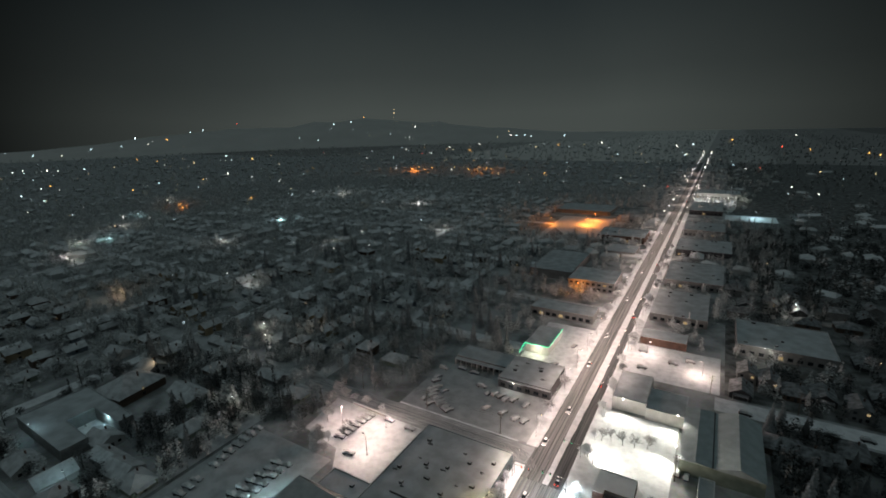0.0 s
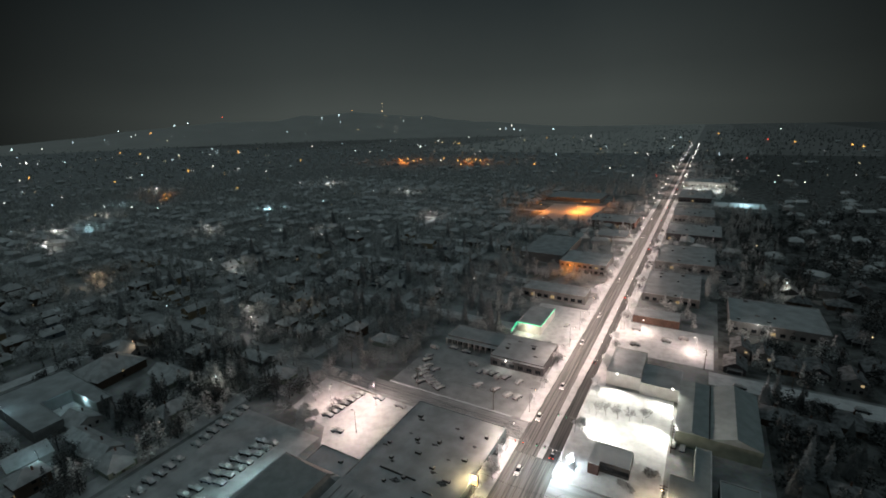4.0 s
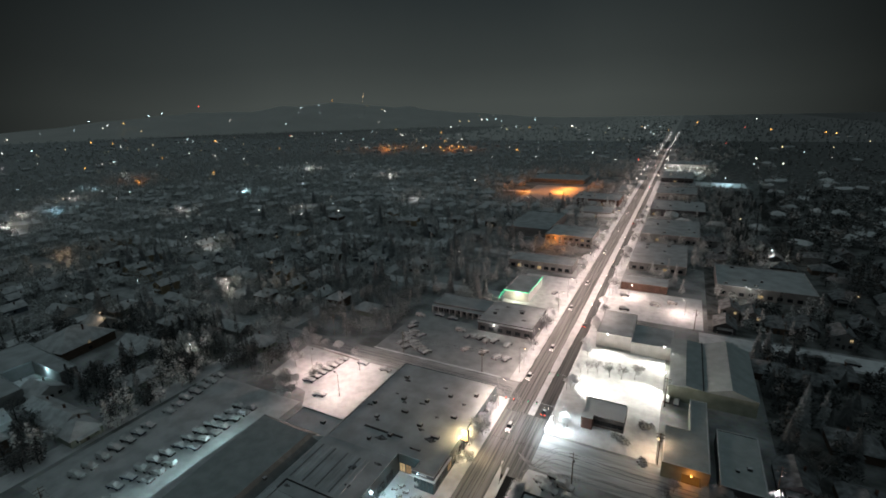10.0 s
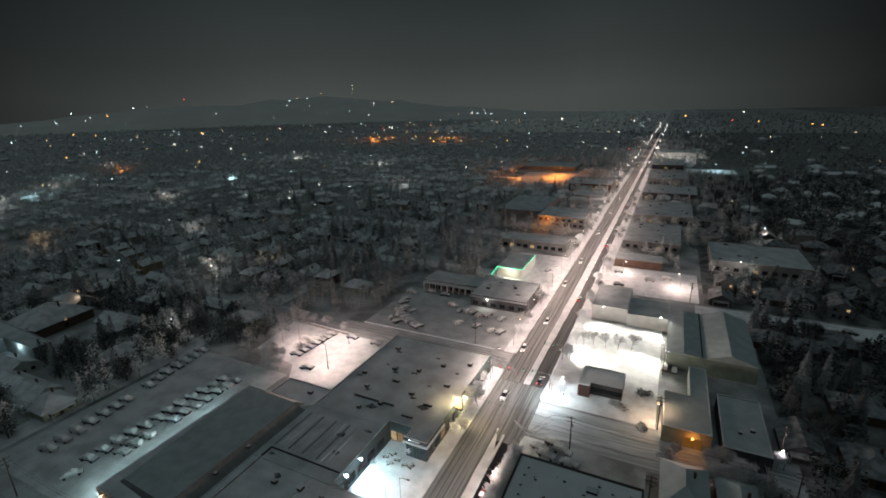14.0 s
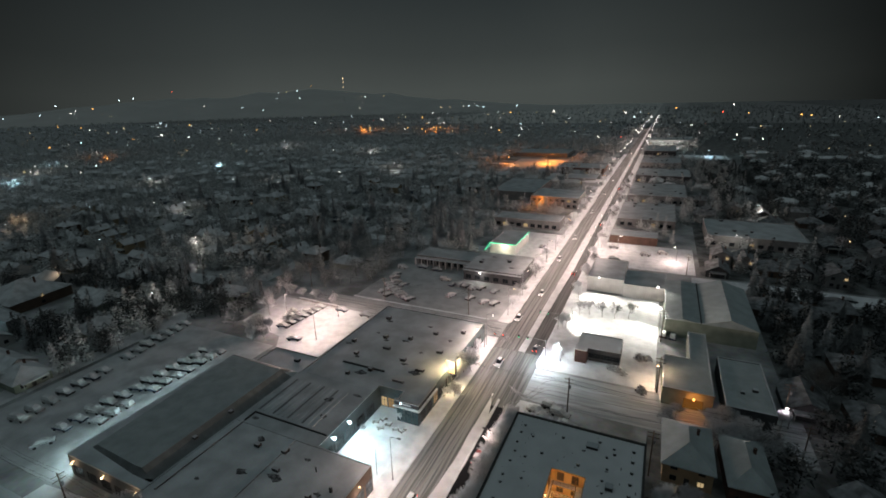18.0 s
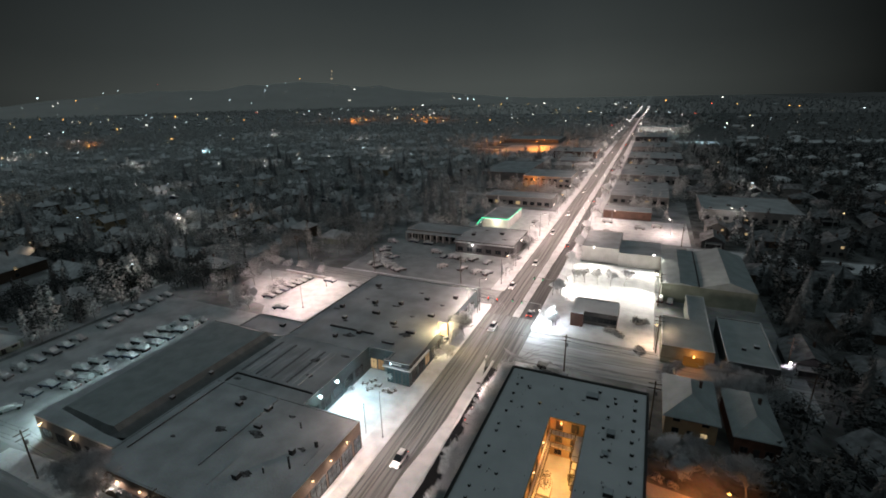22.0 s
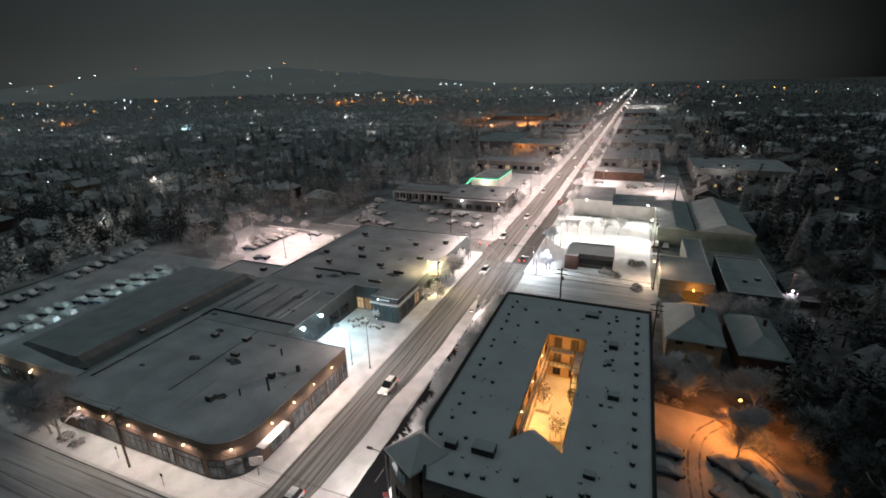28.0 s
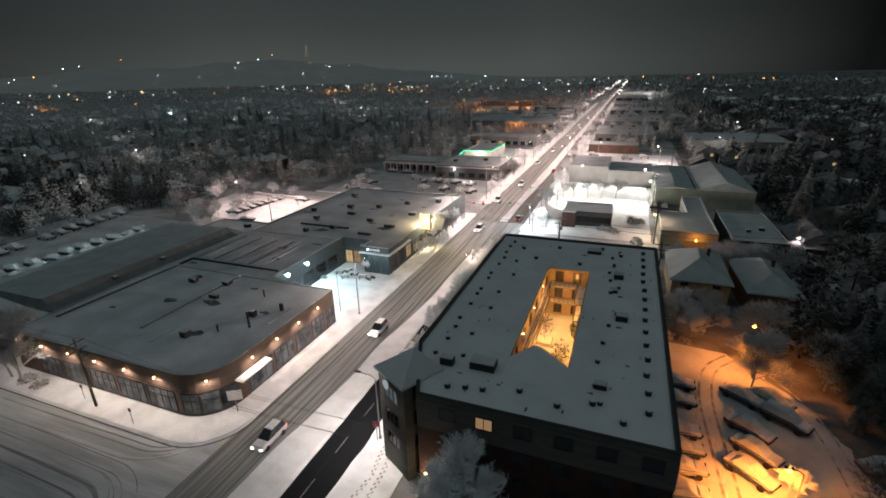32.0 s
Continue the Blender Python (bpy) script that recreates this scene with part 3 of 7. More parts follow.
for j in range(7):
    row = []
    for i in range(55):
        a = radians(-84 + i * 1.45)
        lift = (0, 0.35, 0.68, 0.9, 1.0, 0.9, 0.6)[j]
        env = max(0.0, 1.12 * math.exp(-((math.degrees(a) + 42) / 24) ** 2) - 0.12)
        h = (150 * env * (1.0 + 0.5 * noise.noise((i * 0.11, 0.3, 2)) + 0.25 * noise.noise((i * 0.5, j * 0.7, 5)))) * lift
        r = 2900 + j * 260
        row.append(bm.verts.new((r * math.sin(a), r * math.cos(a), h - 2)))
    rows.append(row)
for p, q in zip(rows, rows[1:]):
    for i in range(54):
        bm.faces.new((p[i], p[i + 1], q[i + 1], q[i]))
bmesh.ops.recalc_face_normals(bm, faces=bm.faces)
for fc in bm.faces:
    fc.smooth = True
SLOPE = [tuple(v.co) for row in rows[:4] for v in row if v.co.z > 12]
tagged(part("hills", bm, HILLS), "low snowy wooded hills behind the town, paled for haze", "hills", "", "structure")

DIM_LIT = bulb_mat("dim_lit_window", (1.0, 0.62, 0.30), 0.25)
# ---- shops and apartments along the avenue ----
def curved_front(x0, x1, y0, y1, r):
    """Outline whose south-east corner is rounded."""
    return [(x0, y0)] + [(x1 - r + r * math.cos(radians(a)), y0 + r + r * math.sin(radians(a))) for a in range(-90, 1, 10)] + [(x1, y1), (x0, y1)]


store = flat_building("retail_store", "long brown corner store with rounded front and warm wall lamps", curved_front(-46, -7.6, 33.5, 61, 5.5), 6.4, BROWNWALL, rim=0.06)
sx, sy = store.location.x, store.location.y
for x0, x1, y0, y1, h in ((-43.75, -43.5, 38.6, 60.7, 0.34), (-27.55, -27.4, 40.5, 60.7, 0.22), (-10.2, -10.0, 47.5, 53, 0.16), (-22.5, -22.4, 38, 46, 0.1)):
    part("roof_curb", boxes((x0 - sx, x1 - sx, y0 - sy, y1 - sy, 6.4, 6.4 + h)), TRIM, store, "dark low curb on the roof")
    part("curb_snow", boxes((x0 - sx + 0.03, x1 - sx + 0.12, y0 - sy, y1 - sy, 6.4 + h, 6.46 + h)), ROOF_SNOW, store)
for x, y, w, d, h in ((-25, 52, 1.6, 0.7, 0.6), (-19, 41, 1.1, 1.1, 0.9), (-14, 49, 0.9, 0.9, 1.0), (-12, 46, 0.25, 0.25, 2.6), (-11, 52, 0.5, 0.4, 1.2), (-27, 57, 1.2, 1.4, 0.7), (-34, 56, 1.3, 1.0, 0.7), (-17, 55, 0.2, 0.2, 1.4), (-15.5, 43.5, 0.2, 0.2, 1.2)):
    roof_unit(store, x - sx, y - sy, 6.4, w, d, h)
# glazed bays on both street fronts
for i in range(5):
    window(store, pose(-15.9 - i * 5.6 - sx, 33.5 - sy, 2.0, 0, 0, 0), 5.0, 3.2, SHOP_GLASS, 3)
for k, (y, w) in enumerate(((42.5, 4.6), (47.5, 4.2), (52, 3.6), (56, 3.4), (59.5, 2.2))):
    window(store, pose(-7.6 - sx, y - sy, 2.0, 0, 0, 90), w, 3.4, SHOP_GLASS, 2)
for a in (-70, -45, -20):
    window(store, pose(-13.1 + 5.5 * math.cos(radians(a)) - sx, 39 + 5.5 * math.sin(radians(a)) - sy, 2.0, 0, 0, a + 90), 2.3, 3.2, SHOP_GLASS, 1)
part("awning", boxes((-7.5 - sx, -6.2 - sx, 37.8 - sy, 43.5 - sy, 3.75, 3.95)), SNOW, store, "flat entrance canopy under snow")
for k in range(11):
    x, y = ((-44.0, 33.4), (-38.4, 33.4), (-32.6, 33.4), (-27.1, 33.4), (-21.4, 33.4), (-15.9, 33.4), (-9.1, 35.0), (-7.5, 41), (-7.5, 46), (-7.5, 51), (-7.5, 56))[k]
    out = Vector((0, -1, 0)) if k < 6 else Vector((0.7, -0.7, 0)) if k == 6 else Vector((1, 0, 0))
    p = Vector((x, y, 4.9)) + out * 0.3
    w = part("wall_lamp", ball(bmesh.new(), (p.x - sx, p.y - sy, 5.45), 0.15), B_WARM, store, "glowing warm wall lamp")
    part("lamp_arm", rod(bmesh.new(), (x - sx, y - sy, 5.75), (p.x - sx, p.y - sy, 5.68), 0.04), DARKMETAL, w)
    lamp_light(p.x + out.x * 0.3, p.y + out.y * 0.3, 5.45, 330, (1.0, 0.78, 0.66), 0.12, 172)

annex = flat_building("store_annex", "flat-roofed rear annex with rows of snowy skylight ribs", rect(-46, -21.5, 61.02, 84), 6.35, TEAL_SIDING, rim=0.04)
ax, ay = annex.location.x, annex.location.y
part("roof_curb", boxes((-43.75 - ax, -43.5 - ax, 61.2 - ay, 64.8 - ay, 6.35, 6.72), (-43.5 - ax, -22 - ax, 64.55 - ay, 64.8 - ay, 6.35, 6.72)), TRIM, annex, "dark low curb on the roof")
for i in range(12):
    part("skylight_rib", boxes((-44 + i * 1.5 - ax, -43.5 + i * 1.5 - ax, 66 - ay, 80 - ay, 6.3, 6.5)), ROOF_SNOW if i % 3 else METAL, annex)
wall_windows(annex, (12.25, -11), (12.25, 11), 2.2, 5, 3.4, 2.4, (0,), 3, LIT_COLD)
for y in (65.4, 71.4):
    part("flood_lamp", ball(rod(bmesh.new(), (-21.4 - ax, y - ay, 5.6), (-20.6 - ax, y - ay, 5.6), 0.06), (-20.5 - ax, y - ay, 5.6), 0.4), B_COLD, annex, "cold white floodlight")
    lamp_light(-19.4, y, 5.3, 2300, COLD, 0.2, 150, (-13.5, y + 3, 0))

vault = thing("vaulted_hall", -59.5, 60, 0, 0, "long hall with a raised snow-dusted green roof", "hall")
part("wall", boxes((-12.6, 13.4, -22.2, 23.5, 0, 5.6)), GREYWALL, vault)
part("deck_roof", boxes((-12.65, 13.45, -22.25, 23.55, 5.6, 6.0)), ROOF_SNOW, vault, "flat roof deck under snow")
bm = bmesh.new()
prof = [(-12.4, 6.0), (-12.2, 6.15)] + [(-12.2 + 21.5 * i / 8, 6.15 + 1.5 * (i / 8) ** 0.9) for i in range(1, 9)] + [(10.4, 6.75), (12.9, 6.0)]
last = len(prof) - 1
front = [(x if x > 9 else -9.3 + (x + 12.4) * 0.87, -17.7 - 1.7 * min(1.0, i / 8)) for i, (x, z) in enumerate(prof)]
ra = [bm.verts.new((*front[i], z)) for i, (x, z) in enumerate(prof)]
rb = [bm.verts.new((x, 22.9 - 2.2 * min(1.0, i / 8), z)) for i, (x, z) in enumerate(prof)]
sa, sb = [bm.verts.new((x, y - 0.9, 6.0)) for x, y in front], [bm.verts.new((x, 23.3, 6.0)) for x, z in prof]
for p, q in ((sa, ra), (ra, rb), (rb, sb)):
    for i in range(last):
        bm.faces.new((p[i], p[i + 1], q[i + 1], q[i]))
bmesh.ops.recalc_face_normals(bm, faces=bm.faces)
# steep faces take the darker material, their shade painted in
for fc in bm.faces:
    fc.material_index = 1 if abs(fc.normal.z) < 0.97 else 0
part("roof", bm, (GREEN_ROOF, SHADED_SLOPE), vault, "raised curved roof dusted with snow")
part("gutter", boxes((-12.9, -12.66, -21.5, 23.4, 5.4, 5.62)), TRIM, vault)
for y in (-8.0, 2.0):
    roof_unit(vault, 10.6, y, 6.6, 0.9, 0.9, 0.5)
wall_windows(vault, (-12.0, -22.2), (12.0, -22.2), 2.2, 5, 3.2, 2.2, (), 2)
for k in range(3):
    part("wall_lamp", ball(rod(bmesh.new(), (-10.5 + k * 10.7, -22.2, 4.6), (-10.5 + k * 10.7, -22.7, 4.6), 0.05), (-10.5 + k * 10.7, -22.75, 4.4), 0.2), B_WARM, vault, "glowing warm wall lamp")
    lamp_light(-59.5 - 10.5 + k * 10.7, 60 - 23.1, 4.3, 35, WARM, 0.15)
for k in range(6):
    lamp_x, lamp_y = -71.9, 42 + k * 8
    part("eave_lamp", ball(rod(bmesh.new(), (-12.6, lamp_y - 60, 4.7), (-13.05, lamp_y - 60, 4.7), 0.04), (-13.1, lamp_y - 60, 4.6), 0.12), B_COLD, vault)
    if k % 2 == 0:
        lamp_light(-74.6, lamp_y, 4.5, 1350, (0.70, 0.98, 1.0), 0.2)

block = flat_building("north_shops", "wide flat-roofed shop block with a dark glazed corner", [(-46, 84.02), (-21.5, 84.02), (-21.5, 86.4), (-14.2, 86.4), (-14.2, 82.6), (-8.0, 82.6), (-8.0, 131), (-46, 131)], 6.0, TEAL_SIDING, rim=0.3)
bx, by = block.location.x, block.location.y
for x, y, w, d, h in ((-40, 122, 1.6, 1.2, 1.0), (-34, 110, 1.4, 1.4, 1.0), (-30, 104, 2.2, 1.0, 0.8), (-26, 112, 1.2, 1.2, 1.1), (-22, 100, 1.6, 1.2, 0.9), (-20, 118, 1.4, 1.0, 0.9), (-15, 97, 2.6, 0.9, 0.7), (-14, 108, 1.8, 1.0, 0.8), (-37, 98, 1.2, 1.2, 0.8), (-28, 92, 1.2, 1.2, 0.9), (-18, 90, 3.4, 0.6, 0.6), (-42, 104, 1.3, 1.0, 1.0), (-33, 88, 1.0, 1.0, 0.9), (-12, 122, 1.3, 1.3, 1.1)):
    roof_unit(block, x - bx, y - by, 6.0, w, d, h)
part("roof_step", boxes((-38 - bx, -24 - bx, 92.5 - by, 93.0 - by, 6.0, 6.35)), TRIM, block)
# glazed corner pavilion: pale canopy line, dark fascia, tall panes, a lit doorway in the recess
part("corner_fascia", boxes((-14.35 - bx, -7.85 - bx, 82.4 - by, 82.59 - by, 5.0, 6.3), (-7.99 - bx, -7.82 - bx, 82.6 - by, 92.5 - by, 5.0, 6.3), (-14.38 - bx, -14.21 - bx, 82.6 - by, 86.3 - by, 5.0, 6.3)), TRIM, block)
part("corner_canopy", boxes((-14.9 - bx, -7.3 - bx, 81.8 - by, 82.39 - by, 4.75, 4.95), (-7.81 - bx, -7.3 - bx, 82.4 - by, 92.8 - by, 4.75, 4.95)), PALETRIM, block, "thin pale canopy edge")
part("canopy_snow", boxes((-14.8 - bx, -7.4 - bx, 81.9 - by, 82.38 - by, 4.95, 5.05), (-7.8 - bx, -7.4 - bx, 82.4 - by, 92.7 - by, 4.95, 5.05)), SNOW, block)
part("roof_edge", boxes((-14.6 - bx, -7.6 - bx, 82.2 - by, 82.95 - by, 6.39, 6.5), (-8.3 - bx, -7.6 - bx, 82.96 - by, 92.6 - by, 6.39, 6.5)), PALETRIM, block, "pale roof edge under snow")
for k, (x0, x1) in enumerate(((-13.0, -12.75), (-12.55, -11.9), (-11.8, -11.35), (-11.25, -10.6), (-10.5, -10.0))):
    part("sign_bar", boxes((x0 - bx, x1 - bx, 82.33 - by, 82.39 - by, 5.45, 5.85)), B_COLD if k == 0 else PALETRIM, block, "pale bar of the fascia sign")
for i in range(3):
    window(block, pose(-13.2 + i * 2.1 - bx, 82.6 - by, 2.5, 0, 0, 0), 1.95, 4.4, LIT_COLD, 1)
for y in (83.9, 85.5):
    window(block, pose(-14.2 - bx, y - by, 2.5, 0, 0, -90), 1.4, 4.2, LIT_COLD, 0)
for i, x in enumerate((-20.3, -18.2, -16.1)):
    window(block, pose(x - bx, 86.4 - by, 1.75, 0, 0, 0), 1.9, 3.0, LIT if i == 0 else DIM_LIT if i == 1 else SHOP_GLASS, 1)
for i in range(12):
    window(block, pose(-8.0 - bx, 85.0 + i * 3.7 - by, 2.4, 0, 0, 90), 2.6, 3.0, DIM_LIT if i == 2 else None, 1)
low = flat_building("low_rear_block", "low rear block with a snowy flat roof", rect(-64, -46.02, 83.05, 93), 5.0, GREYWALL, rim=0.2)
roof_unit(low, 3, 1, 5.0, 1.4, 1.2, 0.8)

# ragged patches of bare roofing beside the roof units
def bare_patch(parent, x, y, z, r, seed):
    g = random.Random(seed)
    pts = [(x + r * g.uniform(0.5, 1.2) * math.cos(t * 0.63), y + r * 0.6 * g.uniform(0.4, 1.2) * math.sin(t * 0.63)) for t in range(10)]
    part("bare_patch", prism(bmesh.new(), pts, z - 0.02, z + 0.012), BARE_ROOF, parent, "bare wet patch melted into the roof snow")


for k, (x, y, r) in enumerate(((-24, 50.6, 1.8), (-18.2, 42.3, 1.3), (-31.5, 49, 1.5), (-13, 50.5, 1.0), (-35, 58, 1.4), (-21, 57, 0.8), (-38.5, 44, 0.7))):
    bare_patch(store, x - sx, y - sy, 6.4, r, k)
for k, (x, y, r) in enumerate(((-39, 120.5, 1.4), (-33, 108.5, 1.2), (-27, 110.5, 1.2), (-21, 98.6, 1.4), (-16, 95.6, 2.0), (-36, 96.8, 1.0), (-43, 102.6, 1.1), (-24, 122, 1.0), (-14, 116, 1.2), (-30, 90, 2.2), (-38, 112, 0.8), (-19, 106, 0.9))):
    bare_patch(block, x - bx, y - by, 6.0, r, 20 + k)
for k, (x, y, r) in enumerate(((-30, 76, 1.6), (-27, 70, 1.2), (-24.5, 80, 1.4), (-42, 63, 1.2))):
    bare_patch(annex, x - ax, y - ay, 6.35, r, 50 + k)

# apartments round a lit courtyard
apt = thing("apartment_building", 31.2, 60, 0, 0, "dark four-storey apartment building round an amber-lit courtyard", "apartments")
AX0, AX1, AY0, AY1, AH = -13.8, 12.5, -26.6, 22.2, 12.0
CX0, CX1, CY0, CY1 = -3.5, 2.8, -17.4, 9.1
T1X, T1Y, T2X, T2Y = 29.0, 59.8, 31.9, 53.6


def apt_line(o=0.0):
    """The building's outline, its south-west corner cut off, pushed out by o."""
    return [(-10.4, AY0 - o), (AX1 + o, AY0 - o), (AX1 + o, AY1 + o), (AX0 - o, AY1 + o), (AX0 - o, -17.9)]


def court_ring(z0, z1):
    """One closed block with the courtyard's opening through it."""
    bm = bmesh.new()
    outer, inner = apt_line(), rect(CX0, CX1, CY0, CY1)
    lo, hi = ([bm.verts.new((x, y, z)) for x, y in outer + inner] for z in (z0, z1))
    for q in ((0, 1, 6, 5), (1, 2, 7, 6), (2, 3, 8, 7), (3, 4, 5, 8), (4, 0, 5)):
        bm.faces.new([hi[i] for i in q])
        bm.faces.new([lo[i] for i in q[::-1]])
    for i in range(5):
        j = (i + 1) % 5
        bm.faces.new((lo[i], lo[j], hi[j], hi[i]))
    for i in range(4):
        j = (i + 1) % 4
        bm.faces.new((lo[5 + j], lo[5 + i], hi[5 + i], hi[5 + j]))
    return bm


part("wall", court_ring(0, AH - 0.3), APT_BRICK, apt, "dark red brick walls")
part("roof", court_ring(AH - 0.3, AH), CLEAN_SNOW, apt, "flat roof under smooth snow")
part("parapet", parapet(bmesh.new(), apt_line(0.03), AH - 0.3, AH + 0.3, 0.35), OLIVE, apt)
part("parapet_cap", parapet(bmesh.new(), apt_line(0.08), AH + 0.3, AH + 0.38, 0.3), TRIM, apt)
part("siding_band", parapet(bmesh.new(), apt_line(0.06), AH - 3.6, AH - 0.35, 0.1), OLIVE, apt, "pale siding of the top storey")
part("courtyard_lining", boxes((CX0, CX0 + 0.12, CY0, CY1, 3.0, AH - 0.05), (CX1 - 0.12, CX1, CY0, CY1, 3.0, AH - 0.05), (CX0 + 0.12, CX1 - 0.12, CY1 - 0.12, CY1, 3.0, AH - 0.05), (CX0 + 0.12, CX1 - 0.12, CY0, CY0 + 0.12, 3.0, AH - 0.05)), TANWALL, apt, "warm stucco courtyard walls")
part("courtyard_deck", boxes((CX0 + 0.12, CX1 - 0.12, CY0 + 0.12, CY1 - 0.12, 0.05, 4.0)), SNOW, apt, "snow-covered courtyard deck")
bm = bmesh.new()
gv = [bm.verts.new(p) for p in ((CX0, CY0 - 4, AH), (CX1, CY0 - 4, AH), (CX1, CY0 + 0.2, AH), (CX0, CY0 + 0.2, AH), ((CX0 + CX1) / 2, CY0 - 4, AH + 0.05), ((CX0 + CX1) / 2 - 0.6, CY0 + 2.2, AH + 0.8))]
for q in ((0, 4, 5, 3), (4, 1, 2, 5), (3, 5, 2)):
    bm.faces.new([gv[i] for i in q])
part("gable_roof", bm, CLEAN_SNOW, apt, "small snowy gable at the courtyard's end")
for s in range(3):
    z = 4.0 + 2.7 * s
    if s:
        for nm, (x0, x1, y0, y1) in (("balcony", (CX0 + 0.12, CX0 + 0.7, CY0 + 1, CY1 - 1.4)), ("balcony", (CX0 + 0.12, CX1 - 0.14, CY1 - 1.35, CY1 - 0.14)), ("balcony", (CX1 - 1.5, CX1 - 0.12, CY1 - 6.5, CY1 - 1.4))):
            deck = part(nm, boxes((x0, x1, y0, y1, z - 0.14, z + 0.04)), TANWALL, apt)
            part("deck_snow", boxes((x0 + 0.05, x1 - 0.05, y0 + 0.05, y1 - 0.05, z + 0.04, z + 0.1)), SNOW, deck)
        bm = bmesh.new()
        for a, b in (((CX0 + 0.68, CY0 + 1), (CX0 + 0.68, CY1 - 1.4)), ((CX0 + 0.7, CY1 - 1.33), (CX1 - 1.5, CY1 - 1.33)), ((CX1 - 1.48, CY1 - 6.4), (CX1 - 1.48, CY1 - 1.4)), ((CX1 - 1.48, CY1 - 6.45), (CX1 - 0.14, CY1 - 6.45))):
            n = max(2, int(math.dist(a, b) / 0.6))
            for i in range(n + 1):
                x, y = a[0] + (b[0] - a[0]) * i / n, a[1] + (b[1] - a[1]) * i / n
                rod(bm, (x, y, z + 0.04), (x, y, z + 1.0), 0.025, sides=4)
            rod(bm, (*a, z + 1.02), (*b, z + 1.02), 0.04, sides=4)
        part("railing", bm, DARKMETAL, apt)
    for y in (CY1 - 6.3, CY1 - 3.9, CY1 - 1.5):
        part("balcony_post", boxes((CX1 - 1.55, CX1 - 1.41, y - 0.07, y + 0.07, z + 0.04, z + 2.56)), WOOD, apt)
    for i in range(6):
        window(apt, pose(CX0 + 0.12, CY0 + 3 + i * 4.2, z + 1.3, 0, 0, 90), 1.3, 1.5, LIT if (i + s) % 3 == 0 else None)
        window(apt, pose(CX1 - 0.12, CY0 + 3 + i * 4.2, z + 1.3, 0, 0, -90), 1.3, 1.5, LIT if (i + s) % 4 == 1 else None)
    for i in range(2):
        window(apt, pose(CX0 + 1.8 + i * 2.7, CY1 - 0.12, z + 1.3, 0, 0, 0), 1.3, 1.8)
    for x in (CX0 + 0.3,):
        for y in (CY0 + 6, CY0 + 13, CY0 + 20):
            part("balcony_lamp", ball(bmesh.new(), (x, y, z + 2.2), 0.12), B_WARM, apt, "glowing amber lamp")
for x, y, z in ((CX0 + 1.2, CY0 + 6, 6.2), (CX0 + 1.2, CY0 + 13, 6.2), (CX0 + 1.2, CY0 + 20, 6.2), (CX1 - 2.2, CY0 + 21, 8.6), (CX0 + 1.3, CY0 + 11, 8.8), (CX0 + 1.6, CY0 + 20, 11.0), (CX1 - 1.4, CY0 + 11, 10.6)):
    lamp_light(31.2 + x, 60 + y, z, 290, (1.0, 0.46, 0.13), 0.15)
# corner tower with its pyramid roof
TOWER = pose(-12.9, -22.9, 0, 0, 0, -30)
tower = part("tower", boxes((-2.3, 2.3, -2.3, 2.6, 0, 12.2)), OLIVE, apt, "corner tower with grey siding, set at an angle")
tower.matrix_basis = TOWER
bm = bmesh.new()
tv = [bm.verts.new(TOWER @ Vector(p)) for p in ((-2.65, -2.65, 12.2), (2.65, -2.65, 12.2), (2.65, 2.65, 12.2), (-2.65, 2.65, 12.2), (0.3, 0.6, 14.6), (-2.65, -2.65, 11.95), (2.65, -2.65, 11.95), (2.65, 2.65, 11.95), (-2.65, 2.65, 11.95))]
for q in ((0, 1, 4), (1, 2, 4), (2, 3, 4), (3, 0, 4), (5, 6, 1, 0), (6, 7, 2, 1), (7, 8, 3, 2), (8, 5, 0, 3), (8, 7, 6, 5)):
    bm.faces.new([tv[i] for i in q])
part("tower_roof", bm, CLEAN_SNOW, apt, "snowy pyramid roof of the corner tower")
part("round_sign", rod(bmesh.new(), tuple(TOWER @ Vector((-0.9, -2.31, 10.7))), tuple(TOWER @ Vector((-0.9, -2.42, 10.7))), 0.55, sides=20), bulb_mat("pale_round_sign", (0.85, 0.95, 1.0), 0.3), apt, "round pale glowing sign")
for s in range(3):
    z = 4.6 + 3.0 * s
    wall_windows(apt, (-9, AY0 - 0.06), (AX1, AY0 - 0.06), z, 6, 1.7, 1.4, ((), (), (1,))[s], 1, DIM_LIT)
    wall_windows(apt, (AX1 + 0.06, AY0), (AX1 + 0.06, AY1), z, 12, 1.6, 1.5, ((3,), (), (9,))[s])
    wall_windows(apt, (AX0 - 0.06, AY1), (AX0 - 0.06, -17), z, 11, 1.6, 1.5, ((2,), (7,), (4,))[s])
    wall_windows(apt, (AX1, AY1 + 0.06), (AX0, AY1 + 0.06), z, 7, 1.6, 1.5, ((1,), (), (5,))[s])
    window(apt, TOWER @ pose(0, -2.3, z - 0.6, 0, 0, 0), 2.4, 1.7, LIT_COLD if s == 2 else None, 2)
    window(apt, TOWER @ pose(2.3, 0, z + 0.2, 0, 0, 90), 2.4, 1.7, None, 2)
wall_windows(apt, (-10, AY0), (AX1, AY0), 1.7, 6, 2.6, 2.4, (0,), 2, LIT_COLD)
part("door_lamp", ball(bmesh.new(), (-9.6, -26.95, 2.8), 0.22), B_WARM, apt, "glowing entrance lamp")
lamp_light(21.6, 32.3, 2.8, 60, WARM, 0.15)
rng = random.Random(11)
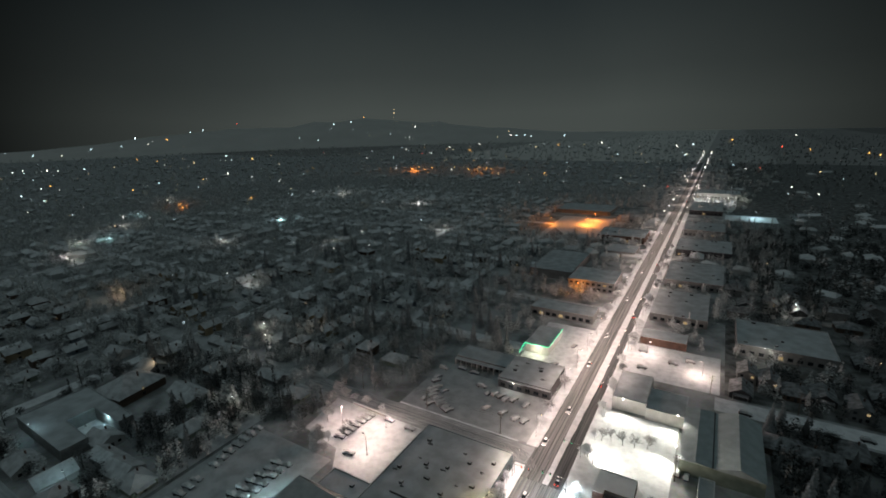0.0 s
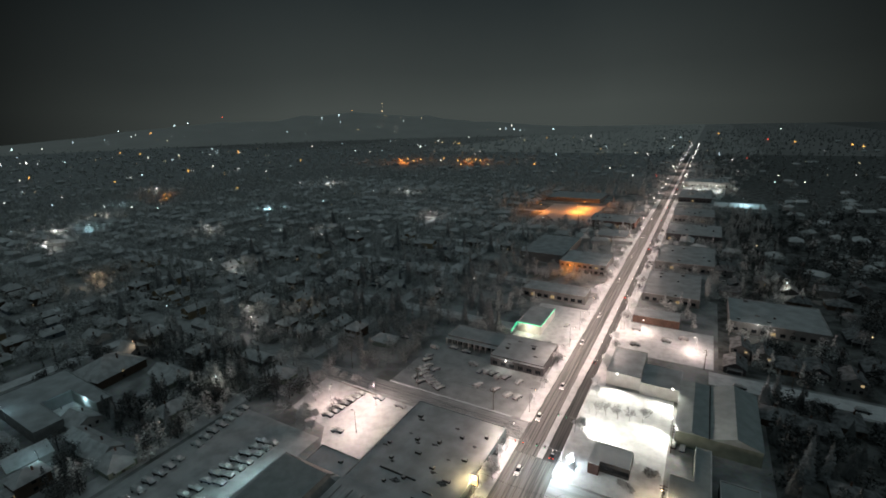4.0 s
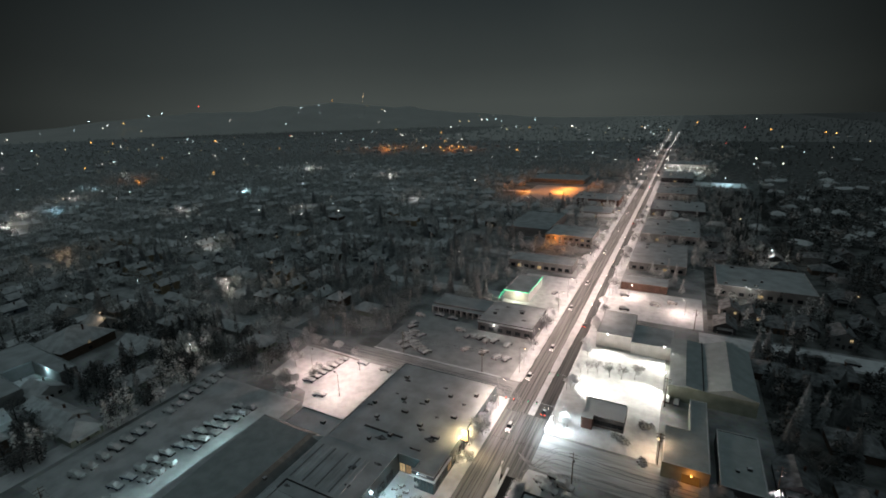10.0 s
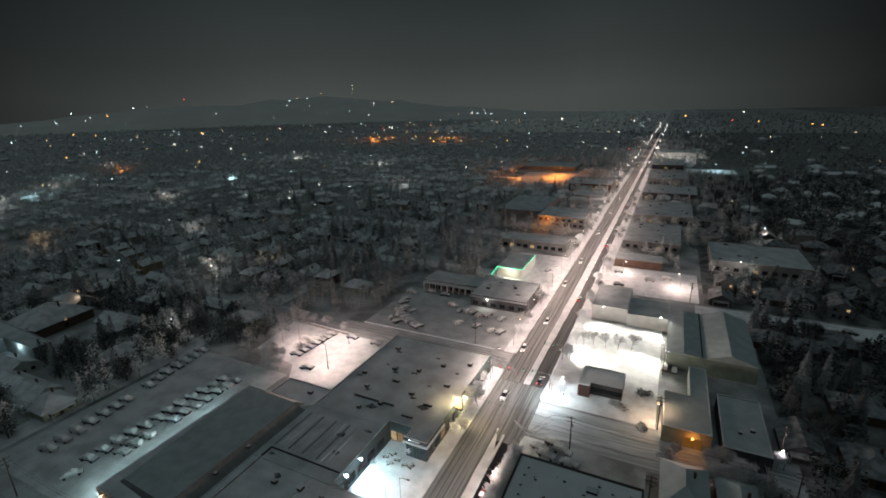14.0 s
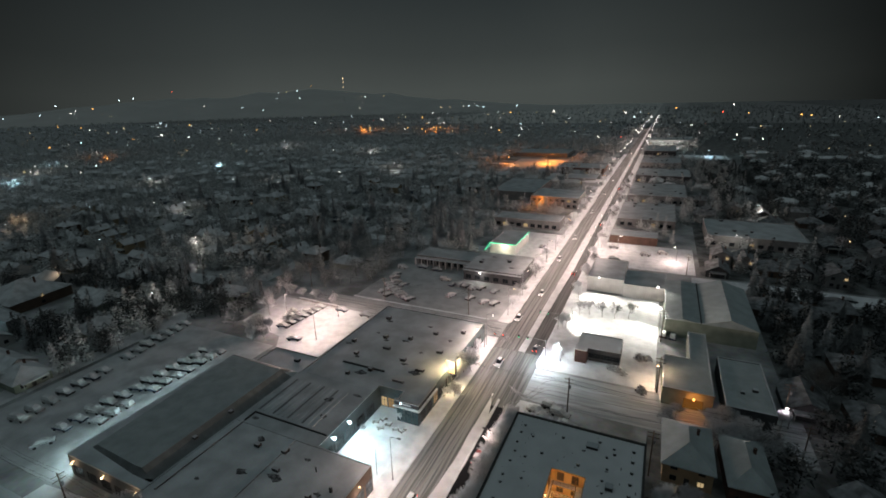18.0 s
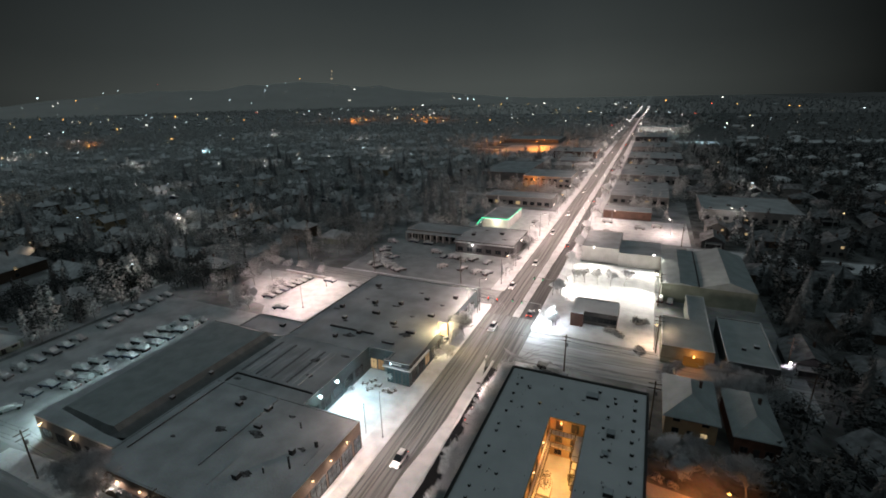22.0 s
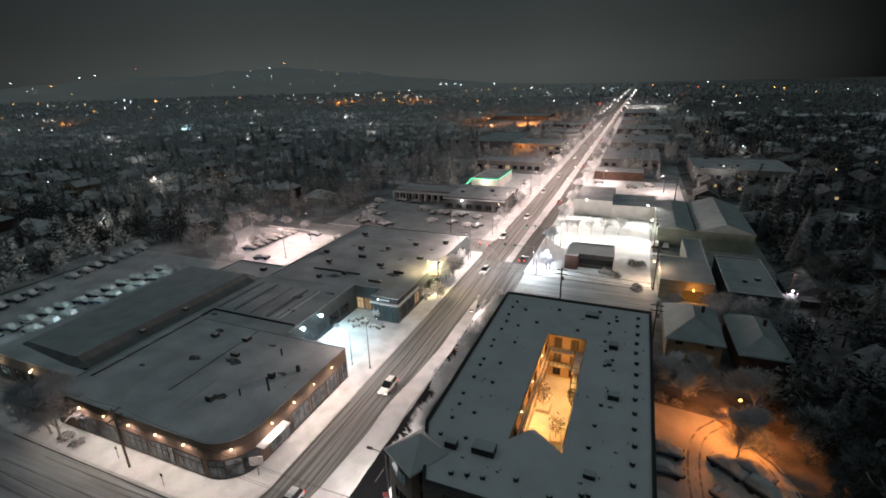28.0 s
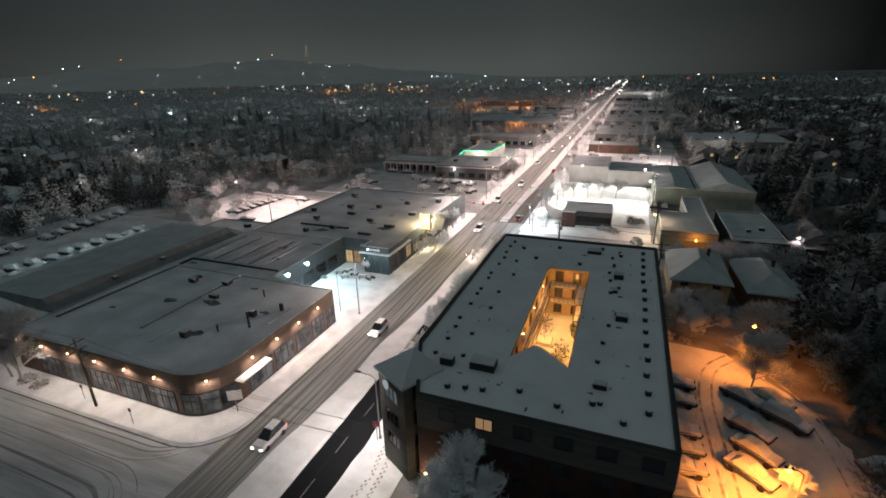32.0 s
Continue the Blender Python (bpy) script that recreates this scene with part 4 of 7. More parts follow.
for k in range(15):
    y = AY0 + 4.4 + k * 2.95
    roof_vent(apt, AX1 - 2.2 + rng.uniform(-0.1, 0.1), y, AH, 0.3, 0.55)
    if y < AY1 - 2:
        roof_vent(apt, AX0 + 2.6 + rng.uniform(-0.2, 0.2), y + rng.uniform(-0.8, 0.8), AH, 0.25, 0.42)
    if k % 2:
        roof_vent(apt, AX0 + 5.4 + rng.uniform(-0.5, 0.5), y + rng.uniform(-0.8, 0.8), AH, 0.25, 0.42)
    if k not in (3, 7):
        roof_vent(apt, CX1 + 3.4 + rng.uniform(-0.8, 0.8), y + rng.uniform(-1, 1), AH, 0.25, 0.42)
for x, y in ((-8.0, -24.4), (-6.3, -24.0), (-4.6, -23.8), (-1.2, -22.8), (2.5, -23.8), (5.5, -22.4), (8.2, -24.2), (1, 11.5), (-6, 12), (-9, 16.5), (-3, 18), (4, 19.5), (7, 17)):
    roof_vent(apt, x, y, AH, 0.3, 0.5)
for x, y, w, d, h in ((-5.6, -20.0, 2.6, 1.6, 0.8), (-9.4, -20.6, 1.4, 0.9, 0.8), (6.9, 8.0, 1.3, 1.3, 0.7), (7.6, -5.0, 1.4, 1.1, 0.7), (6.0, -19.6, 1.2, 0.8, 0.5), (2.8, 17.6, 2.2, 1.5, 0.5), (6.4, 3.0, 1.0, 1.0, 0.4)):
    roof_unit(apt, x, y, AH, w, d, h)

for k, (x, y, r) in enumerate(((-7.6, -21.8, 0.3), (-3.4, -22.4, 0.25), (5.2, -20.8, 0.35), (7.4, -7.0, 0.5), (7.3, 1.6, 0.4), (-8.8, -14, 0.3), (6.0, 12.0, 0.4), (1.4, 16, 0.5), (-8, 6, 0.25), (8.4, -15, 0.3))):
    bare_patch(apt, x, y, AH, r, 80 + k)

g_roof = random.Random(303)
bm = bmesh.new()
for _ in range(70):
    x, y, r = g_roof.uniform(AX0 + 1, AX1 - 1), g_roof.uniform(AY0 + 1, AY1 - 1), g_roof.uniform(0.03, 0.11)
    if CX0 - 0.3 < x < CX1 + 0.3 and CY0 - 4.4 < y < CY1 + 0.3 or x < AX0 + 6 and y < -17:
        continue
    ln = r * g_roof.uniform(1, 4)
    prism(bm, [(x - r, y - ln), (x + r * 0.8, y - ln * 0.8), (x + r, y + ln * 0.7), (x - r * 0.6, y + ln)], AH - 0.02, AH + 0.012)
part("roof_specks", bm, BARE_ROOF, apt, "small melted specks in the roof snow")

# across the cross street: kiosk, white sales building, sheds
kiosk = flat_building("sales_office", "small sales office with a snow-laden flat roof", rect(22.3, 35.4, 131, 141), 4.0, DARKWALL, CLEAN_SNOW, rim=0.2, cap=CLEAN_SNOW)
part("entrance_block", boxes((-6.5, -2.9, -7.4, -5.06, 0, 4.3)), APT_BRICK, kiosk, "projecting dark brick entrance block")
part("entrance_snow", boxes((-6.55, -2.85, -7.45, -5.06, 4.304, 4.5)), CLEAN_SNOW, kiosk)
wall_windows(kiosk, (-2.6, -5.05), (6.3, -5.05), 2.0, 5, 2.2, 1.8, (), 1)
wall_windows(kiosk, (-6.6, 4.8), (-6.6, -4.8), 2.0, 3, 2.4, 2.0, (), 1)
hallw = flat_building("white_showroom", "pale showroom with a snowy flat roof and floodlit wall", rect(17.3, 31.7, 188.5, 214), 6.0, WHITEWALL, rim=0.3)
hallw2 = flat_building("white_workshop", "pale workshop wing behind the sales lot", rect(31.75, 47.5, 186.5, 205), 5.2, WHITEWALL, rim=0.25)
shed = thing("metal_shed", 60.6, 176, 0, 0, "big grey metal shed with a low gabled roof under snow", "shed")
part("wall", boxes((-13.4, 13.6, -18.6, 18.6, 0, 6.2)), GREENWALL, shed)
bm = bmesh.new()
for x0, x1, z0, zm, z1 in ((-13.7, -2.6, 6.2, 6.9, 6.4), (-2.55, 13.9, 6.2, 8.9, 6.2)):
    xm = (x0 + x1) / 2
    fa = [bm.verts.new((x, -18.9, z)) for x, z in ((x0, z0), (xm, zm), (x1, z1))]
    fb = [bm.verts.new((x, 18.9, z)) for x, z in ((x0, z0), (xm, zm), (x1, z1))]
    bm.faces.new((fa[0], fa[1], fb[1], fb[0]))
    bm.faces.new((fa[1], fa[2], fb[2], fb[1]))
    bm.faces.new(fa[::-1])
    bm.faces.new(fb)
part("roof", bm, GREEN_ROOF, shed, "two shallow snowy gables")
part("ridge_seam", boxes((-2.75, -2.4, -18.8, 18.8, 6.3, 6.7)), TRIM, shed)
corner = flat_building("stepped_building", "small stepped building with an amber-lit garage door", [(47, 116.5), (59, 116.5), (59, 152), (54, 152), (54, 134.5), (47, 134.5)], 5.0, GREENWALL, GREEN_ROOF, rim=0.15)
# the wall lamp's amber light on the door, put in as faint emission
part("garage_door", boxes((52.2 - corner.location.x, 56.8 - corner.location.x, 116.36 - corner.location.y, 116.48 - corner.location.y, 0.1, 3.0)), bulb_mat("amber_light_on_door", (1.0, 0.42, 0.08), 0.12), corner, "garage door with the lamp's amber light put in as glow")
lamp_light(54.5, 114.6, 3.6, 170, SODIUM, 0.15)
part("wall_lamp", ball(rod(bmesh.new(), (54.5 - corner.location.x, 116.5 - corner.location.y, 3.5), (54.5 - corner.location.x, 115.9 - corner.location.y, 3.5), 0.05), (54.5 - corner.location.x, 115.8 - corner.location.y, 3.4), 0.24), B_SODIUM, corner, "glowing sodium wall lamp")
garage = flat_building("grey_garage_building", "dark low building with a snowy roof", rect(61.2, 72, 113.5, 138.5), 5.0, DARKWALL, GREEN_ROOF, rim=0.2)
roof_unit(garage, 2, -3, 5.0, 1.2, 1.0, 0.7)
roof_unit(garage, -1, -5, 5.0, 0.9, 0.7, 0.6)

# north along the avenue, west side
brown = flat_building("brown_strip_shop", "low brown shop row with a snowy roof", rect(-36, -9.5, 180.5, 205), 5.6, DARKWALL, rim=0.12)
wall_windows(brown, (-13, -12.3), (13, -12.3), 1.9, 6, 2.6, 2.0, (), 1)
part("wall_lamp", ball(rod(bmesh.new(), (-5, -12.25, 4.4), (-5, -12.9, 4.4), 0.05), (-5, -13.0, 4.3), 0.3), B_WHITE, brown, "glowing white wall lamp")
lamp_light(-27.8, 179.0, 4.0, 260, WHITE, 0.2)
part("eave", boxes((-13.6, 13.6, -13.4, -12.28, 5.0, 5.3)), ROOF_SNOW, brown, "deep snow-covered eaves")
roof_unit(brown, 4, 2, 5.6)
roof_unit(brown, -8, -3, 5.6)
for k, (x, y, r) in enumerate(((3, 5, 1.6), (-5, 7, 1.2), (7, -5, 1.3), (-9, 2, 1.0))):
    part("bare_patch", prism(bmesh.new(), [(x + r * math.cos(a) * (1 + 0.3 * math.sin(3 * a + k)), y + 0.6 * r * math.sin(a)) for a in (i * 0.7 for i in range(9))], 5.58, 5.612), BARE_ROOF, brown, "bare wet patch melted into the roof snow")
brown2 = flat_building("rear_shop_row", "long low row behind the car park with a snowy roof", rect(-66, -36.05, 192, 206), 4.6, GREYWALL, rim=0.25)
wall_windows(brown2, (-14, -7.05), (14, -7.05), 1.8, 9, 2.0, 2.2, (), 1)
for i in range(10):
    part("pillar", boxes((-14.9 + i * 3.25, -14.5 + i * 3.25, -9.2, -8.8, 0, 3.6)), WHITEWALL, brown2)
part("arcade_roof", boxes((-15, 15, -9.4, -7.02, 3.6, 3.95)), ROOF_SNOW, brown2, "snow-covered arcade roof on pillars")
neon = flat_building("green_lit_shop", "flat-roofed shop outlined with green neon tubes", rect(-38, -24, 222.5, 250), 5.0, WHITEWALL, rim=0.25)
part("neon_tube", rod(rod(bmesh.new(), (-7, -13.95, 5.35), (7.05, -13.95, 5.35), 0.16), (7.15, -13.9, 5.35), (7.15, 13.75, 5.35), 0.16), B_GREEN, neon, "glowing green neon tube along the eaves")
part("neon_tube", rod(bmesh.new(), (-6.9, -14.0, 5.3), (-6.0, -25, 4.6), 0.14), B_GREEN, neon, "glowing green neon tube on the canopy")
part("canopy", boxes((-7, -5.6, -25.2, -13.8, 4.3, 4.55)), ROOF_SNOW, neon)
for y in (-24.6, -18.5):
    part("canopy_post", rod(bmesh.new(), (-6.3, y, 0), (-6.3, y, 4.3), 0.12), METAL, neon)
lamp_light(-30, 219.5, 4.5, 900, (0.9, 0.85, 0.6), 0.2)
strip = flat_building("strip_mall", "long strip of shops with lit windows and snowy roof", rect(-54, -12, 276, 294), 5.4, GREYWALL, rim=0.3)
wall_windows(strip, (-20, -9.05), (20, -9.05), 2.0, 9, 2.8, 2.2, (1, 4), 1)
office = flat_building("dark_office_block", "dark two-storey block with a snowy roof", rect(-46, -11, 338, 372), 8.0, GREYWALL, rim=0.2)
wall_windows(office, (-17, -17.05), (17, -17.05), 2.0, 8, 2.4, 1.8, (0, 1), 1)
wall_windows(office, (-17, -17.05), (17, -17.05), 5.6, 8, 2.4, 1.8, (6,), 1)
office2 = flat_building("grey_warehouse", "grey warehouse with a snowy flat roof", rect(-84, -48, 355, 420), 7.0, GREYWALL, rim=0.3)
big = flat_building("orange_lit_warehouse", "distant warehouse beside the sodium-lit car park", rect(-150, -75, 642, 700), 5.0, GREYWALL, rim=0.3)
office3 = flat_building("small_corner_shop", "small corner shop with lit windows", rect(-40, -12, 440, 470), 6.0, GREYWALL, rim=0.3)
wall_windows(office3, (-13, -15.05), (13, -15.05), 2.0, 5, 2.6, 2.0, (0, 2, 3), 1)
# north along the avenue, east side
red = flat_building("red_garage_shop", "low red-brick garage with a snowy roof", rect(18.5, 43, 263, 277), 4.2, BRICKWALL, rim=0.2)
for x0, x1, y0, y1, h, w, nm, lab in ((20, 60, 374, 430, 6.0, GREYWALL, "east_shop_block", "flat-roofed block with snow on its roof"), (67, 112, 273, 312, 6.0, GREYWALL, "east_warehouse", "wide warehouse roof under snow"),
                                  (19, 52, 300, 352, 5.2, GREYWALL, "brick_shop_row", "brick shop row under snow"), (18, 57, 692, 765, 6.0, DARKWALL, "distant_store", "distant dark store before a lit car park"),
                                  (20, 66, 470, 520, 6.5, DARKWALL, "brown_corner_block", "brown block under snow"), (20, 60, 560, 610, 7.0, GREYWALL, "grey_block", "grey flat-roofed block under snow"),
                                  (-60, -12, 500, 540, 7.0, BRICKWALL, "brick_block", "brick block under snow"), (18, 80, 843, 890, 8.0, WHITEWALL, "lit_supermarket", "floodlit distant store front")):
    b = flat_building(nm, lab, rect(x0, x1, y0, y1), h, w, rim=0.3)
    hw, hd = (x1 - x0) / 2, (y1 - y0) / 2
    wall_windows(b, (-hw + 1, -hd - 0.05), (hw - 1, -hd - 0.05), 2.1, int(hw / 2.2), 2.4, 2.0, (int(x0 + y0) % 7,), 1)
    rng = random.Random(int(x0 + y0))
    for _ in range(5):
        roof_unit(b, rng.uniform(-hw + 3, hw - 3), rng.uniform(-hd + 3, hd - 3), h, rng.uniform(1, 2.4), rng.uniform(0.8, 1.6), rng.uniform(0.6, 1.2))

# ---- houses ----
def house(kind, w, d, h, wall, roof, storeys=1, porch=True, lit=(0,), label=""):
    """A detached house: walls, snowy roof with eaves, chimney, porch, door and windows."""
    ob = thing("house", 0, 0, 0, 0, label, "house", "houses of the neighbourhood")
    hw, hd, rise, e = w / 2, d / 2, w * 0.28, 0.5
    wb = boxes((-hw, hw, -hd, hd, 0, h))
    if kind == "gable":
        for y in (-hd, hd):
            a = [wb.verts.new(p) for p in ((-hw, y, h), (hw, y, h), (0, y, h + rise))]
            wb.faces.new(a if y < 0 else a[::-1])
    part("wall", wb, wall, ob)
    bm = bmesh.new()
    drop = e * rise / hw
    for lift in (0.0, 0.22):
        z0, z1 = h - drop + lift, h + rise + lift
        y0 = hd + e
        if kind == "gable":
            q = [bm.verts.new(p) for p in ((-hw - e, -y0, z0), (0, -y0, z1), (hw + e, -y0, z0), (-hw - e, y0, z0), (0, y0, z1), (hw + e, y0, z0))]
            bm.faces.new((q[0], q[1], q[4], q[3]) if lift == 0 else (q[3], q[4], q[1], q[0]))
            bm.faces.new((q[1], q[2], q[5], q[4]) if lift == 0 else (q[4], q[5], q[2], q[1]))
        else:
            r = max(0.5, hd - hw)
            q = [bm.verts.new(p) for p in ((-hw - e, -y0, z0), (hw + e, -y0, z0), (hw + e, y0, z0), (-hw - e, y0, z0), (0, -r, z1), (0, r, z1))]
            for f in ((0, 1, 4), (1, 2, 5, 4), (2, 3, 5), (3, 0, 4, 5)):
                bm.faces.new([q[i] for i in f])
    bmesh.ops.recalc_face_normals(bm, faces=bm.faces)
    part("roof", bm, roof, ob, "pitched roof under snow")
    part("chimney", boxes((hw * 0.35, hw * 0.35 + 0.55, hd * 0.2, hd * 0.2 + 0.55, h, h + rise + 0.4), (hw * 0.35 - 0.06, hw * 0.35 + 0.61, hd * 0.2 - 0.06, hd * 0.2 + 0.61, h + rise + 0.4, h + rise + 0.5)), BRICKWALL, ob)
    if porch:
        part("porch", boxes((-hw * 0.7, hw * 0.7, -hd - 2.0, -hd - 0.01, 2.5, 2.75), (-hw * 0.68, -hw * 0.68 + 0.15, -hd - 1.95, -hd - 1.8, 0, 2.5), (hw * 0.68 - 0.15, hw * 0.68, -hd - 1.95, -hd - 1.8, 0, 2.5)), PALETRIM, ob)
        part("porch_snow", boxes((-hw * 0.71, hw * 0.71, -hd - 2.05, -hd - 0.02, 2.75, 2.92)), roof, ob)
    part("door", boxes((-0.5, 0.5, -hd - 0.06, -hd - 0.01, 0.1, 2.15)), TRIM, ob)
    k = 0
    for s in range(storeys):
        for a in ((-hw * 0.55, -hd, 0), (hw * 0.55, -hd, 0), (hw, 0, 90)):
            window(ob, pose(a[0], a[1], 1.6 + 2.8 * s, 0, 0, a[2]), 1.3, 1.3, LIT if k in lit else None)
            k += 1
    return ob


HROOF = mat("house_roof_snow", (0.64, 0.66, 0.675), 0.85, var=0.2, scale=0.35, fine=4, bump=0.25, second=(0.44, 0.455, 0.465), lo=0.4, hi=0.68)
KINDS = [house("gable", 8.5, 11.5, 3.2, BLUEWALL, HROOF, 1, True, (), "small blue-grey gabled house with a snowy porch"),
         house("hip", 9.5, 12, 3.1, GREENWALL, HROOF, 1, True, (), "low pale-green house with a snowy hipped roof"),
         house("gable", 8, 12, 5.4, TANWALL, HROOF, 2, True, (), "two-storey tan house with a steep snowy gable"),
         house("gable", 10, 13, 3.0, WHITEWALL, HROOF, 1, False, (), "wide white gabled bungalow under snow"),
         house("hip", 11, 15, 3.4, BRICKWALL, HROOF, 1, False, (), "brick house with a broad snowy hipped roof"),
         house("gable", 7.5, 16, 2.8, GREYWALL, HROOF, 1, False, (), "long narrow grey house with a snowy roof"),
         house("hip", 9, 10, 5.6, BROWNWALL, HROOF, 2, True, (1,), "two-storey brown house with lit windows and snowy roof"),
         house("hip", 12, 13, 5.2, TANWALL, HROOF, 2, False, (1,), "two-storey tan house with a snowy hipped roof")]
# snowy roofs far from the avenue's light, darkened in the material itself
SHADED_ROOF = mat("shaded_snowy_shingles", (0.30, 0.31, 0.32), 0.85, var=0.3, scale=0.5, fine=4, bump=0.25, second=(0.10, 0.105, 0.11), lo=0.36, hi=0.66)
KINDS += [house("gable", 9, 12, 3.0, DARKWALL, SHADED_ROOF, 1, True, (), "dark gabled house, its snowy roof coloured dark for shade"),
          house("hip", 10, 12.5, 3.2, BROWNWALL, SHADED_ROOF, 1, False, (), "brown house, its snowy hipped roof coloured dark for shade"),
          house("gable", 8, 11.5, 5.4, GREYWALL, SHADED_ROOF, 2, False, (4,), "tall grey house, its snowy gable coloured dark for shade")]
# places taken by hand: kind, x, y, turn
NEAR = [(5, -293, 155, 92), (5, -271, 149, 92), (2, -230, 153, 0), (5, -206, 144, 90), (5, -190, 141, 90), (1, -222, 123, 5), (3, -213, 106, 90),
        (3, -172, 100, 90), (1, -164, 99, 0), (5, -144, 131, 90), (1, -121, 125, 90), (2, -178, 197, 30), (0, -174, 186, 0), (2, -156, 184, 0), (3, -134, 181, 0),
        (6, -117, 177, 0), (1, -97, 176, 90), (0, -279, 95, 0), (3, -262, 80, 90), (1, -264, 66, 0), (2, -301, 75, 0)]
NEAR2 = [(0, -191, 236, 0), (7, -250, 289, 0), (6, -210, 220, 0), (1, -294, 207, 90), (3, -298, 229, 0), (3, -167, 61, 92), (5, -152, 56, 92), (3, -139, 55, 95), (1, -128, 54, 90),
         (10, 71, 245, 0), (10, 80, 241, 0), (9, 90, 238, 0), (8, 101, 240, 0), (10, 112, 232, 0), (9, 82, 190, 90), (8, 93, 188, 90), (9, 104, 198, 0), (9, 98, 152, 90), (8, 80, 128, 0), (9, 94, 125, 0), (8, 84, 90, 20)]
taken = []


def settle(k, x, y, turn, made=[set()]):
    if k in made[0]:
        copy_thing(KINDS[k], pose(x, y, 0, 0, 0, turn))
    else:
        made[0].add(k)
        KINDS[k].matrix_world = pose(x, y, 0, 0, 0, turn)
    taken.append((x, y))


for row in NEAR + NEAR2:
    settle(*row)


def free(x, y, r=9.0):
    """Whether a spot lies clear of streets, lots, shops and houses already set."""
    if -120 < x < 64 and y < 215 or -90 < x < 64 and y < 430 or -12 < x < 22 or -152 < x < 125 and 500 < y < 920 and x < 122 and x > -150 and (x > 16 or x < -6) and (y > 640 or x < -60 or x > 16):
        return False
    for s in (20, 140, 226, 304, 389, 474, 564):
        if abs(y - s) < r + 1 and (x < 0 or s == 20):
            return False
    if x > 0 and (abs(y - 112) < 14 or abs(y - 214) < 12):
        return False
    if x < 0 and y < 600 and any(abs(x - s) < r for s in (-124, -234, -326, -416, -506)):
        return False
    if -232 < x < -155 and 40 < y < 105 or 56 < x < 118 and 262 < y < 322 or 44 < x < 190 and 25 < y < 186:
        return False
    return all((x - a) ** 2 + (y - b) ** 2 > (r + 5) ** 2 for a, b in taken)


rng = random.Random(21)
spots = []
for ix in range(-36, 30):
    for iy in range(0, 34):
        spots.append((ix * 17.5 + rng.uniform(-4, 4), 38 + iy * 21 + rng.uniform(-5, 5)))
spots.sort(key=lambda p: (p[0] + 40) ** 2 + p[1] ** 2)
far_spots = []
for x, y in spots:
    if free(x, y) and rng.random() < 0.72:
        if len(taken) < 238:
            settle(rng.randrange(7) if x < 60 else 8 + rng.randrange(3), x, y, rng.choice((0, 0, 90, 180, -90)) + rng.uniform(-3, 3))
        else:
            far_spots.append((x, y))
            taken.append((x, y))
for _ in range(520):
    r, a = 700 + 1700 * rng.random() ** 1.3, rng.uniform(-1.42, 0.45)
    x, y = r * math.sin(a) - 40, r * math.cos(a)
    if not -14 < x < 24 and not (-152 < x < 125 and 500 < y < 920):
        far_spots.append((x, y))
verts, faces, rverts, rfaces = [], [], [], []
for x, y in far_spots:
    if x > 60 and rng.random() < 0.7:
        continue
    w, d, h = rng.uniform(4, 6), rng.uniform(5, 9), rng.uniform(2.8, 5)
    if rng.random() < 0.5:
        w, d = d, w
    n, nr0 = len(verts), len(rverts)
    verts += [(x + sx_ * w, y + sy_ * d, z) for z in (0, h) for sx_, sy_ in ((-1, -1), (1, -1), (1, 1), (-1, 1))]
    faces += [(n, n + 1, n + 5, n + 4), (n + 1, n + 2, n + 6, n + 5), (n + 2, n + 3, n + 7, n + 6), (n + 3, n, n + 4, n + 7)]
    n = len(rverts)
    ridge = [(x, y - d * 0.7, h + 2.4), (x, y + d * 0.7, h + 2.4)] if d > w else [(x - w * 0.7, y, h + 2.4), (x + w * 0.7, y, h + 2.4)]
    rverts += [(x + sx_ * (w + 0.5), y + sy_ * (d + 0.5), h - 0.1) for sx_, sy_ in ((-1, -1), (1, -1), (1, 1), (-1, 1))] + ridge
    rfaces += [(n, n + 1, n + 4), (n + 1, n + 2, n + 5, n + 4), (n + 2, n + 3, n + 5), (n + 3, n, n + 4, n + 5)] if d > w else [(n, n + 1, n + 5, n + 4), (n + 1, n + 2, n + 5), (n + 2, n + 3, n + 4, n + 5), (n + 3, n, n + 4)]
    a = rng.gauss(0, 0.35)
    c, s = math.cos(a), math.sin(a)
    for lst, k0 in ((verts, nr0 // 6 * 8), (rverts, nr0)):
        for k in range(k0, len(lst)):
            dx, dy = lst[k][0] - x, lst[k][1] - y
            lst[k] = (x + c * dx - s * dy, y + s * dx + c * dy, lst[k][2])
fh = thing("distant_houses", 0, 0, 0, 0, "far rows of small snow-roofed houses", "houses", "", "stuff")
# walls and roofs both pale, with the distance haze in their colour
FAR_WALL = mat("hazed_distant_walls", (0.52, 0.54, 0.54), 0.9, island=1.0, scale=0.05, fine=1)
FAR_ROOF = mat("hazed_distant_roofs", (0.76, 0.78, 0.79), 0.9, island=1.0, scale=0.05, fine=1, second=(0.62, 0.64, 0.65))
for nm, v, f, m in (("walls", verts, faces, FAR_WALL), ("roofs", rverts, rfaces, FAR_ROOF)):
    me = bpy.data.meshes.new(nm)
    me.from_pydata(v, [], f)
    me.materials.append(m)
    o = part(nm, me, None, fh)

# the larger buildings among the houses
hip = flat_building("courtyard_motel", "low flat building round a lit yard under snow", [(-214, 47), (-168, 46), (-168, 56), (-190, 57), (-190, 68), (-168, 68), (-168, 74), (-214, 76)], 5.5, GREYWALL, rim=0.25)
wall_windows(hip, (0, 0), (0.1, 0), 2.0, 1, 1.2, 1.2)
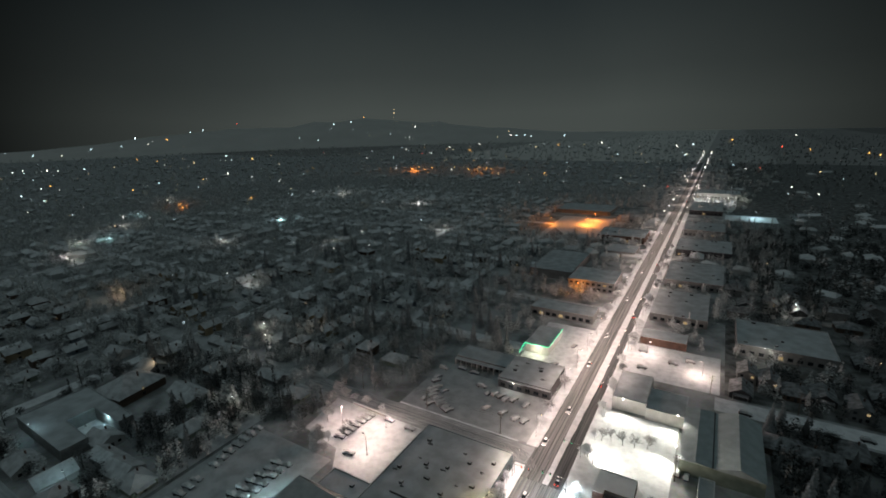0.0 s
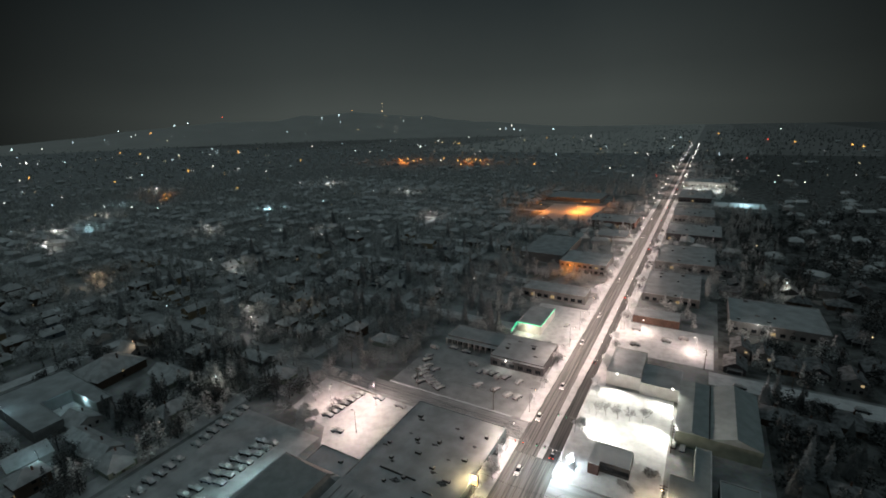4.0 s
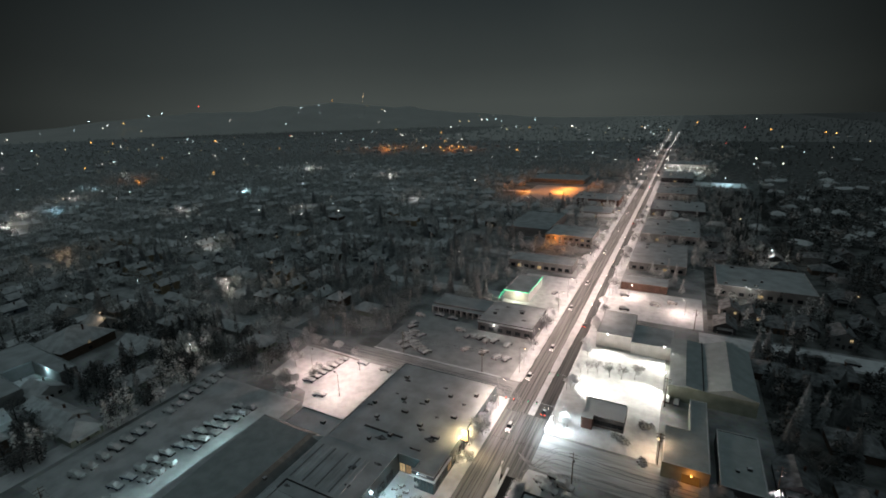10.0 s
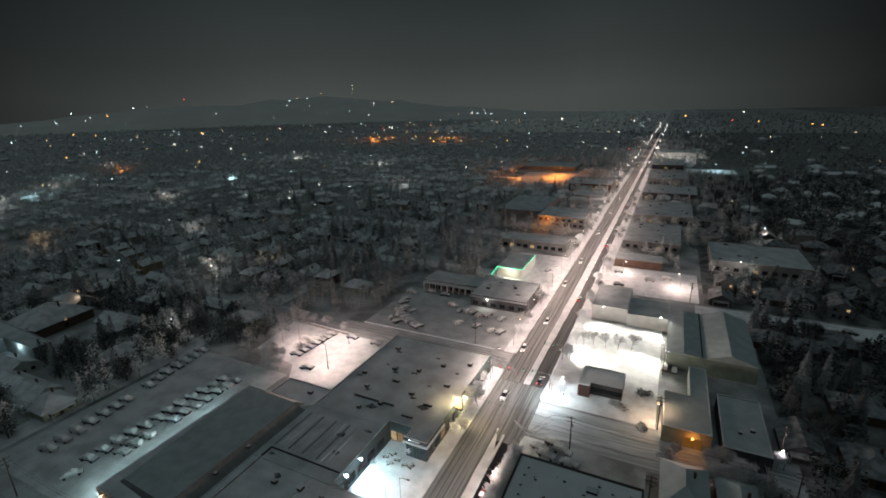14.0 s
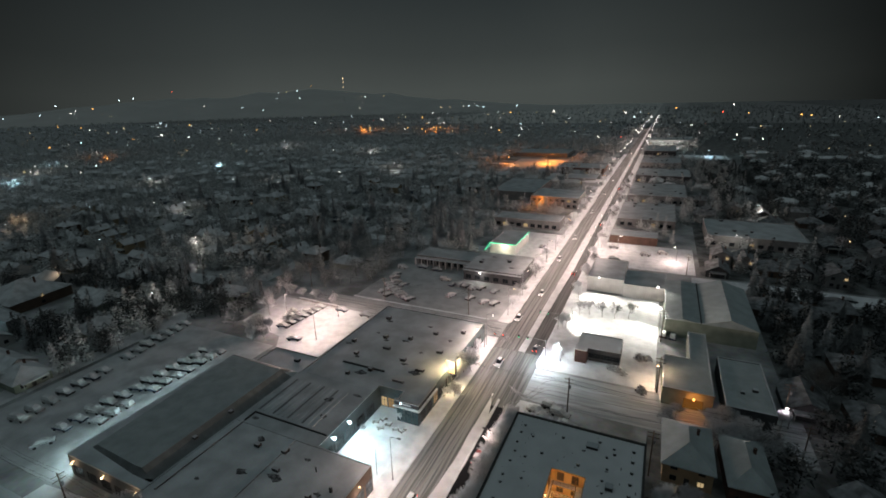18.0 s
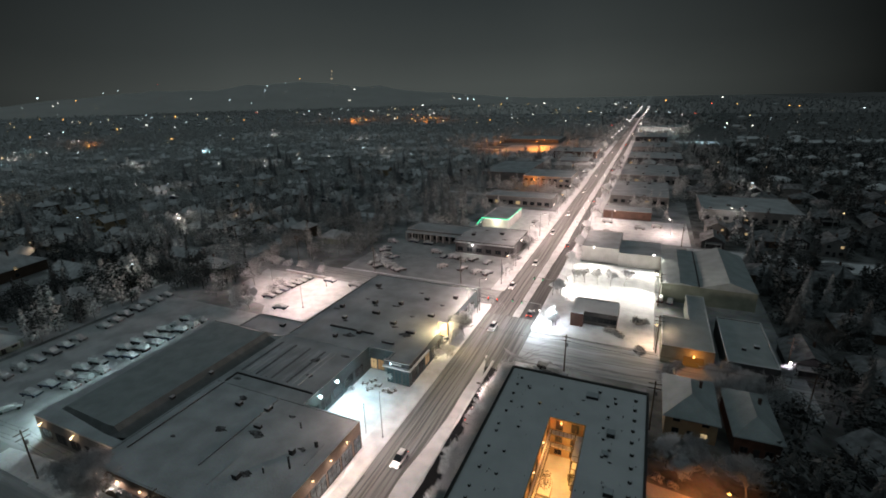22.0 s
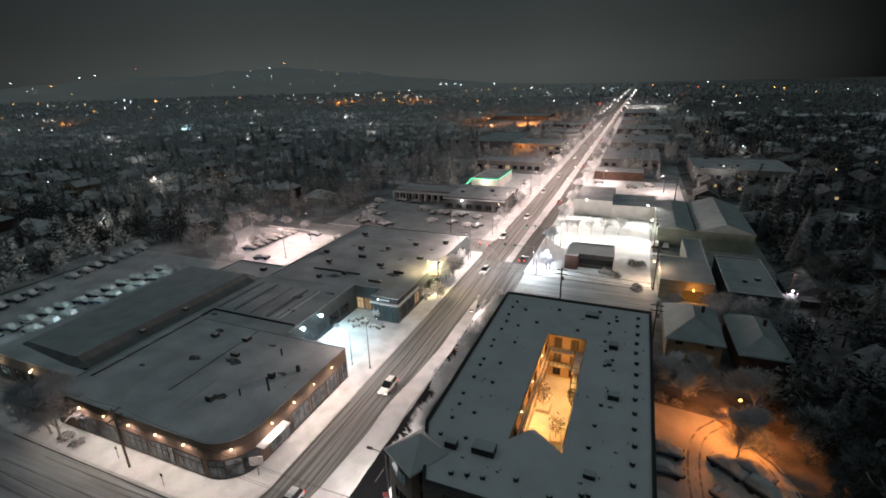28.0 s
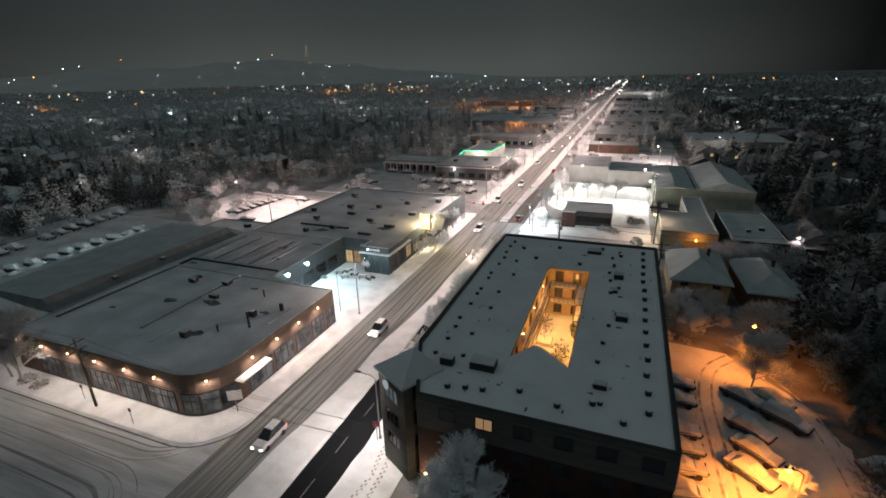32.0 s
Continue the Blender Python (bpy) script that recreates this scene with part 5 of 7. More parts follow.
slab("motel_yard", rect(-189.5, -166, 57.5, 67.5), 0.0, 0.04, SNOW, "lit snowy yard with tracks", "yard")
lamp_light(-178, 67, 4.5, 450, COLD, 0.2)
bighip = house("hip", 21, 24, 4.6, BROWNWALL, HROOF, 2, False, (0, 5), "broad two-storey block with a snowy hipped roof")
bighip.matrix_world = pose(-200, 88, 0, 0, 0, 8)
tan_house = house("hip", 9.4, 15, 5.0, TANWALL, GREEN_ROOF, 2, False, (1,), "two-storey tan house with a grey snowy hipped roof")
tan_house.matrix_world = pose(52.2, 95.2, 0, 0, 0, 0)
narrow_house = house("hip", 7.6, 15.5, 4.6, BRICKWALL, GREEN_ROOF, 1, False, (), "narrow dark house with a plain snowy roof")
narrow_house.matrix_world = pose(63.2, 94.4, 0, 0, 0, 2)
taken += [(52.2, 95.2), (63.2, 94.4)]

# ---- trees ----
def limbs(rng, height, spread, levels=4, droop=0.0, kids=4, lead=0.42):
    """Limb segments (a, b, r0, r1, level) of a bare tree, grown from the ground: bent limbs that fork all along."""
    segs = []

    def grow(p, d, length, r, level):
        steps = 3 if level < 3 else 2
        line = [p]
        for k in range(steps):
            bend = Vector((rng.gauss(0, 1), rng.gauss(0, 1), rng.gauss(0.25 - droop * level, 0.7))) * (0.06 if level == 0 else 0.2)
            d = (d + bend).normalized()
            q = line[-1] + d * (length / steps)
            segs.append((line[-1], q, r * (1 - 0.42 * k / steps), r * (1 - 0.42 * (k + 1) / steps), level))
            line.append(q)
        if level == levels:
            return
        for i in range(kids + (4 if level == 0 else 1 if level == 1 else 0)):
            u = rng.uniform(0.16 / lead, 1.0) if level == 0 else rng.uniform(0.2, 1.0)
            k = min(steps - 1, int(u * steps))
            s = line[k].lerp(line[k + 1], u * steps - k)
            a = i * 2.4 + rng.uniform(-0.5, 0.5)
            side = Vector((math.cos(a), math.sin(a), rng.uniform(-0.1, 0.3)))
            side = (side - d * side.dot(d)).normalized()
            nd = (d + side * spread * rng.uniform(0.6, 1.2) * (1.35 if level == 0 else 0.9)).normalized()
            grow(s, nd, (min(length, height * 0.42) if level == 0 else length) * rng.uniform(0.6, 0.85) * (1.25 - 0.5 * u), r * 0.48, level + 1)

    grow(Vector((0, 0, 0)), Vector((rng.uniform(-0.06, 0.06), rng.uniform(-0.06, 0.06), 1)).normalized(), height * lead, height * 0.017, 0)
    return segs


def bare_tree(seed, height, spread, label, twig=None, kids=4, levels=4, thin=0.024):
    rng = random.Random(seed)
    ob = thing("bare_tree", 0, 0, 0, 0, label, "tree", "bare trees")
    trunk, crown = bmesh.new(), bmesh.new()
    verts, faces = [], []
    for a, b, r0, r1, level in limbs(rng, height, spread, levels, 0.05, kids):
        if level < 2:
            rod(trunk, a, b, r0, r1, 6)
        else:
            q = (b - a).to_track_quat("Z", "Y").to_matrix()
            n = len(verts)
            r0, r1 = max(r0, thin) * 1.2, max(r1, thin) * 1.1
            for c, r in ((a, r0), (b, r1)):
                verts += [tuple(c + q @ Vector((r * math.cos(t), r * math.sin(t), 0))) for t in (0, 2.1, 4.2)]
            faces += [(n, n + 1, n + 4, n + 3), (n + 1, n + 2, n + 5, n + 4), (n + 2, n, n + 3, n + 5)]
    part("trunk", trunk, BARK, ob)
    crown.free()
    me = bpy.data.meshes.new("crown")
    me.from_pydata(verts, [], faces)
    me.materials.append(twig or TWIG)
    part("crown", me, None, ob, "bare twigs furred with snow")
    return ob


def conifer(seed, height, radius, label, needles=None):
    rng = random.Random(seed)
    ob = thing("conifer", 0, 0, 0, 0, label, "tree", "snowy conifers")
    part("trunk", rod(bmesh.new(), (0, 0, 0), (0, 0, height * 0.95), height * 0.018, 0.03, 6), BARK, ob)
    verts, faces = [], []
    z = height * 0.08
    while z < height:
        rr = radius * (1 - z / height) ** 0.85 + 0.15
        for i in range(max(6, int(rr * 7))):
            a, l = rng.uniform(0, 2 * math.pi), rr * rng.uniform(0.6, 1.08)
            dx, dy = math.cos(a), math.sin(a)
            w, dz = 0.16 + l * 0.2, -l * rng.uniform(0.12, 0.45)
            n = len(verts)
            verts += [(0, 0, z + 0.1), (dx * l * 0.55 - dy * w, dy * l * 0.55 + dx * w, z + dz * 0.45 - 0.1), (dx * l, dy * l, z + dz), (dx * l * 0.55 + dy * w, dy * l * 0.55 - dx * w, z + dz * 0.45 - 0.1), (dx * l * 0.5, dy * l * 0.5, z + dz * 0.3 + 0.12)]
            faces += [(n, n + 3, n + 4), (n + 3, n + 2, n + 4), (n + 2, n + 1, n + 4), (n + 1, n, n + 4)]
        z += height * 0.032 + 0.05
    me = bpy.data.meshes.new("crown")
    me.from_pydata(verts, [], faces)
    me.materials.append(needles or NEEDLE)
    part("crown", me, None, ob, "dark needles weighed down with snow")
    return ob


BARE = [bare_tree(1, 9, 0.75, "bare street tree furred with snow"), bare_tree(2, 11, 0.85, "spreading bare tree furred with snow", TWIG_FINE, 5, 4, 0.014), bare_tree(3, 8, 0.5, "dense tree white with frost", PALE_TWIG, 5, 4, 0.022), bare_tree(4, 12, 0.8, "tall bare tree dusted with snow"), bare_tree(8, 7, 0.38, "young narrow tree white with frost", PALE_TWIG, 5, 4, 0.016)]


def frosted_tree(seed, height, spread, label, twig=None, lead=0.42, kids=5):
    """A dense upright tree whose fine twigs carry thick frost."""
    g = random.Random(seed)
    ob = thing("frosted_tree", 0, 0, 0, 0, label, "tree", "frosted trees")
    trunk, verts, faces = bmesh.new(), [], []
    for a, b, r0, r1, level in limbs(g, height, spread, 4, 0.0, kids, lead):
        if level < 2:
            rod(trunk, a, b, r0, r1, 6)
            continue
        q = (b - a).to_track_quat("Z", "Y").to_matrix()
        n = len(verts)
        for c, r in ((a, max(r0, 0.016)), (b, max(r1, 0.012))):
            verts += [tuple(c + q @ Vector((r * math.cos(t), r * math.sin(t), 0))) for t in (0, 2.1, 4.2)]
        faces += [(n, n + 1, n + 4, n + 3), (n + 1, n + 2, n + 5, n + 4), (n + 2, n, n + 3, n + 5)]
        for _ in range(9 if level == 4 else 6):
            c = a.lerp(b, g.random())
            n = len(verts)
            d = Vector((g.gauss(0, 1), g.gauss(0, 1), g.uniform(0.2, 1.4))).normalized() * g.uniform(0.15, 0.45)
            s = d.orthogonal().normalized() * g.uniform(0.008, 0.02)
            verts += [tuple(c - s), tuple(c + s), tuple(c + d)]
            faces.append((n, n + 1, n + 2))
    part("trunk", trunk, BARK, ob)
    me = bpy.data.meshes.new("crown")
    me.from_pydata(verts, [], faces)
    me.materials.append(twig or PALE_TWIG)
    part("crown", me, None, ob, "fine twigs thick with frost")
    return ob


FROSTED = [frosted_tree(12, 9, 0.42, "dense upright tree thick with white frost"), frosted_tree(13, 7, 0.5, "rounded tree thick with white frost")]
BROAD = frosted_tree(22, 11.5, 0.72, "broad bare tree with fine frosted twigs", TWIG_FINE)
ROUND = frosted_tree(23, 11, 0.62, "dense round-crowned tree grey with frost", TWIG_FINE, 0.66, 6)
YOUNG = frosted_tree(25, 7.2, 0.42, "young bare tree with rising twigs in a clean white lot", TWIG, 0.5, 3)
HEDGE = frosted_tree(14, 9, 0.3, "narrow upright street tree grey with frost", PALE_TWIG)
FIRS = [conifer(5, 17, 3.6, "tall dark fir hung with snow"), conifer(6, 22, 4.6, "very tall dark fir hung with snow"), conifer(7, 10, 2.6, "small spruce weighed down with snow")]
# garden trees of the unlit side, shade included in their colour
DARK = [conifer(15, 16, 3.8, "garden fir dusted with snow, coloured dark for shade", SHADEWOODS), conifer(16, 11, 2.8, "small garden spruce, coloured dark for shade", SHADEWOODS), bare_tree(17, 11, 0.85, "bare garden tree dusted with snow, coloured dark for shade", SHADEWOODS, 5, 4, 0.016)]
placed = set()


def plant(src, x, y, turn=0.0, s=1.0, z=0.0):
    m = pose(x, y, z, 0, 0, turn)
    if src.name in placed:
        o = copy_thing(src, m)
    else:
        placed.add(src.name)
        src.matrix_world = m
        o = src
    o.scale = (s, s, s * 1.02)
    return o


rng = random.Random(31)
for x, y, turn, s in ((60.5, 75.5, 130, 0.85), (52, 77, 40, 0.7), (47.6, 79, 250, 0.62), (65.5, 68, 300, 0.8), (-85, 104, 90, 0.7), (-82, 99.5, 10, 0.6), (-78, 101.5, 190, 0.55), (59, 104, 10, 0.75), (64.5, 106, 70, 0.8), (69, 103, 140, 0.7), (-4.9, 97.7, 33, 0.45), (-4.8, 110.7, 210, 0.72), (57.8, 109.6, 60, 0.6), (61.4, 112.0, 15, 0.62), (48.2, 107.5, 280, 0.5), (50.6, 111.4, 100, 0.42), (-98, 136, 20, 0.6), (-91, 136.4, 200, 0.5), (-84, 136, 130, 0.55), (-75, 136.2, 300, 0.45), (-102.5, 127, 80, 0.6), (-102.6, 117, 250, 0.55)):
    plant(BROAD, x, y, turn, s)
for x, y, turn, s in ((-41.6, 30.9, 80, 0.98), (-44.4, 31.2, 210, 0.9), (56.2, 63.4, 20, 0.78), (52.6, 79.5, 140, 0.6)):
    plant(ROUND, x, y, turn, s)
for i, (x, y) in enumerate(((18.4, 162.6), (21.9, 163.8), (26.5, 163.5), (30.9, 163.9), (35.5, 165.5))):
    plant(YOUNG, x, y, i * 70, 0.85 + 0.06 * i)
# street trees along the apartments, the lots and the avenue
for i in range(30):
    plant(HEDGE, 14.9 + rng.uniform(-0.4, 0.4), 47 + i * 1.4, rng.uniform(0, 360), rng.uniform(0.95, 1.25))
for x, y, k, s in ((57.8, 103, 1, 0.7), (69, 101, 1, 0.8), (68, 104, 3, 0.9)):
    plant(BARE[k], x, y, rng.uniform(0, 360), s * (1.5 if y < 31.5 and x < 45 else 1.0))
for x, y, k, s in ((-7.2, 105, 2, 1.0), (-7.0, 109.5, 2, 1.1), (-7.0, 114, 4, 1.0), (-7.0, 96, 4, 0.6), (-6.6, 122, 4, 0.8), (-7, 160, 4, 0.9), (-7, 172, 0, 0.8), (-7, 196, 0, 0.9), (-7, 205, 2, 0.9), (15.8, 150, 2, 0.9), (15.9, 162, 2, 0.8), (16, 176, 4, 0.9), (15.8, 200, 2, 0.9), (15.8, 222, 0, 0.8), (15.8, 250, 2, 1.0), (15.8, 262, 2, 0.9), (-7, 300, 2, 1.0), (-7, 330, 2, 1.0), (16, 330, 0, 0.9), (16, 372, 0, 0.9)):
    plant(BARE[k], x, y, rng.uniform(0, 360), s)
for x, y, k, s in ((-84, 103, 1, 0.85), (-88, 108, 0, 0.8), (-80, 118, 0, 0.75), (-79, 113, 0, 0.7), (-92, 118, 1, 0.9), (-100, 128, 3, 0.8), (-102, 138, 3, 0.9), (-53, 31.2, 1, 0.7), (-97, 105, 3, 0.7), (-103, 112, 1, 0.8)):
    plant(BARE[k], x, y, rng.uniform(0, 360), s)
for x, y, k, s in ((-52, 217, 0, 1.1), (-58, 226, 0, 0.95), (-66, 212, 1, 0.8), (-168, 246, 1, 0.9), (-112, 205, 1, 0.85), (-135, 205, 0, 1.0), (-160, 118, 1, 0.75), (-166, 122, 0, 0.8), (78, 200, 0, 0.9), (82, 204, 1, 0.7), (86, 158, 1, 0.75), (92, 160, 0, 0.9), (88, 165, 0, 0.8), (-75, 240, 0, 0.9), (-90, 262, 1, 0.8), (-105, 300, 0, 1), (-70, 330, 1, 0.9)):
    plant(FIRS[k], x, y, rng.uniform(0, 360), s)
for x, y, k, s in ((-50, 224, 1, 0.5), (-66, 235, 1, 0.85), (-58, 228, 1, 0.7), (-115, 216, 1, 0.8), (-60, 455, 1, 1.0), (-150, 330, 1, 0.8), (-80, 300, 0, 1.0)):
    plant(FIRS[k], x, y, rng.uniform(0, 360), s)


def court_tree(x, y, h):
    g = random.Random(int(x * 10))
    ob = thing("courtyard_tree", x, y, 4.0, 0, "small leafy evergreen dusted with snow in a planter", "tree", "courtyard trees")
    part("trunk", rod(bmesh.new(), (0, 0, 0), (0, 0, h * 0.7), 0.06, 0.03), BARK, ob)
    v, f = [], []
    for _ in range(420):
        d = Vector((g.gauss(0, 1), g.gauss(0, 1), g.gauss(0, 1))).normalized() * g.random() ** 0.4
        c = Vector((d.x * h * 0.26, d.y * h * 0.26, h * 0.62 + d.z * h * 0.38))
        n = len(v)
        v += [tuple(c + Vector((g.gauss(0, 0.12), g.gauss(0, 0.12), g.gauss(0, 0.09)))) for _ in range(3)]
        f.append((n, n + 1, n + 2))
    me = bpy.data.meshes.new("crown")
    me.from_pydata(v, [], f)
    me.materials.append(LEAF)
    part("crown", me, None, ob, "dark evergreen leaves")


court_tree(T1X, T1Y, 4.6)
court_tree(T2X, T2Y, 4.6)
court_tree(32.6, 63.5, 1.7)
court_tree(33.2, 61.6, 1.4)
for _ in range(210):
    x, y = 66 + 120 * rng.random() ** 1.3, rng.uniform(30, 205)
    if (abs(y - 112) > 10 or x > 82) and not (y > 112 and x < 79) and all((x - a) ** 2 + (y - b) ** 2 > 45 for a, b in taken) and not (x < 68 and y < 74):
        if rng.random() < 0.5:
            plant(DARK[rng.choice((0, 0, 1))], x, y, rng.uniform(0, 360), rng.uniform(0.5, 0.9))
        else:
            plant(DARK[2], x, y, rng.uniform(0, 360), rng.uniform(0.7, 1.15))
tall = 0
for _ in range(400):
    x, y = rng.uniform(-340, -70), rng.uniform(105, 430)
    if free(x, y, 2.0) and tall < 34:
        tall += 1
        plant(FIRS[rng.choice((0, 1, 1))], x, y, rng.uniform(0, 360), rng.uniform(0.65, 1.0))
for i in range(26):
    y = 182 + i * 13 + rng.uniform(-4, 4)
    plant(BARE[rng.choice((2, 4, 0))], -6.9 if i % 2 else 14.8, y, rng.uniform(0, 360), rng.uniform(0.8, 1.15))
for x, y, k, s in ((26.4, 30.2, 0, 1.3), (36.5, 31, 1, 0.95), (41, 31, 0, 0.85), (23.4, 30.6, 1, 0.9), (29.5, 30.6, 1, 0.7), (73.6, 116.4, 1, 0.85), (48.0, 78, 0, 0.9), (50, 75.5, 1, 0.9)):
    plant(FROSTED[k], x, y, rng.uniform(0, 360), s)
for x, y, k, s in ((-6.9, 106, 0, 0.85), (-6.8, 111, 1, 1.0), (-13.4, 82.8, 1, 0.5), (-86, 105, 1, 1.0), (-82, 108, 1, 0.85), (17.6, 125.5, 1, 0.75), (16.6, 129.5, 0, 0.6), (14.6, 150, 1, 0.9), (14.6, 205, 1, 1.0), (14.8, 262, 1, 1.1), (-7, 200, 1, 1.1), (55.9, 45.0, 1, 0.62), (-7, 300, 1, 1.2), (-7, 345, 1, 1.2), (14.6, 330, 1, 1.2)):
    plant(FROSTED[k], x, y, rng.uniform(0, 360), s)
for i in range(16):
    plant(DARK[rng.choice((0, 1, 1))], 65.5 + rng.uniform(0, 9), 30 + i * 3.2, rng.uniform(0, 360), rng.uniform(0.4, 0.75))
    plant(DARK[2], 63.5 + rng.uniform(0, 10), 31 + i * 3.2, rng.uniform(0, 360), rng.uniform(0.7, 1.0))
count = 0
for _ in range(900):
    x, y = rng.uniform(-330, 190), rng.uniform(32, 330)
    if free(x, y, 2.5) and count < 110:
        count += 1
        if rng.random() < 0.22:
            plant(rng.choice(FIRS), x, y, rng.uniform(0, 360), rng.uniform(0.5, 0.9))
        else:
            plant(BARE[rng.choice((0, 1, 3))], x, y, rng.uniform(0, 360), rng.uniform(0.7, 1.2))

# the woods between the farther houses, too many to count
nr = np.random.default_rng(9)


def woods(name, n, region, tris, size, label, material=None, clear=None):
    """Many small tree crowns of loose twig clumps, joined."""
    vs, made = [], 0
    trunks = []
    while made < n:
        x, y = region(nr)
        if -14 < x < 24 or (not clear(x, y) if clear else not free(x, y, -1.5) and y < 700):
            continue
        made += 1
        h, r = nr.uniform(5, 10.5), nr.uniform(2.0, 4.2)
        fir = nr.random() < 0.3
        u = nr.normal(size=(tris, 3))
        u /= np.linalg.norm(u, axis=1)[:, None]
        u *= nr.random((tris, 1)) ** 0.45
        c = np.empty((tris, 3))
        if fir:
            t = nr.random(tris) ** 1.4
            rad = r * 0.7 * (1 - t) * np.sqrt(nr.random(tris))
            an = nr.random(tris) * 6.283
            c[:, 0], c[:, 1], c[:, 2] = x + rad * np.cos(an), y + rad * np.sin(an), 1 + t * h * 1.25
        else:
            c[:, 0], c[:, 1], c[:, 2] = x + u[:, 0] * r, y + u[:, 1] * r, h * 0.58 + u[:, 2] * h * 0.42
        tri = c[:, None, :] + nr.normal(size=(tris, 3, 3)) * size * np.array([1, 1, 0.75])
        vs.append(tri.reshape(-1, 3))
        trunks.append([[x - 0.2, y, 0], [x + 0.2, y, 0], [x, y, h * 0.9], [x, y - 0.2, 0], [x, y + 0.2, 0], [x, y, h * 0.9]])
    v = np.concatenate(vs + [np.array(trunks).reshape(-1, 3)])
    me = bpy.data.meshes.new(name)
    me.from_pydata(v.tolist(), [], np.arange(len(v)).reshape(-1, 3).tolist())
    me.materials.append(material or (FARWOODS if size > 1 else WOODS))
    return tagged(part(name, me, None), label, "trees", "", "stuff")


def gap(x, y):
    return all((x - a) ** 2 + (y - b) ** 2 > 70 for a, b in taken)


EDGE = lambda x, y: gap(x, y) and (x < -121 or y > 187 and x < -76 or 134 < y < 187 and x < -75 or 103 < y and x < -101) and not 133 < y < 146 and not (-218 < x < -164 and 40 < y < 104)
woods("dark_lot_edge_trees", 200, lambda g: (g.uniform(-225, -72), g.uniform(34, 128)), 330, 0.26, "frosted trees crowding the edge of the car lot, coloured dark for shade", SHADEWOODS, EDGE)
woods("lot_edge_trees", 260, lambda g: (g.uniform(-225, -72), g.uniform(128, 220)), 330, 0.26, "frosted trees crowding the edge of the car parks", HALFSHADEWOODS, EDGE)
woods("garden_trees", 1500, lambda g: (g.uniform(-430, 300), g.uniform(30, 420)), 190, 0.42, "dense snowy garden trees between the houses", None, lambda x, y: free(x, y, 0.5) and x < 62)
woods("dark_garden_trees", 1700, lambda g: (64 + 330 * g.random() ** 1.4, 29 + 620 * g.random() ** 1.5), 190, 0.42, "snow-dusted garden trees behind the car park, coloured dark for shade", SHADEWOODS, lambda x, y: gap(x, y) and (abs(y - 112) > 8.5 or x > 80) and not (x < 79 and y > 108) and not (x < 70 and 28 < y < 74) and not (x < 68 and 84 < y < 210) and abs(y - 214) > 8 and not (17 < x < 122 and 255 < y < 325) and not (x < 62 or x < 125 and y > 600))
woods("hillside_trees", 5200, lambda g: (g.uniform(-900, 480), g.uniform(30, 900)), 90, 0.62, "frosted woods between the farther houses, paled for haze", MIDWOODS, lambda x, y: (x < -430 or y > 420) and x < 20 and (free(x, y, -1.5) or y > 700))
woods("distant_trees", 7000, lambda g: (lambda r, a: (r * math.sin(a) - 40, r * math.cos(a)))(650 + 3800 * g.random() ** 1.5, g.uniform(-1.42, 0.16)), 34, 1.3, "far woods paled in colour for haze")
woods("distant_dark_trees", 2600, lambda g: (lambda r, a: (r * math.sin(a) + 20, r * math.cos(a)))(420 + 3000 * g.random() ** 1.5, 0.55 - 0.63 * g.random() ** 1.4), 34, 1.2, "far woods with night shade put into their colour", HALFSHADEWOODS, lambda x, y: x > 130 or y > 910 or x < -160 and y > 720)

BLOCKS = [(-66, -9, 178, 207), (-39, -23, 195, 252), (-54, -11, 274, 296), (-46, -10, 336, 374), (-84, -47, 353, 422), (-41, -11, 438, 472), (17, 62, 186, 264), (18, 44, 262, 278), (19, 61, 373, 432), (18, 53, 299, 353), (19, 67, 469, 522), (19, 61, 559, 612), (-61, -11, 499, 541), (-38, -8, 205, 268)]
woods("avenue_trees", 520, lambda g: (g.uniform(-92, 110), g.uniform(206, 640)), 200, 0.34, "snowy trees between the shops along the avenue", None, lambda x, y: not -16 < x < 25 and all(not (a - 2 < x < b + 2 and c - 2 < y < d + 2) for a, b, c, d in BLOCKS) and all(abs(y - s - 4) > 6 or x > 0 for s in (222, 300, 385, 470, 560)) and not (x < -58 and y > 508) and not (58 < x and (205 < y < 223 or 268 < y < 318)) and gap(x, y))

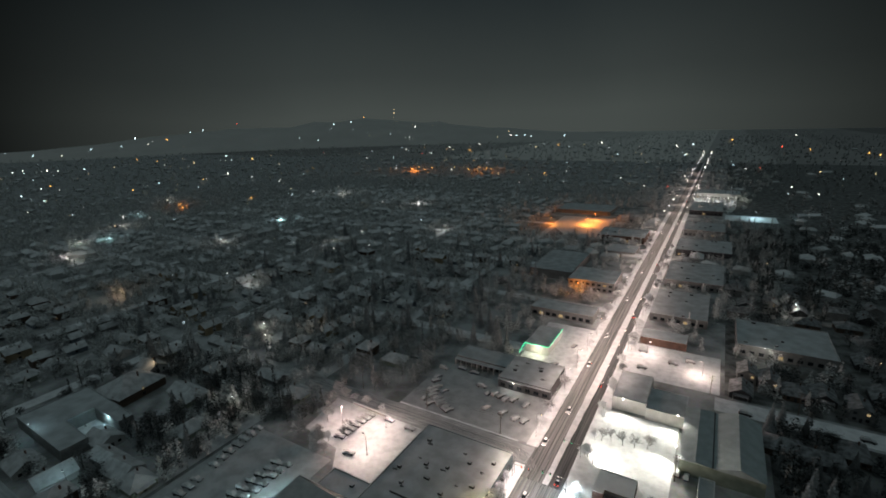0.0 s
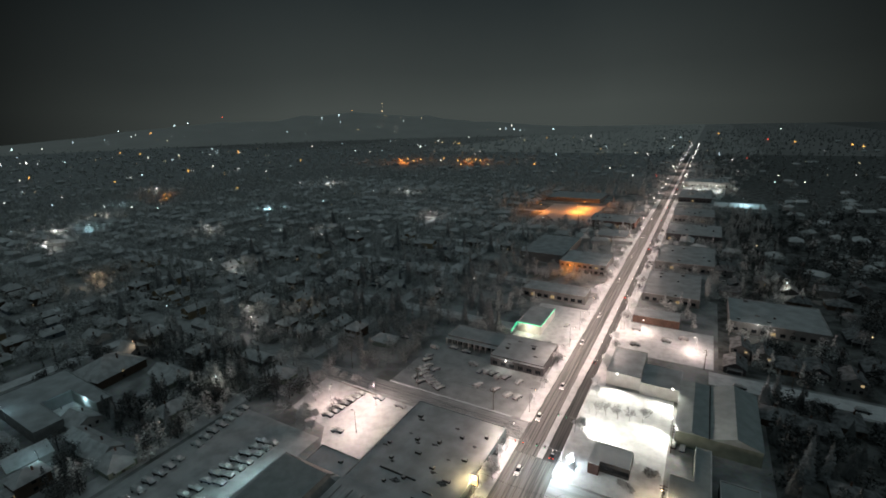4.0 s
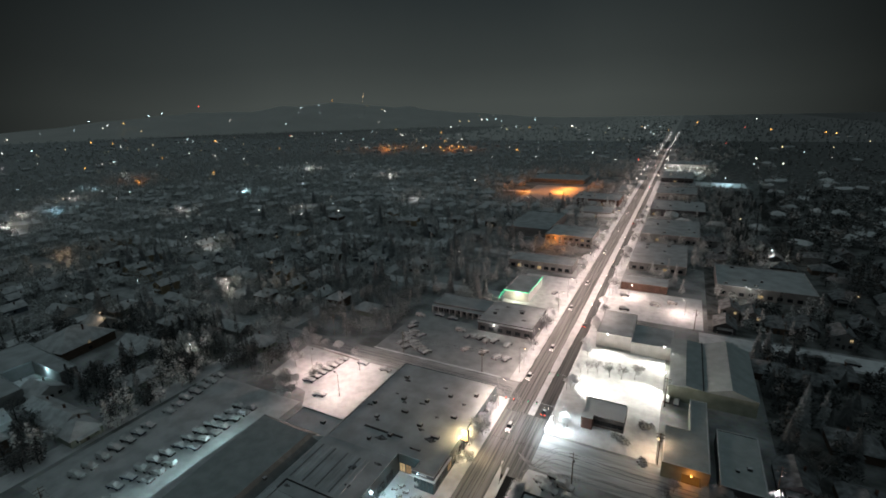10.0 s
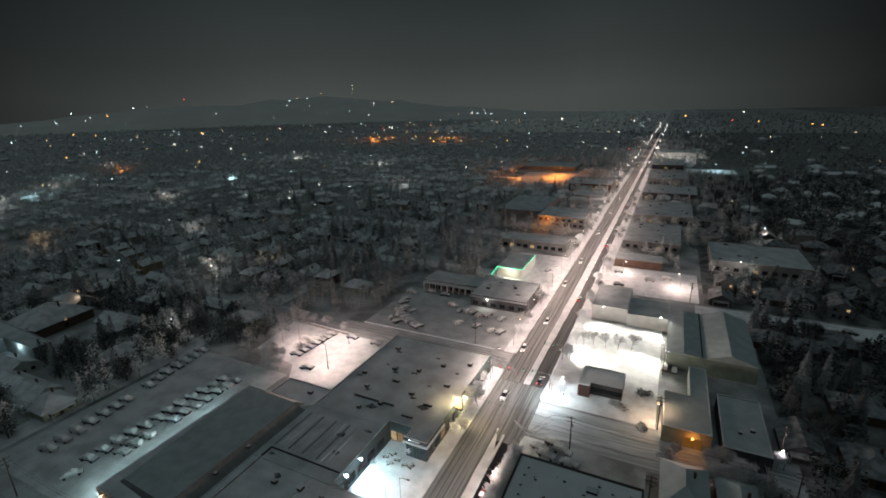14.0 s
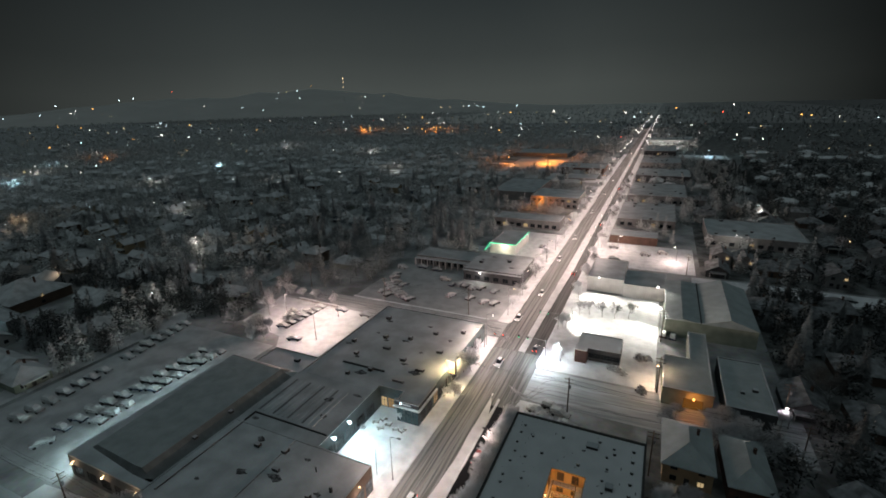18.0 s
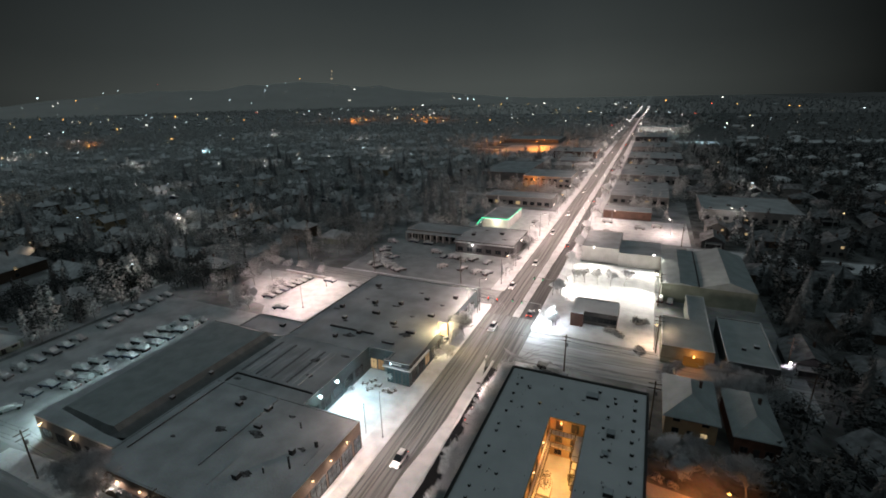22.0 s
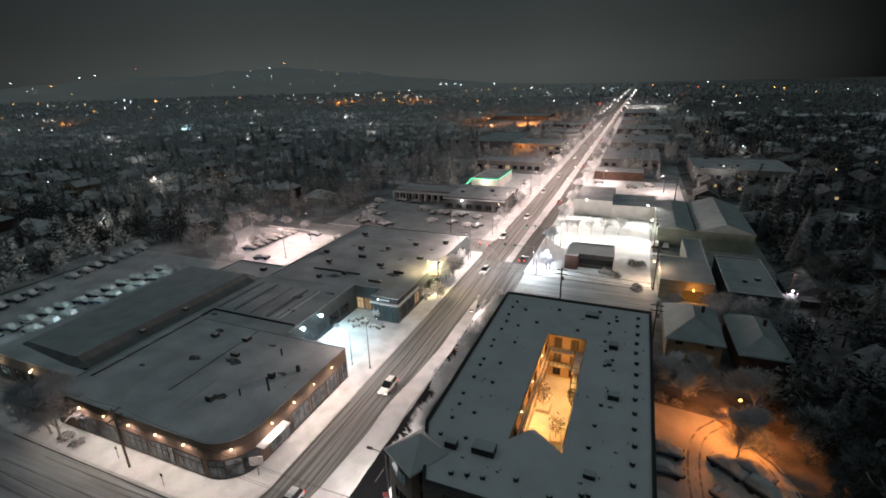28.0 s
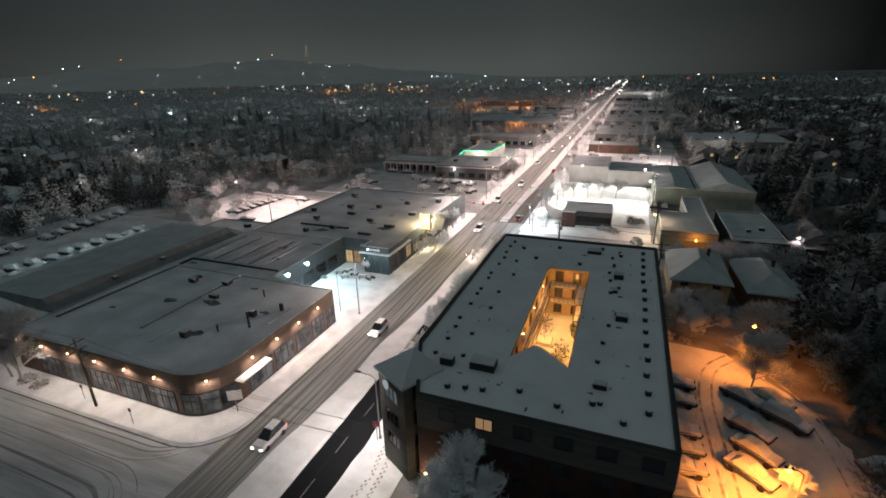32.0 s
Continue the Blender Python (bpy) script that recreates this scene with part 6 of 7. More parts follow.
# ---- cars ----
def car_source(paint, snowy, suv=False, lights=False, label=""):
    ob = thing("car", 0, 0, 0, 0, label, "car", "cars")
    L, W = 2.25, 0.9
    hb, hr = (0.95, 1.75) if suv else (0.85, 1.45)
    side = [(-L, 0.32), (L, 0.32), (L + 0.02, 0.62), (L - 0.1, hb - 0.05), (L * 0.52, hb + 0.04), (-L * 0.98, hb + 0.08), (-L - 0.03, 0.6)]

    def hull(outline, w0, w1, soft=0.06, seg=1):
        bm = bmesh.new()
        zs = [z for _, z in outline]
        lo, hi = min(zs), max(zs)
        rows = []
        for s in (-1, 1):
            rows.append([bm.verts.new((x, s * (w0 + (w1 - w0) * (z - lo) / (hi - lo)), z)) for x, z in outline])
        n = len(outline)
        for i in range(n):
            j = (i + 1) % n
            bm.faces.new((rows[0][i], rows[1][i], rows[1][j], rows[0][j]))
        bm.faces.new(rows[0])
        bm.faces.new(rows[1][::-1])
        bmesh.ops.recalc_face_normals(bm, faces=bm.faces)
        bmesh.ops.bevel(bm, geom=bm.edges[:], offset=soft, segments=seg, affect="EDGES")
        return bm

    part("body", hull(side, W, W * 0.9, 0.13, 2), paint, ob)
    rear = -L * 0.97 if suv else -L * 0.72
    cabin = [(rear, hb + 0.02), (L * 0.5, hb + 0.02), (L * 0.04, hr - 0.03), (rear + (0.4 if suv else 0.6), hr)]
    part("window_band", hull(cabin, W * 0.92, W * 0.66), GLASS, ob, "dark car windows")
    part("roof", hull([(rear + (0.42 if suv else 0.64), hr - 0.02), (L * 0.03, hr - 0.04), (L * -0.02, hr + 0.05), (rear + (0.55 if suv else 0.75), hr + 0.06)], W * 0.68, W * 0.6), paint, ob)
    if snowy:
        if lights:
            part("roof_snow", hull([(rear + (0.5 if suv else 0.7), hr + 0.04), (L * 0.0, hr + 0.03), (L * -0.05, hr + 0.1), (rear + (0.6 if suv else 0.8), hr + 0.11)], W * 0.62, W * 0.52), SNOW, ob)
        else:
            part("bonnet_snow", hull([(L * 0.5, hb - 0.03), (L - 0.08, hb - 0.1), (L - 0.16, hb + 0.1), (L * 0.5, hb + 0.2)], W * 0.92, W * 0.8, 0.09, 2), CAR_SNOW, ob)
            part("cabin_snow", hull([(rear - 0.06, hb + 0.05), (L * 0.55, hb + 0.05), (L * 0.15, hr + 0.06), (L * 0.06, hr + 0.17), (rear + (0.25 if suv else 0.65), hr + 0.19), (rear + (0.1 if suv else 0.5), hr + 0.05)], W * 0.9, W * 0.68, 0.06, 2), CAR_SNOW, ob, "fresh snow over windscreen and roof")
            part("roof_snow", hull([(rear + (0.12 if suv else 0.52), hr + 0.04), (L * 0.14, hr + 0.03), (L * 0.08, hr + 0.2), (rear + (0.25 if suv else 0.65), hr + 0.22)], W * 0.78, W * 0.64, 0.08, 2), CAR_SNOW, ob)
            if not suv:
                part("boot_snow", hull([(-L * 0.97, hb), (rear, hb), (rear + 0.02, hb + 0.22), (-L * 0.92, hb + 0.2)], W * 0.92, W * 0.8), CAR_SNOW, ob)
    wm = as_mesh("wheel", rod(rod(bmesh.new(), (0, -0.11, 0), (0, 0.11, 0), 0.33, sides=12), (0, -0.12, 0), (0, 0.12, 0), 0.18, sides=10), RUBBER)
    for x in (-1.35, 1.4):
        for y in (-0.82, 0.82):
            part("wheel", wm, None, ob, loc=(x, y, 0.33))
    for y in (-0.62, 0.62):
        part("headlight", boxes((L - 0.04, L + 0.06, y - 0.14, y + 0.14, 0.6, 0.73)), B_WHITE if lights else GLASS, ob, "lit headlight" if lights else "")
        part("tail_light", boxes((-L - 0.07, -L + 0.03, y - 0.15, y + 0.15, 0.62, 0.8)), B_RED if lights else CAR_PAINTS[3], ob, "glowing red tail light" if lights else "")
    return ob


PARKED = [car_source(SNOWY_PAINTS[0], True, False, False, "parked silver car covered with snow"), car_source(SNOWY_PAINTS[2], True, True, False, "parked dark estate car covered with snow"), car_source(SNOWY_PAINTS[4], True, False, False, "parked blue car covered with snow"), car_source(SNOWY_PAINTS[1], True, True, False, "parked white van-like car covered with snow")]
DRIVEN = [car_source(CAR_PAINTS[1], True, True, True, "snow-dusted white car with headlights on"), car_source(CAR_PAINTS[2], True, False, True, "dark car with lit lamps on the avenue"), car_source(CAR_PAINTS[3], True, True, True, "red car with lit lamps on the avenue")]


def park(src, x, y, turn, z=0.04):
    m = pose(x, y, z, 0, 0, turn)
    if src.name in placed:
        return copy_thing(src, m)
    placed.add(src.name)
    src.matrix_world = m
    return src


rng = random.Random(41)
for i in range(15):
    if i != 7:
        park(rng.choice(PARKED), -106.8 - i * 0.62 + rng.uniform(-0.3, 0.3), 43 + i * 4.0 + rng.uniform(-0.3, 0.3), 12 + rng.uniform(-4, 4)).scale = (1.14, 1.14, 1.1)
for i in range(12):
    park(rng.choice(PARKED), -92.0 + i * 0.16 + rng.uniform(-0.3, 0.3), 45.6 + i * 3.85 + rng.uniform(-0.3, 0.3), 10 + rng.uniform(-4, 4)).scale = (1.14, 1.14, 1.1)
    if i not in (0, 4):
        park(rng.choice(PARKED), -86.6 + rng.uniform(-0.3, 0.3), 47.2 + i * 3.8 + rng.uniform(-0.3, 0.3), 190 + rng.uniform(-4, 4)).scale = (1.14, 1.14, 1.1)
park(PARKED[0], -90, 40.5, 60)
# the northern car park
for x, y in ((-37.2, 172), (-34.2, 173), (-30.9, 172.4), (-27.6, 171.1), (-24.3, 172.2), (-33.5, 160.5), (-24.8, 160.5), (-18.4, 159.1), (-17.8, 171.1), (-13.9, 159.2)):
    park(rng.choice(PARKED), x, y, 72 + rng.uniform(-7, 7))
for x, y in ((-62.5, 165.3), (-57.6, 163.6), (-60.5, 158), (-57.2, 156.3), (-55, 154.6), (-52.8, 153), (-50.2, 151.8), (-58, 151.5), (-66, 170), (-67.5, 174), (-61.8, 160.6), (-64.3, 162.4), (-47.6, 150.6), (-62.5, 154)):
    park(rng.choice(PARKED), x, y, 68 + rng.uniform(-7, 7))
for x, y in ((-69, 183), (-60, 187), (-43, 176), (-52, 186)):
    park(rng.choice(PARKED), x, y, 3 + rng.uniform(-6, 6))
# low snow-capped wall at the edge of the floodlit car park
lot_wall = thing("low_wall", -80, 133.6, 0.03, -3, "low concrete wall capped with snow", "wall")
part("wall", boxes((-11, 11, -0.2, 0.2, 0, 1.0)), CONCRETE, lot_wall)
part("snow_cap", boxes((-11.02, 11.02, -0.25, 0.25, 1.0, 1.22)), SNOW, lot_wall)
# the floodlit rear car park
for i in range(7):
    park(rng.choice(PARKED), -79.4 + i * 0.3, 112 + i * 3.1, 8 + rng.uniform(-6, 6))
for x, y, a in ((-69, 106, 15), (-67.6, 131.5, 0), (-56, 131, 2), (21, 102.6, -10), (17.8, 99.6, -12), (23.6, 100.6, -10), (20, 97.6, -10), (26, 97, -8), (47.2, 156.5, 85), (50.2, 156, 85), (-18, 214, 60), (-14, 240, 80), (24, 232, 10), (22, 252, 10), (38, 244, 0), (46, 250, 5), (66, 106, 5), (-90, 186, 10), (112, 212, 0), (70, 210, 0), (90, 210, 0)):
    park(rng.choice(PARKED), x, y, a)
for x, y, a in ((54.7, 60.6, -36), (57.9, 61, -36), (58.7, 57.2, -36), (54.3, 54.2, -36), (54.2, 50.4, -38), (53.0, 46.8, -40), (46.6, 61, 0), (46.4, 57.2, 2), (46.3, 51.2, 6), (46.3, 48.2, 8), (46.2, 45.2, 8), (46.2, 41.6, 10), (66.4, 52, 15)):
    park(rng.choice(PARKED), x, y, a)
for k, x, y, a in ((0, 0.9, 33.8, -90), (0, 1.2, 60.5, -90), (2, 9.5, 78, 90), (0, 1.5, 118, -90), (1, 9.8, 131, 90), (0, -1.5, 150, -90), (0, 1.0, 176, -90), (1, 9, 205, 90), (0, -1, 222, -90), (0, 0, 262, -90), (1, 9, 300, 90), (0, 0, 330, -90), (0, 0, 400, -90), (2, 9, 430, 90), (0, 0, 470, -90), (0, -1, 560, -90), (1, 9, 640, 90), (0, 0, 720, -90), (2, 9, 800, 90)):
    park(DRIVEN[k], x, y, a, 0.05)

# ---- lamps, poles, signals ----
def street_lamp(x, y, turn, h=9.0, bulb=B_WHITE, color=PINK, watts=0.0, arm=2.2, label="tall steel street lamp with a glowing head", rad=0.19, shade=0.0):
    ob = thing("street_lamp", x, y, 0, turn, label, "street lamp", "street lamps")
    bm = rod(bmesh.new(), (0, 0, 0), (0, 0, h - 0.4), 0.11, 0.07)
    rod(bm, (0, 0, 0), (0, 0, 0.4), 0.2)
    part("pole", bm, METAL, ob)
    bm = bmesh.new()
    pts = [(0, 0, h - 0.4), (arm * 0.3, 0, h - 0.05), (arm, 0, h)]
    for a, b in zip(pts, pts[1:]):
        rod(bm, a, b, 0.055)
    part("arm", bm, DARKMETAL, ob)
    part("head", boxes((arm - 0.35, arm + 0.4, -0.16, 0.16, h - 0.02, h + 0.14)), DARKMETAL, ob)
    part("bulb", ball(bmesh.new(), (arm, 0, h - (0.12 if rad > 0.1 else 0.09)), rad), bulb, ob, "glowing lamp")
    if watts:
        c, s = math.cos(radians(turn)), math.sin(radians(turn))
        lamp_light(x + c * arm, y + s * arm, h - 1.0, watts, color, 1.2 if watts > 4000 else 0.3, shade)
    return ob


def avenue_watts(y):
    return 3700 if y < 270 else 3300


for i, y in enumerate((65, 118, 128, 152, 172, 194, 216, 238, 262, 290, 318, 350, 390, 430, 470, 515, 560, 610)):
    street_lamp(-5.2 if y < 100 else -6.2, y, 0, 11.5, B_WARM if i % 5 == 3 else B_WHITE, PINK, 2600 if y < 120 else avenue_watts(y), rad=0.19 if y > 120 else 0.07)
pylon = thing("lit_pylon_sign", -7.2, 101.2, 0.1, 0, "tall glowing golden sign box on a steel post", "sign")
part("post", rod(bmesh.new(), (0, 0, 0), (0, 0, 5.2), 0.16, sides=8), METAL, pylon)
part("frame", parapet(bmesh.new(), rect(-1.4, 1.4, -0.4, 0.4), 4.9, 8.7, 0.06), DARKMETAL, pylon)
part("glowing_face", boxes((-1.32, 1.32, -0.43, 0.43, 5.0, 8.6)), bulb_mat("golden_sign_face", (1.0, 0.66, 0.27), 2.2), pylon, "glowing golden face")
part("snow_cap", boxes((-1.4, 1.4, -0.42, 0.42, 8.7, 8.84)), SNOW, pylon)
lamp_light(-7.2, 99.9, 7.0, 1700, (1.0, 0.74, 0.40), 0.8)
lamp_light(-7.2, 102.6, 7.0, 1900, (1.0, 0.74, 0.40), 0.8)
for i, y in enumerate((206, 232, 250, 278, 306, 335, 370, 410, 455, 500, 545, 590, 640)):
    street_lamp(14.0, y, 180, 11.5, B_RED if i == 9 else B_WHITE, PINK, avenue_watts(y))
street_lamp(13.3, 38.5, 180, 9.0, B_WHITE, (1.0, 0.84, 0.78), 2800, rad=0.07)
street_lamp(13.3, 78, 180, 9.0, B_WHITE, PINK, 1800, rad=0.07)
street_lamp(18.4, 126.9, 180, 5.0, B_WHITE, (0.80, 0.95, 1.0), 2500, arm=0.8, label="low floodlight post beside a frosted tree", rad=0.4)
street_lamp(15.6, 121.4, 180, 7.0, B_WHITE, (0.86, 0.95, 1.0), 3300, arm=1.0, rad=0.16)
# floodlights of the lots
TOWN_FLOODS = [(-84, 119, 0, 3700, (1.0, 0.72, 0.65), DARKMETAL, 10), (-62, 109, 180, 3700, (1.0, 0.72, 0.65), DARKMETAL, 10), (-66, 127, 180, 3700, (1.0, 0.72, 0.65), DARKMETAL, 10),
                           (-172, 150, 0, 500, WHITE, B_WHITE, 12), (52, 238, 180, 3000, PINK, B_WHITE, 8), (24, 252, 0, 2200, PINK, B_WHITE, 7), (55.2, 41.5, 180, 6800, SODIUM, B_SODIUM, 6.6), (57.0, 66.4, 180, 3400, SODIUM, B_SODIUM, 8.2), (45.6, 122.5, 90, 1300, WARM, B_WARM, 7), (75.3, 117.2, 200, 260, (1.0, 0.85, 0.9), B_WHITE, 6)]
FAR_FLOODS = [(-90, 572, 0, 15000, SODIUM, B_SODIUM, 9), (-87, 600, 0, 10000, SODIUM, B_SODIUM, 9), (-132, 560, 0, 5000, SODIUM, B_SODIUM, 9), (-38, 333, 0, 2600, SODIUM, B_SODIUM, 7), (34, 815, 0, 5200, WHITE, B_WHITE, 9), (92, 690, 0, 5200, COLD, B_COLD, 9), (62, 805, 0, 5200, WHITE, B_WHITE, 9)]
for x, y, t, w, col, b, h in TOWN_FLOODS + FAR_FLOODS:
    street_lamp(x, y, t, h, b, col, w, 1.2, "floodlight on a steel pole", 0.28, 150 if col is SODIUM and y < 100 else 0.0)

# floodlights on the showroom walls, turned on the sales lot
for x, y, z, tx, ty, w in ((22.0, 187.9, 6.6, 26, 152, 8200), (44.6, 185.9, 6.4, 36, 150, 7600), (45.9, 164, 6.8, 30, 141, 9000), (18.4, 147, 7.5, 28, 158, 8600)):
    ob = thing("wall_floodlight", x, y, z, 0, "bright floodlight on a bracket over the sales lot", "floodlight", "lot floodlights")
    d = Vector((tx - x, ty - y, 0)).normalized()
    part("bracket", rod(bmesh.new(), tuple(-0.5 * d), tuple(0.3 * d), 0.06), DARKMETAL, ob)
    if y < 180:
        part("pole", rod(bmesh.new(), (0, 0, -z + 0.05), (0, 0, 0), 0.1, 0.08), METAL, ob)
    part("lens", ball(bmesh.new(), tuple(0.5 * d), 0.34), B_WHITE, ob, "glowing lens")
    lamp_light(x + 1.2 * d.x, y + 1.2 * d.y, z + 0.2, w, (1.0, 0.92, 0.81), 0.6, 150, (tx, ty, 0))

# lamps of the residential streets
for x, y, w, col, b in ((-190, 165, 650, WHITE, B_WHITE), (-134, 102, 500, WHITE, B_COLD), (-207, 105, 220, WARM, B_WARM), (-194, 46, 160, COLD, B_COLD), (-358, 157, 900, WARM, B_WARM), (-156, 179, 350, WARM, B_WARM), (-147, 40, 300, COLD, B_COLD), (-283, 230, 700, WHITE, B_COLD), (-528, 191, 1400, WHITE, B_WHITE), (-309, 352, 800, WHITE, B_WHITE), (-365, 605, 2000, WHITE, B_WHITE), (-592, 224, 1300, WHITE, B_COLD), (-575, 252, 1300, COLD, B_COLD), (-632, 292, 1600, WHITE, B_WHITE), (-733, 436, 2500, SODIUM, B_SODIUM), (-430, 300, 1500, WHITE, B_COLD), (-470, 420, 1600, COLD, B_COLD), (-240, 470, 1300, WHITE, B_WHITE), (-700, 350, 1800, COLD, B_COLD), (-820, 470, 2200, WHITE, B_WHITE), (-560, 640, 3000, WHITE, B_COLD), (102, 347, 1800, WHITE, B_COLD), (81, 267, 700, WHITE, B_WHITE)):
    street_lamp(x, y, 0 if x < -300 else 180, 9.0, b, col, w, 1.6, "street lamp among the snowy houses", 0.3 if w > 1000 else 0.2)


def utility_pole(x, y, h=11.0, turn=0.0, cross=True):
    ob = thing("utility_pole", x, y, 0, turn, "weathered wooden utility pole with a crossarm", "utility pole", "utility poles")
    part("pole", rod(bmesh.new(), (0, 0, 0), (0, 0, h), 0.17 if cross else 0.08, 0.11 if cross else 0.06, 7), WOOD if cross else METAL, ob)
    if cross:
        for z in (h - 0.6, h - 1.7):
            part("crossarm", boxes((-1.2, 1.2, -0.06, 0.06, z - 0.07, z + 0.07)), WOOD, ob)
        part("transformer", rod(bmesh.new(), (0.35, 0, h - 3.2), (0.35, 0, h - 2.3), 0.24, sides=8), METAL, ob)
    return ob


POLES = [(-25.6, 30.9), (-60, 30.9), (-95, 30.9), (-57, 146.5), (-20, 146.5), (-95, 146.5), (25, 103), (46, 121), (46.5, 152), (75, 121), (75, 103), (-130, 146.5), (56, 221), (90, 221), (45, 88)]
for i, (x, y) in enumerate(POLES):
    utility_pole(x, y, 10.5 + (i % 3) * 0.6, 90 if i in (0, 1, 2) else 0)
for x, y in ((-9.1, 64.8),):
    utility_pole(x, y, 7.5, 90, False)
wires = bmesh.new()


def wire(a, b, sag=0.8, n=8):
    a, b = Vector(a), Vector(b)
    pts = [a.lerp(b, i / n) - Vector((0, 0, 4 * sag * (i / n) * (1 - i / n))) for i in range(n + 1)]
    for p, q in zip(pts, pts[1:]):
        rod(wires, p, q, 0.018, sides=3)


for z in (9.9, 8.8):
    for o in (-1.0, 1.0):
        wire((-25.6, 30.9 + o, z), (-60, 30.9 + o, z + 0.5))
        wire((-60, 30.9 + o, z + 0.5), (-95, 30.9 + o, z))
        wire((-25.6, 30.9 + o, z), (15.6, 30.5 + o, 8.8))
        wire((-57 + o, 146.5, z), (-20 + o, 146.5, z))
        wire((-57 + o, 146.5, z), (-95 + o, 146.5, z))
        wire((25 + o, 103, z), (75 + o, 103, z))
        wire((25 + o, 103, z), (-5.5, 103, 8.6))
tagged(part("overhead_cables", wires, RUBBER), "thin black overhead cables between poles", "cables", "", "structure")


def signal(x, y, turn, reach=6.8):
    ob = thing("traffic_signal", x, y, 0, turn, "traffic signal on a steel mast arm", "traffic signal", "traffic signals")
    part("pole", rod(bmesh.new(), (0, 0, 0), (0, 0, 6.2), 0.13, 0.1), METAL, ob)
    part("arm", rod(bmesh.new(), (0, 0, 5.9), (reach, 0, 6.2), 0.08, 0.05), METAL, ob)
    for dx in (reach - 3.2, reach - 0.3):
        part("signal_head", boxes((dx - 0.2, dx + 0.2, -0.18, 0.18, 5.3, 6.3)), DARKMETAL, ob)
        part("red_light", ball(bmesh.new(), (dx, -0.2, 6.1), 0.15), B_RED, ob, "glowing red lens")
        part("green_light", ball(bmesh.new(), (dx, 0.2, 5.5), 0.13), B_GREEN, ob)


signal(-6.2, 126, 0)
signal(13.6, 127.5, 180, 9.0)
signal(13.4, 148, 180)
sign = thing("shop_sign", -6.6, 36.5, 0, 30, "pale roadside shop sign board on a post", "sign")
part("post", rod(bmesh.new(), (0, 0, 0), (0, 0, 3.2), 0.08), METAL, sign)
part("board", boxes((-0.9, 0.9, -0.08, 0.08, 2.0, 3.4)), PALETRIM, sign)
stop = thing("street_sign", 13.2, 38.0, 0, 20, "dark red street sign on a post", "sign")
part("post", rod(bmesh.new(), (0, 0, 0), (0, 0, 2.6), 0.05), METAL, stop)
part("plate", boxes((-0.4, 0.4, -0.03, 0.03, 2.2, 3.0)), CAR_PAINTS[3], stop)
for x, y in ((-28.6, 31.4), (-17.6, 30.2)):
    post = thing("parking_sign", x, y, 0.16, 15, "small dark parking sign on a thin post", "sign", "kerb signs")
    part("post", rod(bmesh.new(), (0, 0, 0), (0, 0, 2.3), 0.035), METAL, post)
    part("plate", boxes((-0.16, 0.16, -0.02, 0.02, 1.8, 2.3)), DARKMETAL, post)
for px, py in ((T2X, T2Y),):
    tub = thing("courtyard_planter", px, py, 4.0, 10, "square stone courtyard planter with snow", "planter")
    part("box", boxes((-0.8, 0.8, -0.8, 0.8, 0, 0.5)), CONCRETE, tub)
    part("snow_cap", boxes((-0.7, 0.7, -0.7, 0.7, 0.5, 0.6)), SNOW, tub)
planter = thing("courtyard_planter", T1X, T1Y, 4.0, 0, "square stone courtyard planter with snow", "planter")
part("box", boxes((-1.1, 1.1, -1.1, 1.1, 0, 0.5)), CONCRETE, planter)
part("snow_cap", boxes((-1.0, 1.0, -1.0, 1.0, 0.5, 0.62)), SNOW, planter)

# snow-laden benches, tables and shrubs of the plaza
def picnic_table(x, y, turn):
    ob = thing("picnic_table", x, y, 0.1, turn, "wooden picnic table buried under snow", "table", "plaza tables")
    part("tabletop", boxes((-0.9, 0.9, -0.38, 0.38, 0.68, 0.75)), WOOD, ob)
    part("snow_cap", boxes((-0.86, 0.86, -0.34, 0.34, 0.75, 0.95)), SNOW, ob)
    for y0 in (-0.75, 0.5):
        part("bench", boxes((-0.9, 0.9, y0, y0 + 0.25, 0.40, 0.45)), WOOD, ob)
    for x0 in (-0.65, 0.6):
        part("leg", boxes((x0, x0 + 0.08, -0.7, 0.7, 0.0, 0.4), (x0, x0 + 0.08, -0.1, 0.1, 0.4, 0.68)), WOOD, ob)


for x, y, a in ((-18.9, 79.9, 20), (-17.6, 81.4, 60), (-15.4, 80.1, 10), (-12.8, 79.3, 25), (-11.0, 79.4, 70), (-16.6, 78.2, 40)):
    picnic_table(x, y, a)


def shrub(x, y, r, z=0.0):
    """A snowy bush of loose twigs."""
    g = random.Random(int(x * 7 + y))
    ob = thing("shrub", x, y, z, 0, "round bush loaded with fresh snow", "bush", "snowy shrubs")
    v, f = [], []
    for i in range(260):
        d = Vector((g.gauss(0, 1), g.gauss(0, 1), abs(g.gauss(0, 1)))).normalized() * r * g.uniform(0.5, 1.0)
        n = len(v)
        for _ in range(3):
            v.append((d.x + g.gauss(0, 0.14 * r), d.y + g.gauss(0, 0.14 * r), max(0.0, d.z * 0.9 + g.gauss(0, 0.12 * r))))
        f.append((n, n + 1, n + 2))
    me = bpy.data.meshes.new("foliage")
    me.from_pydata(v, [], f)
    me.materials.append(TWIG)
    part("foliage", me, None, ob)
    part("stem", rod(bmesh.new(), (0, 0, 0), (0, 0, r * 0.8), 0.06), BARK, ob)


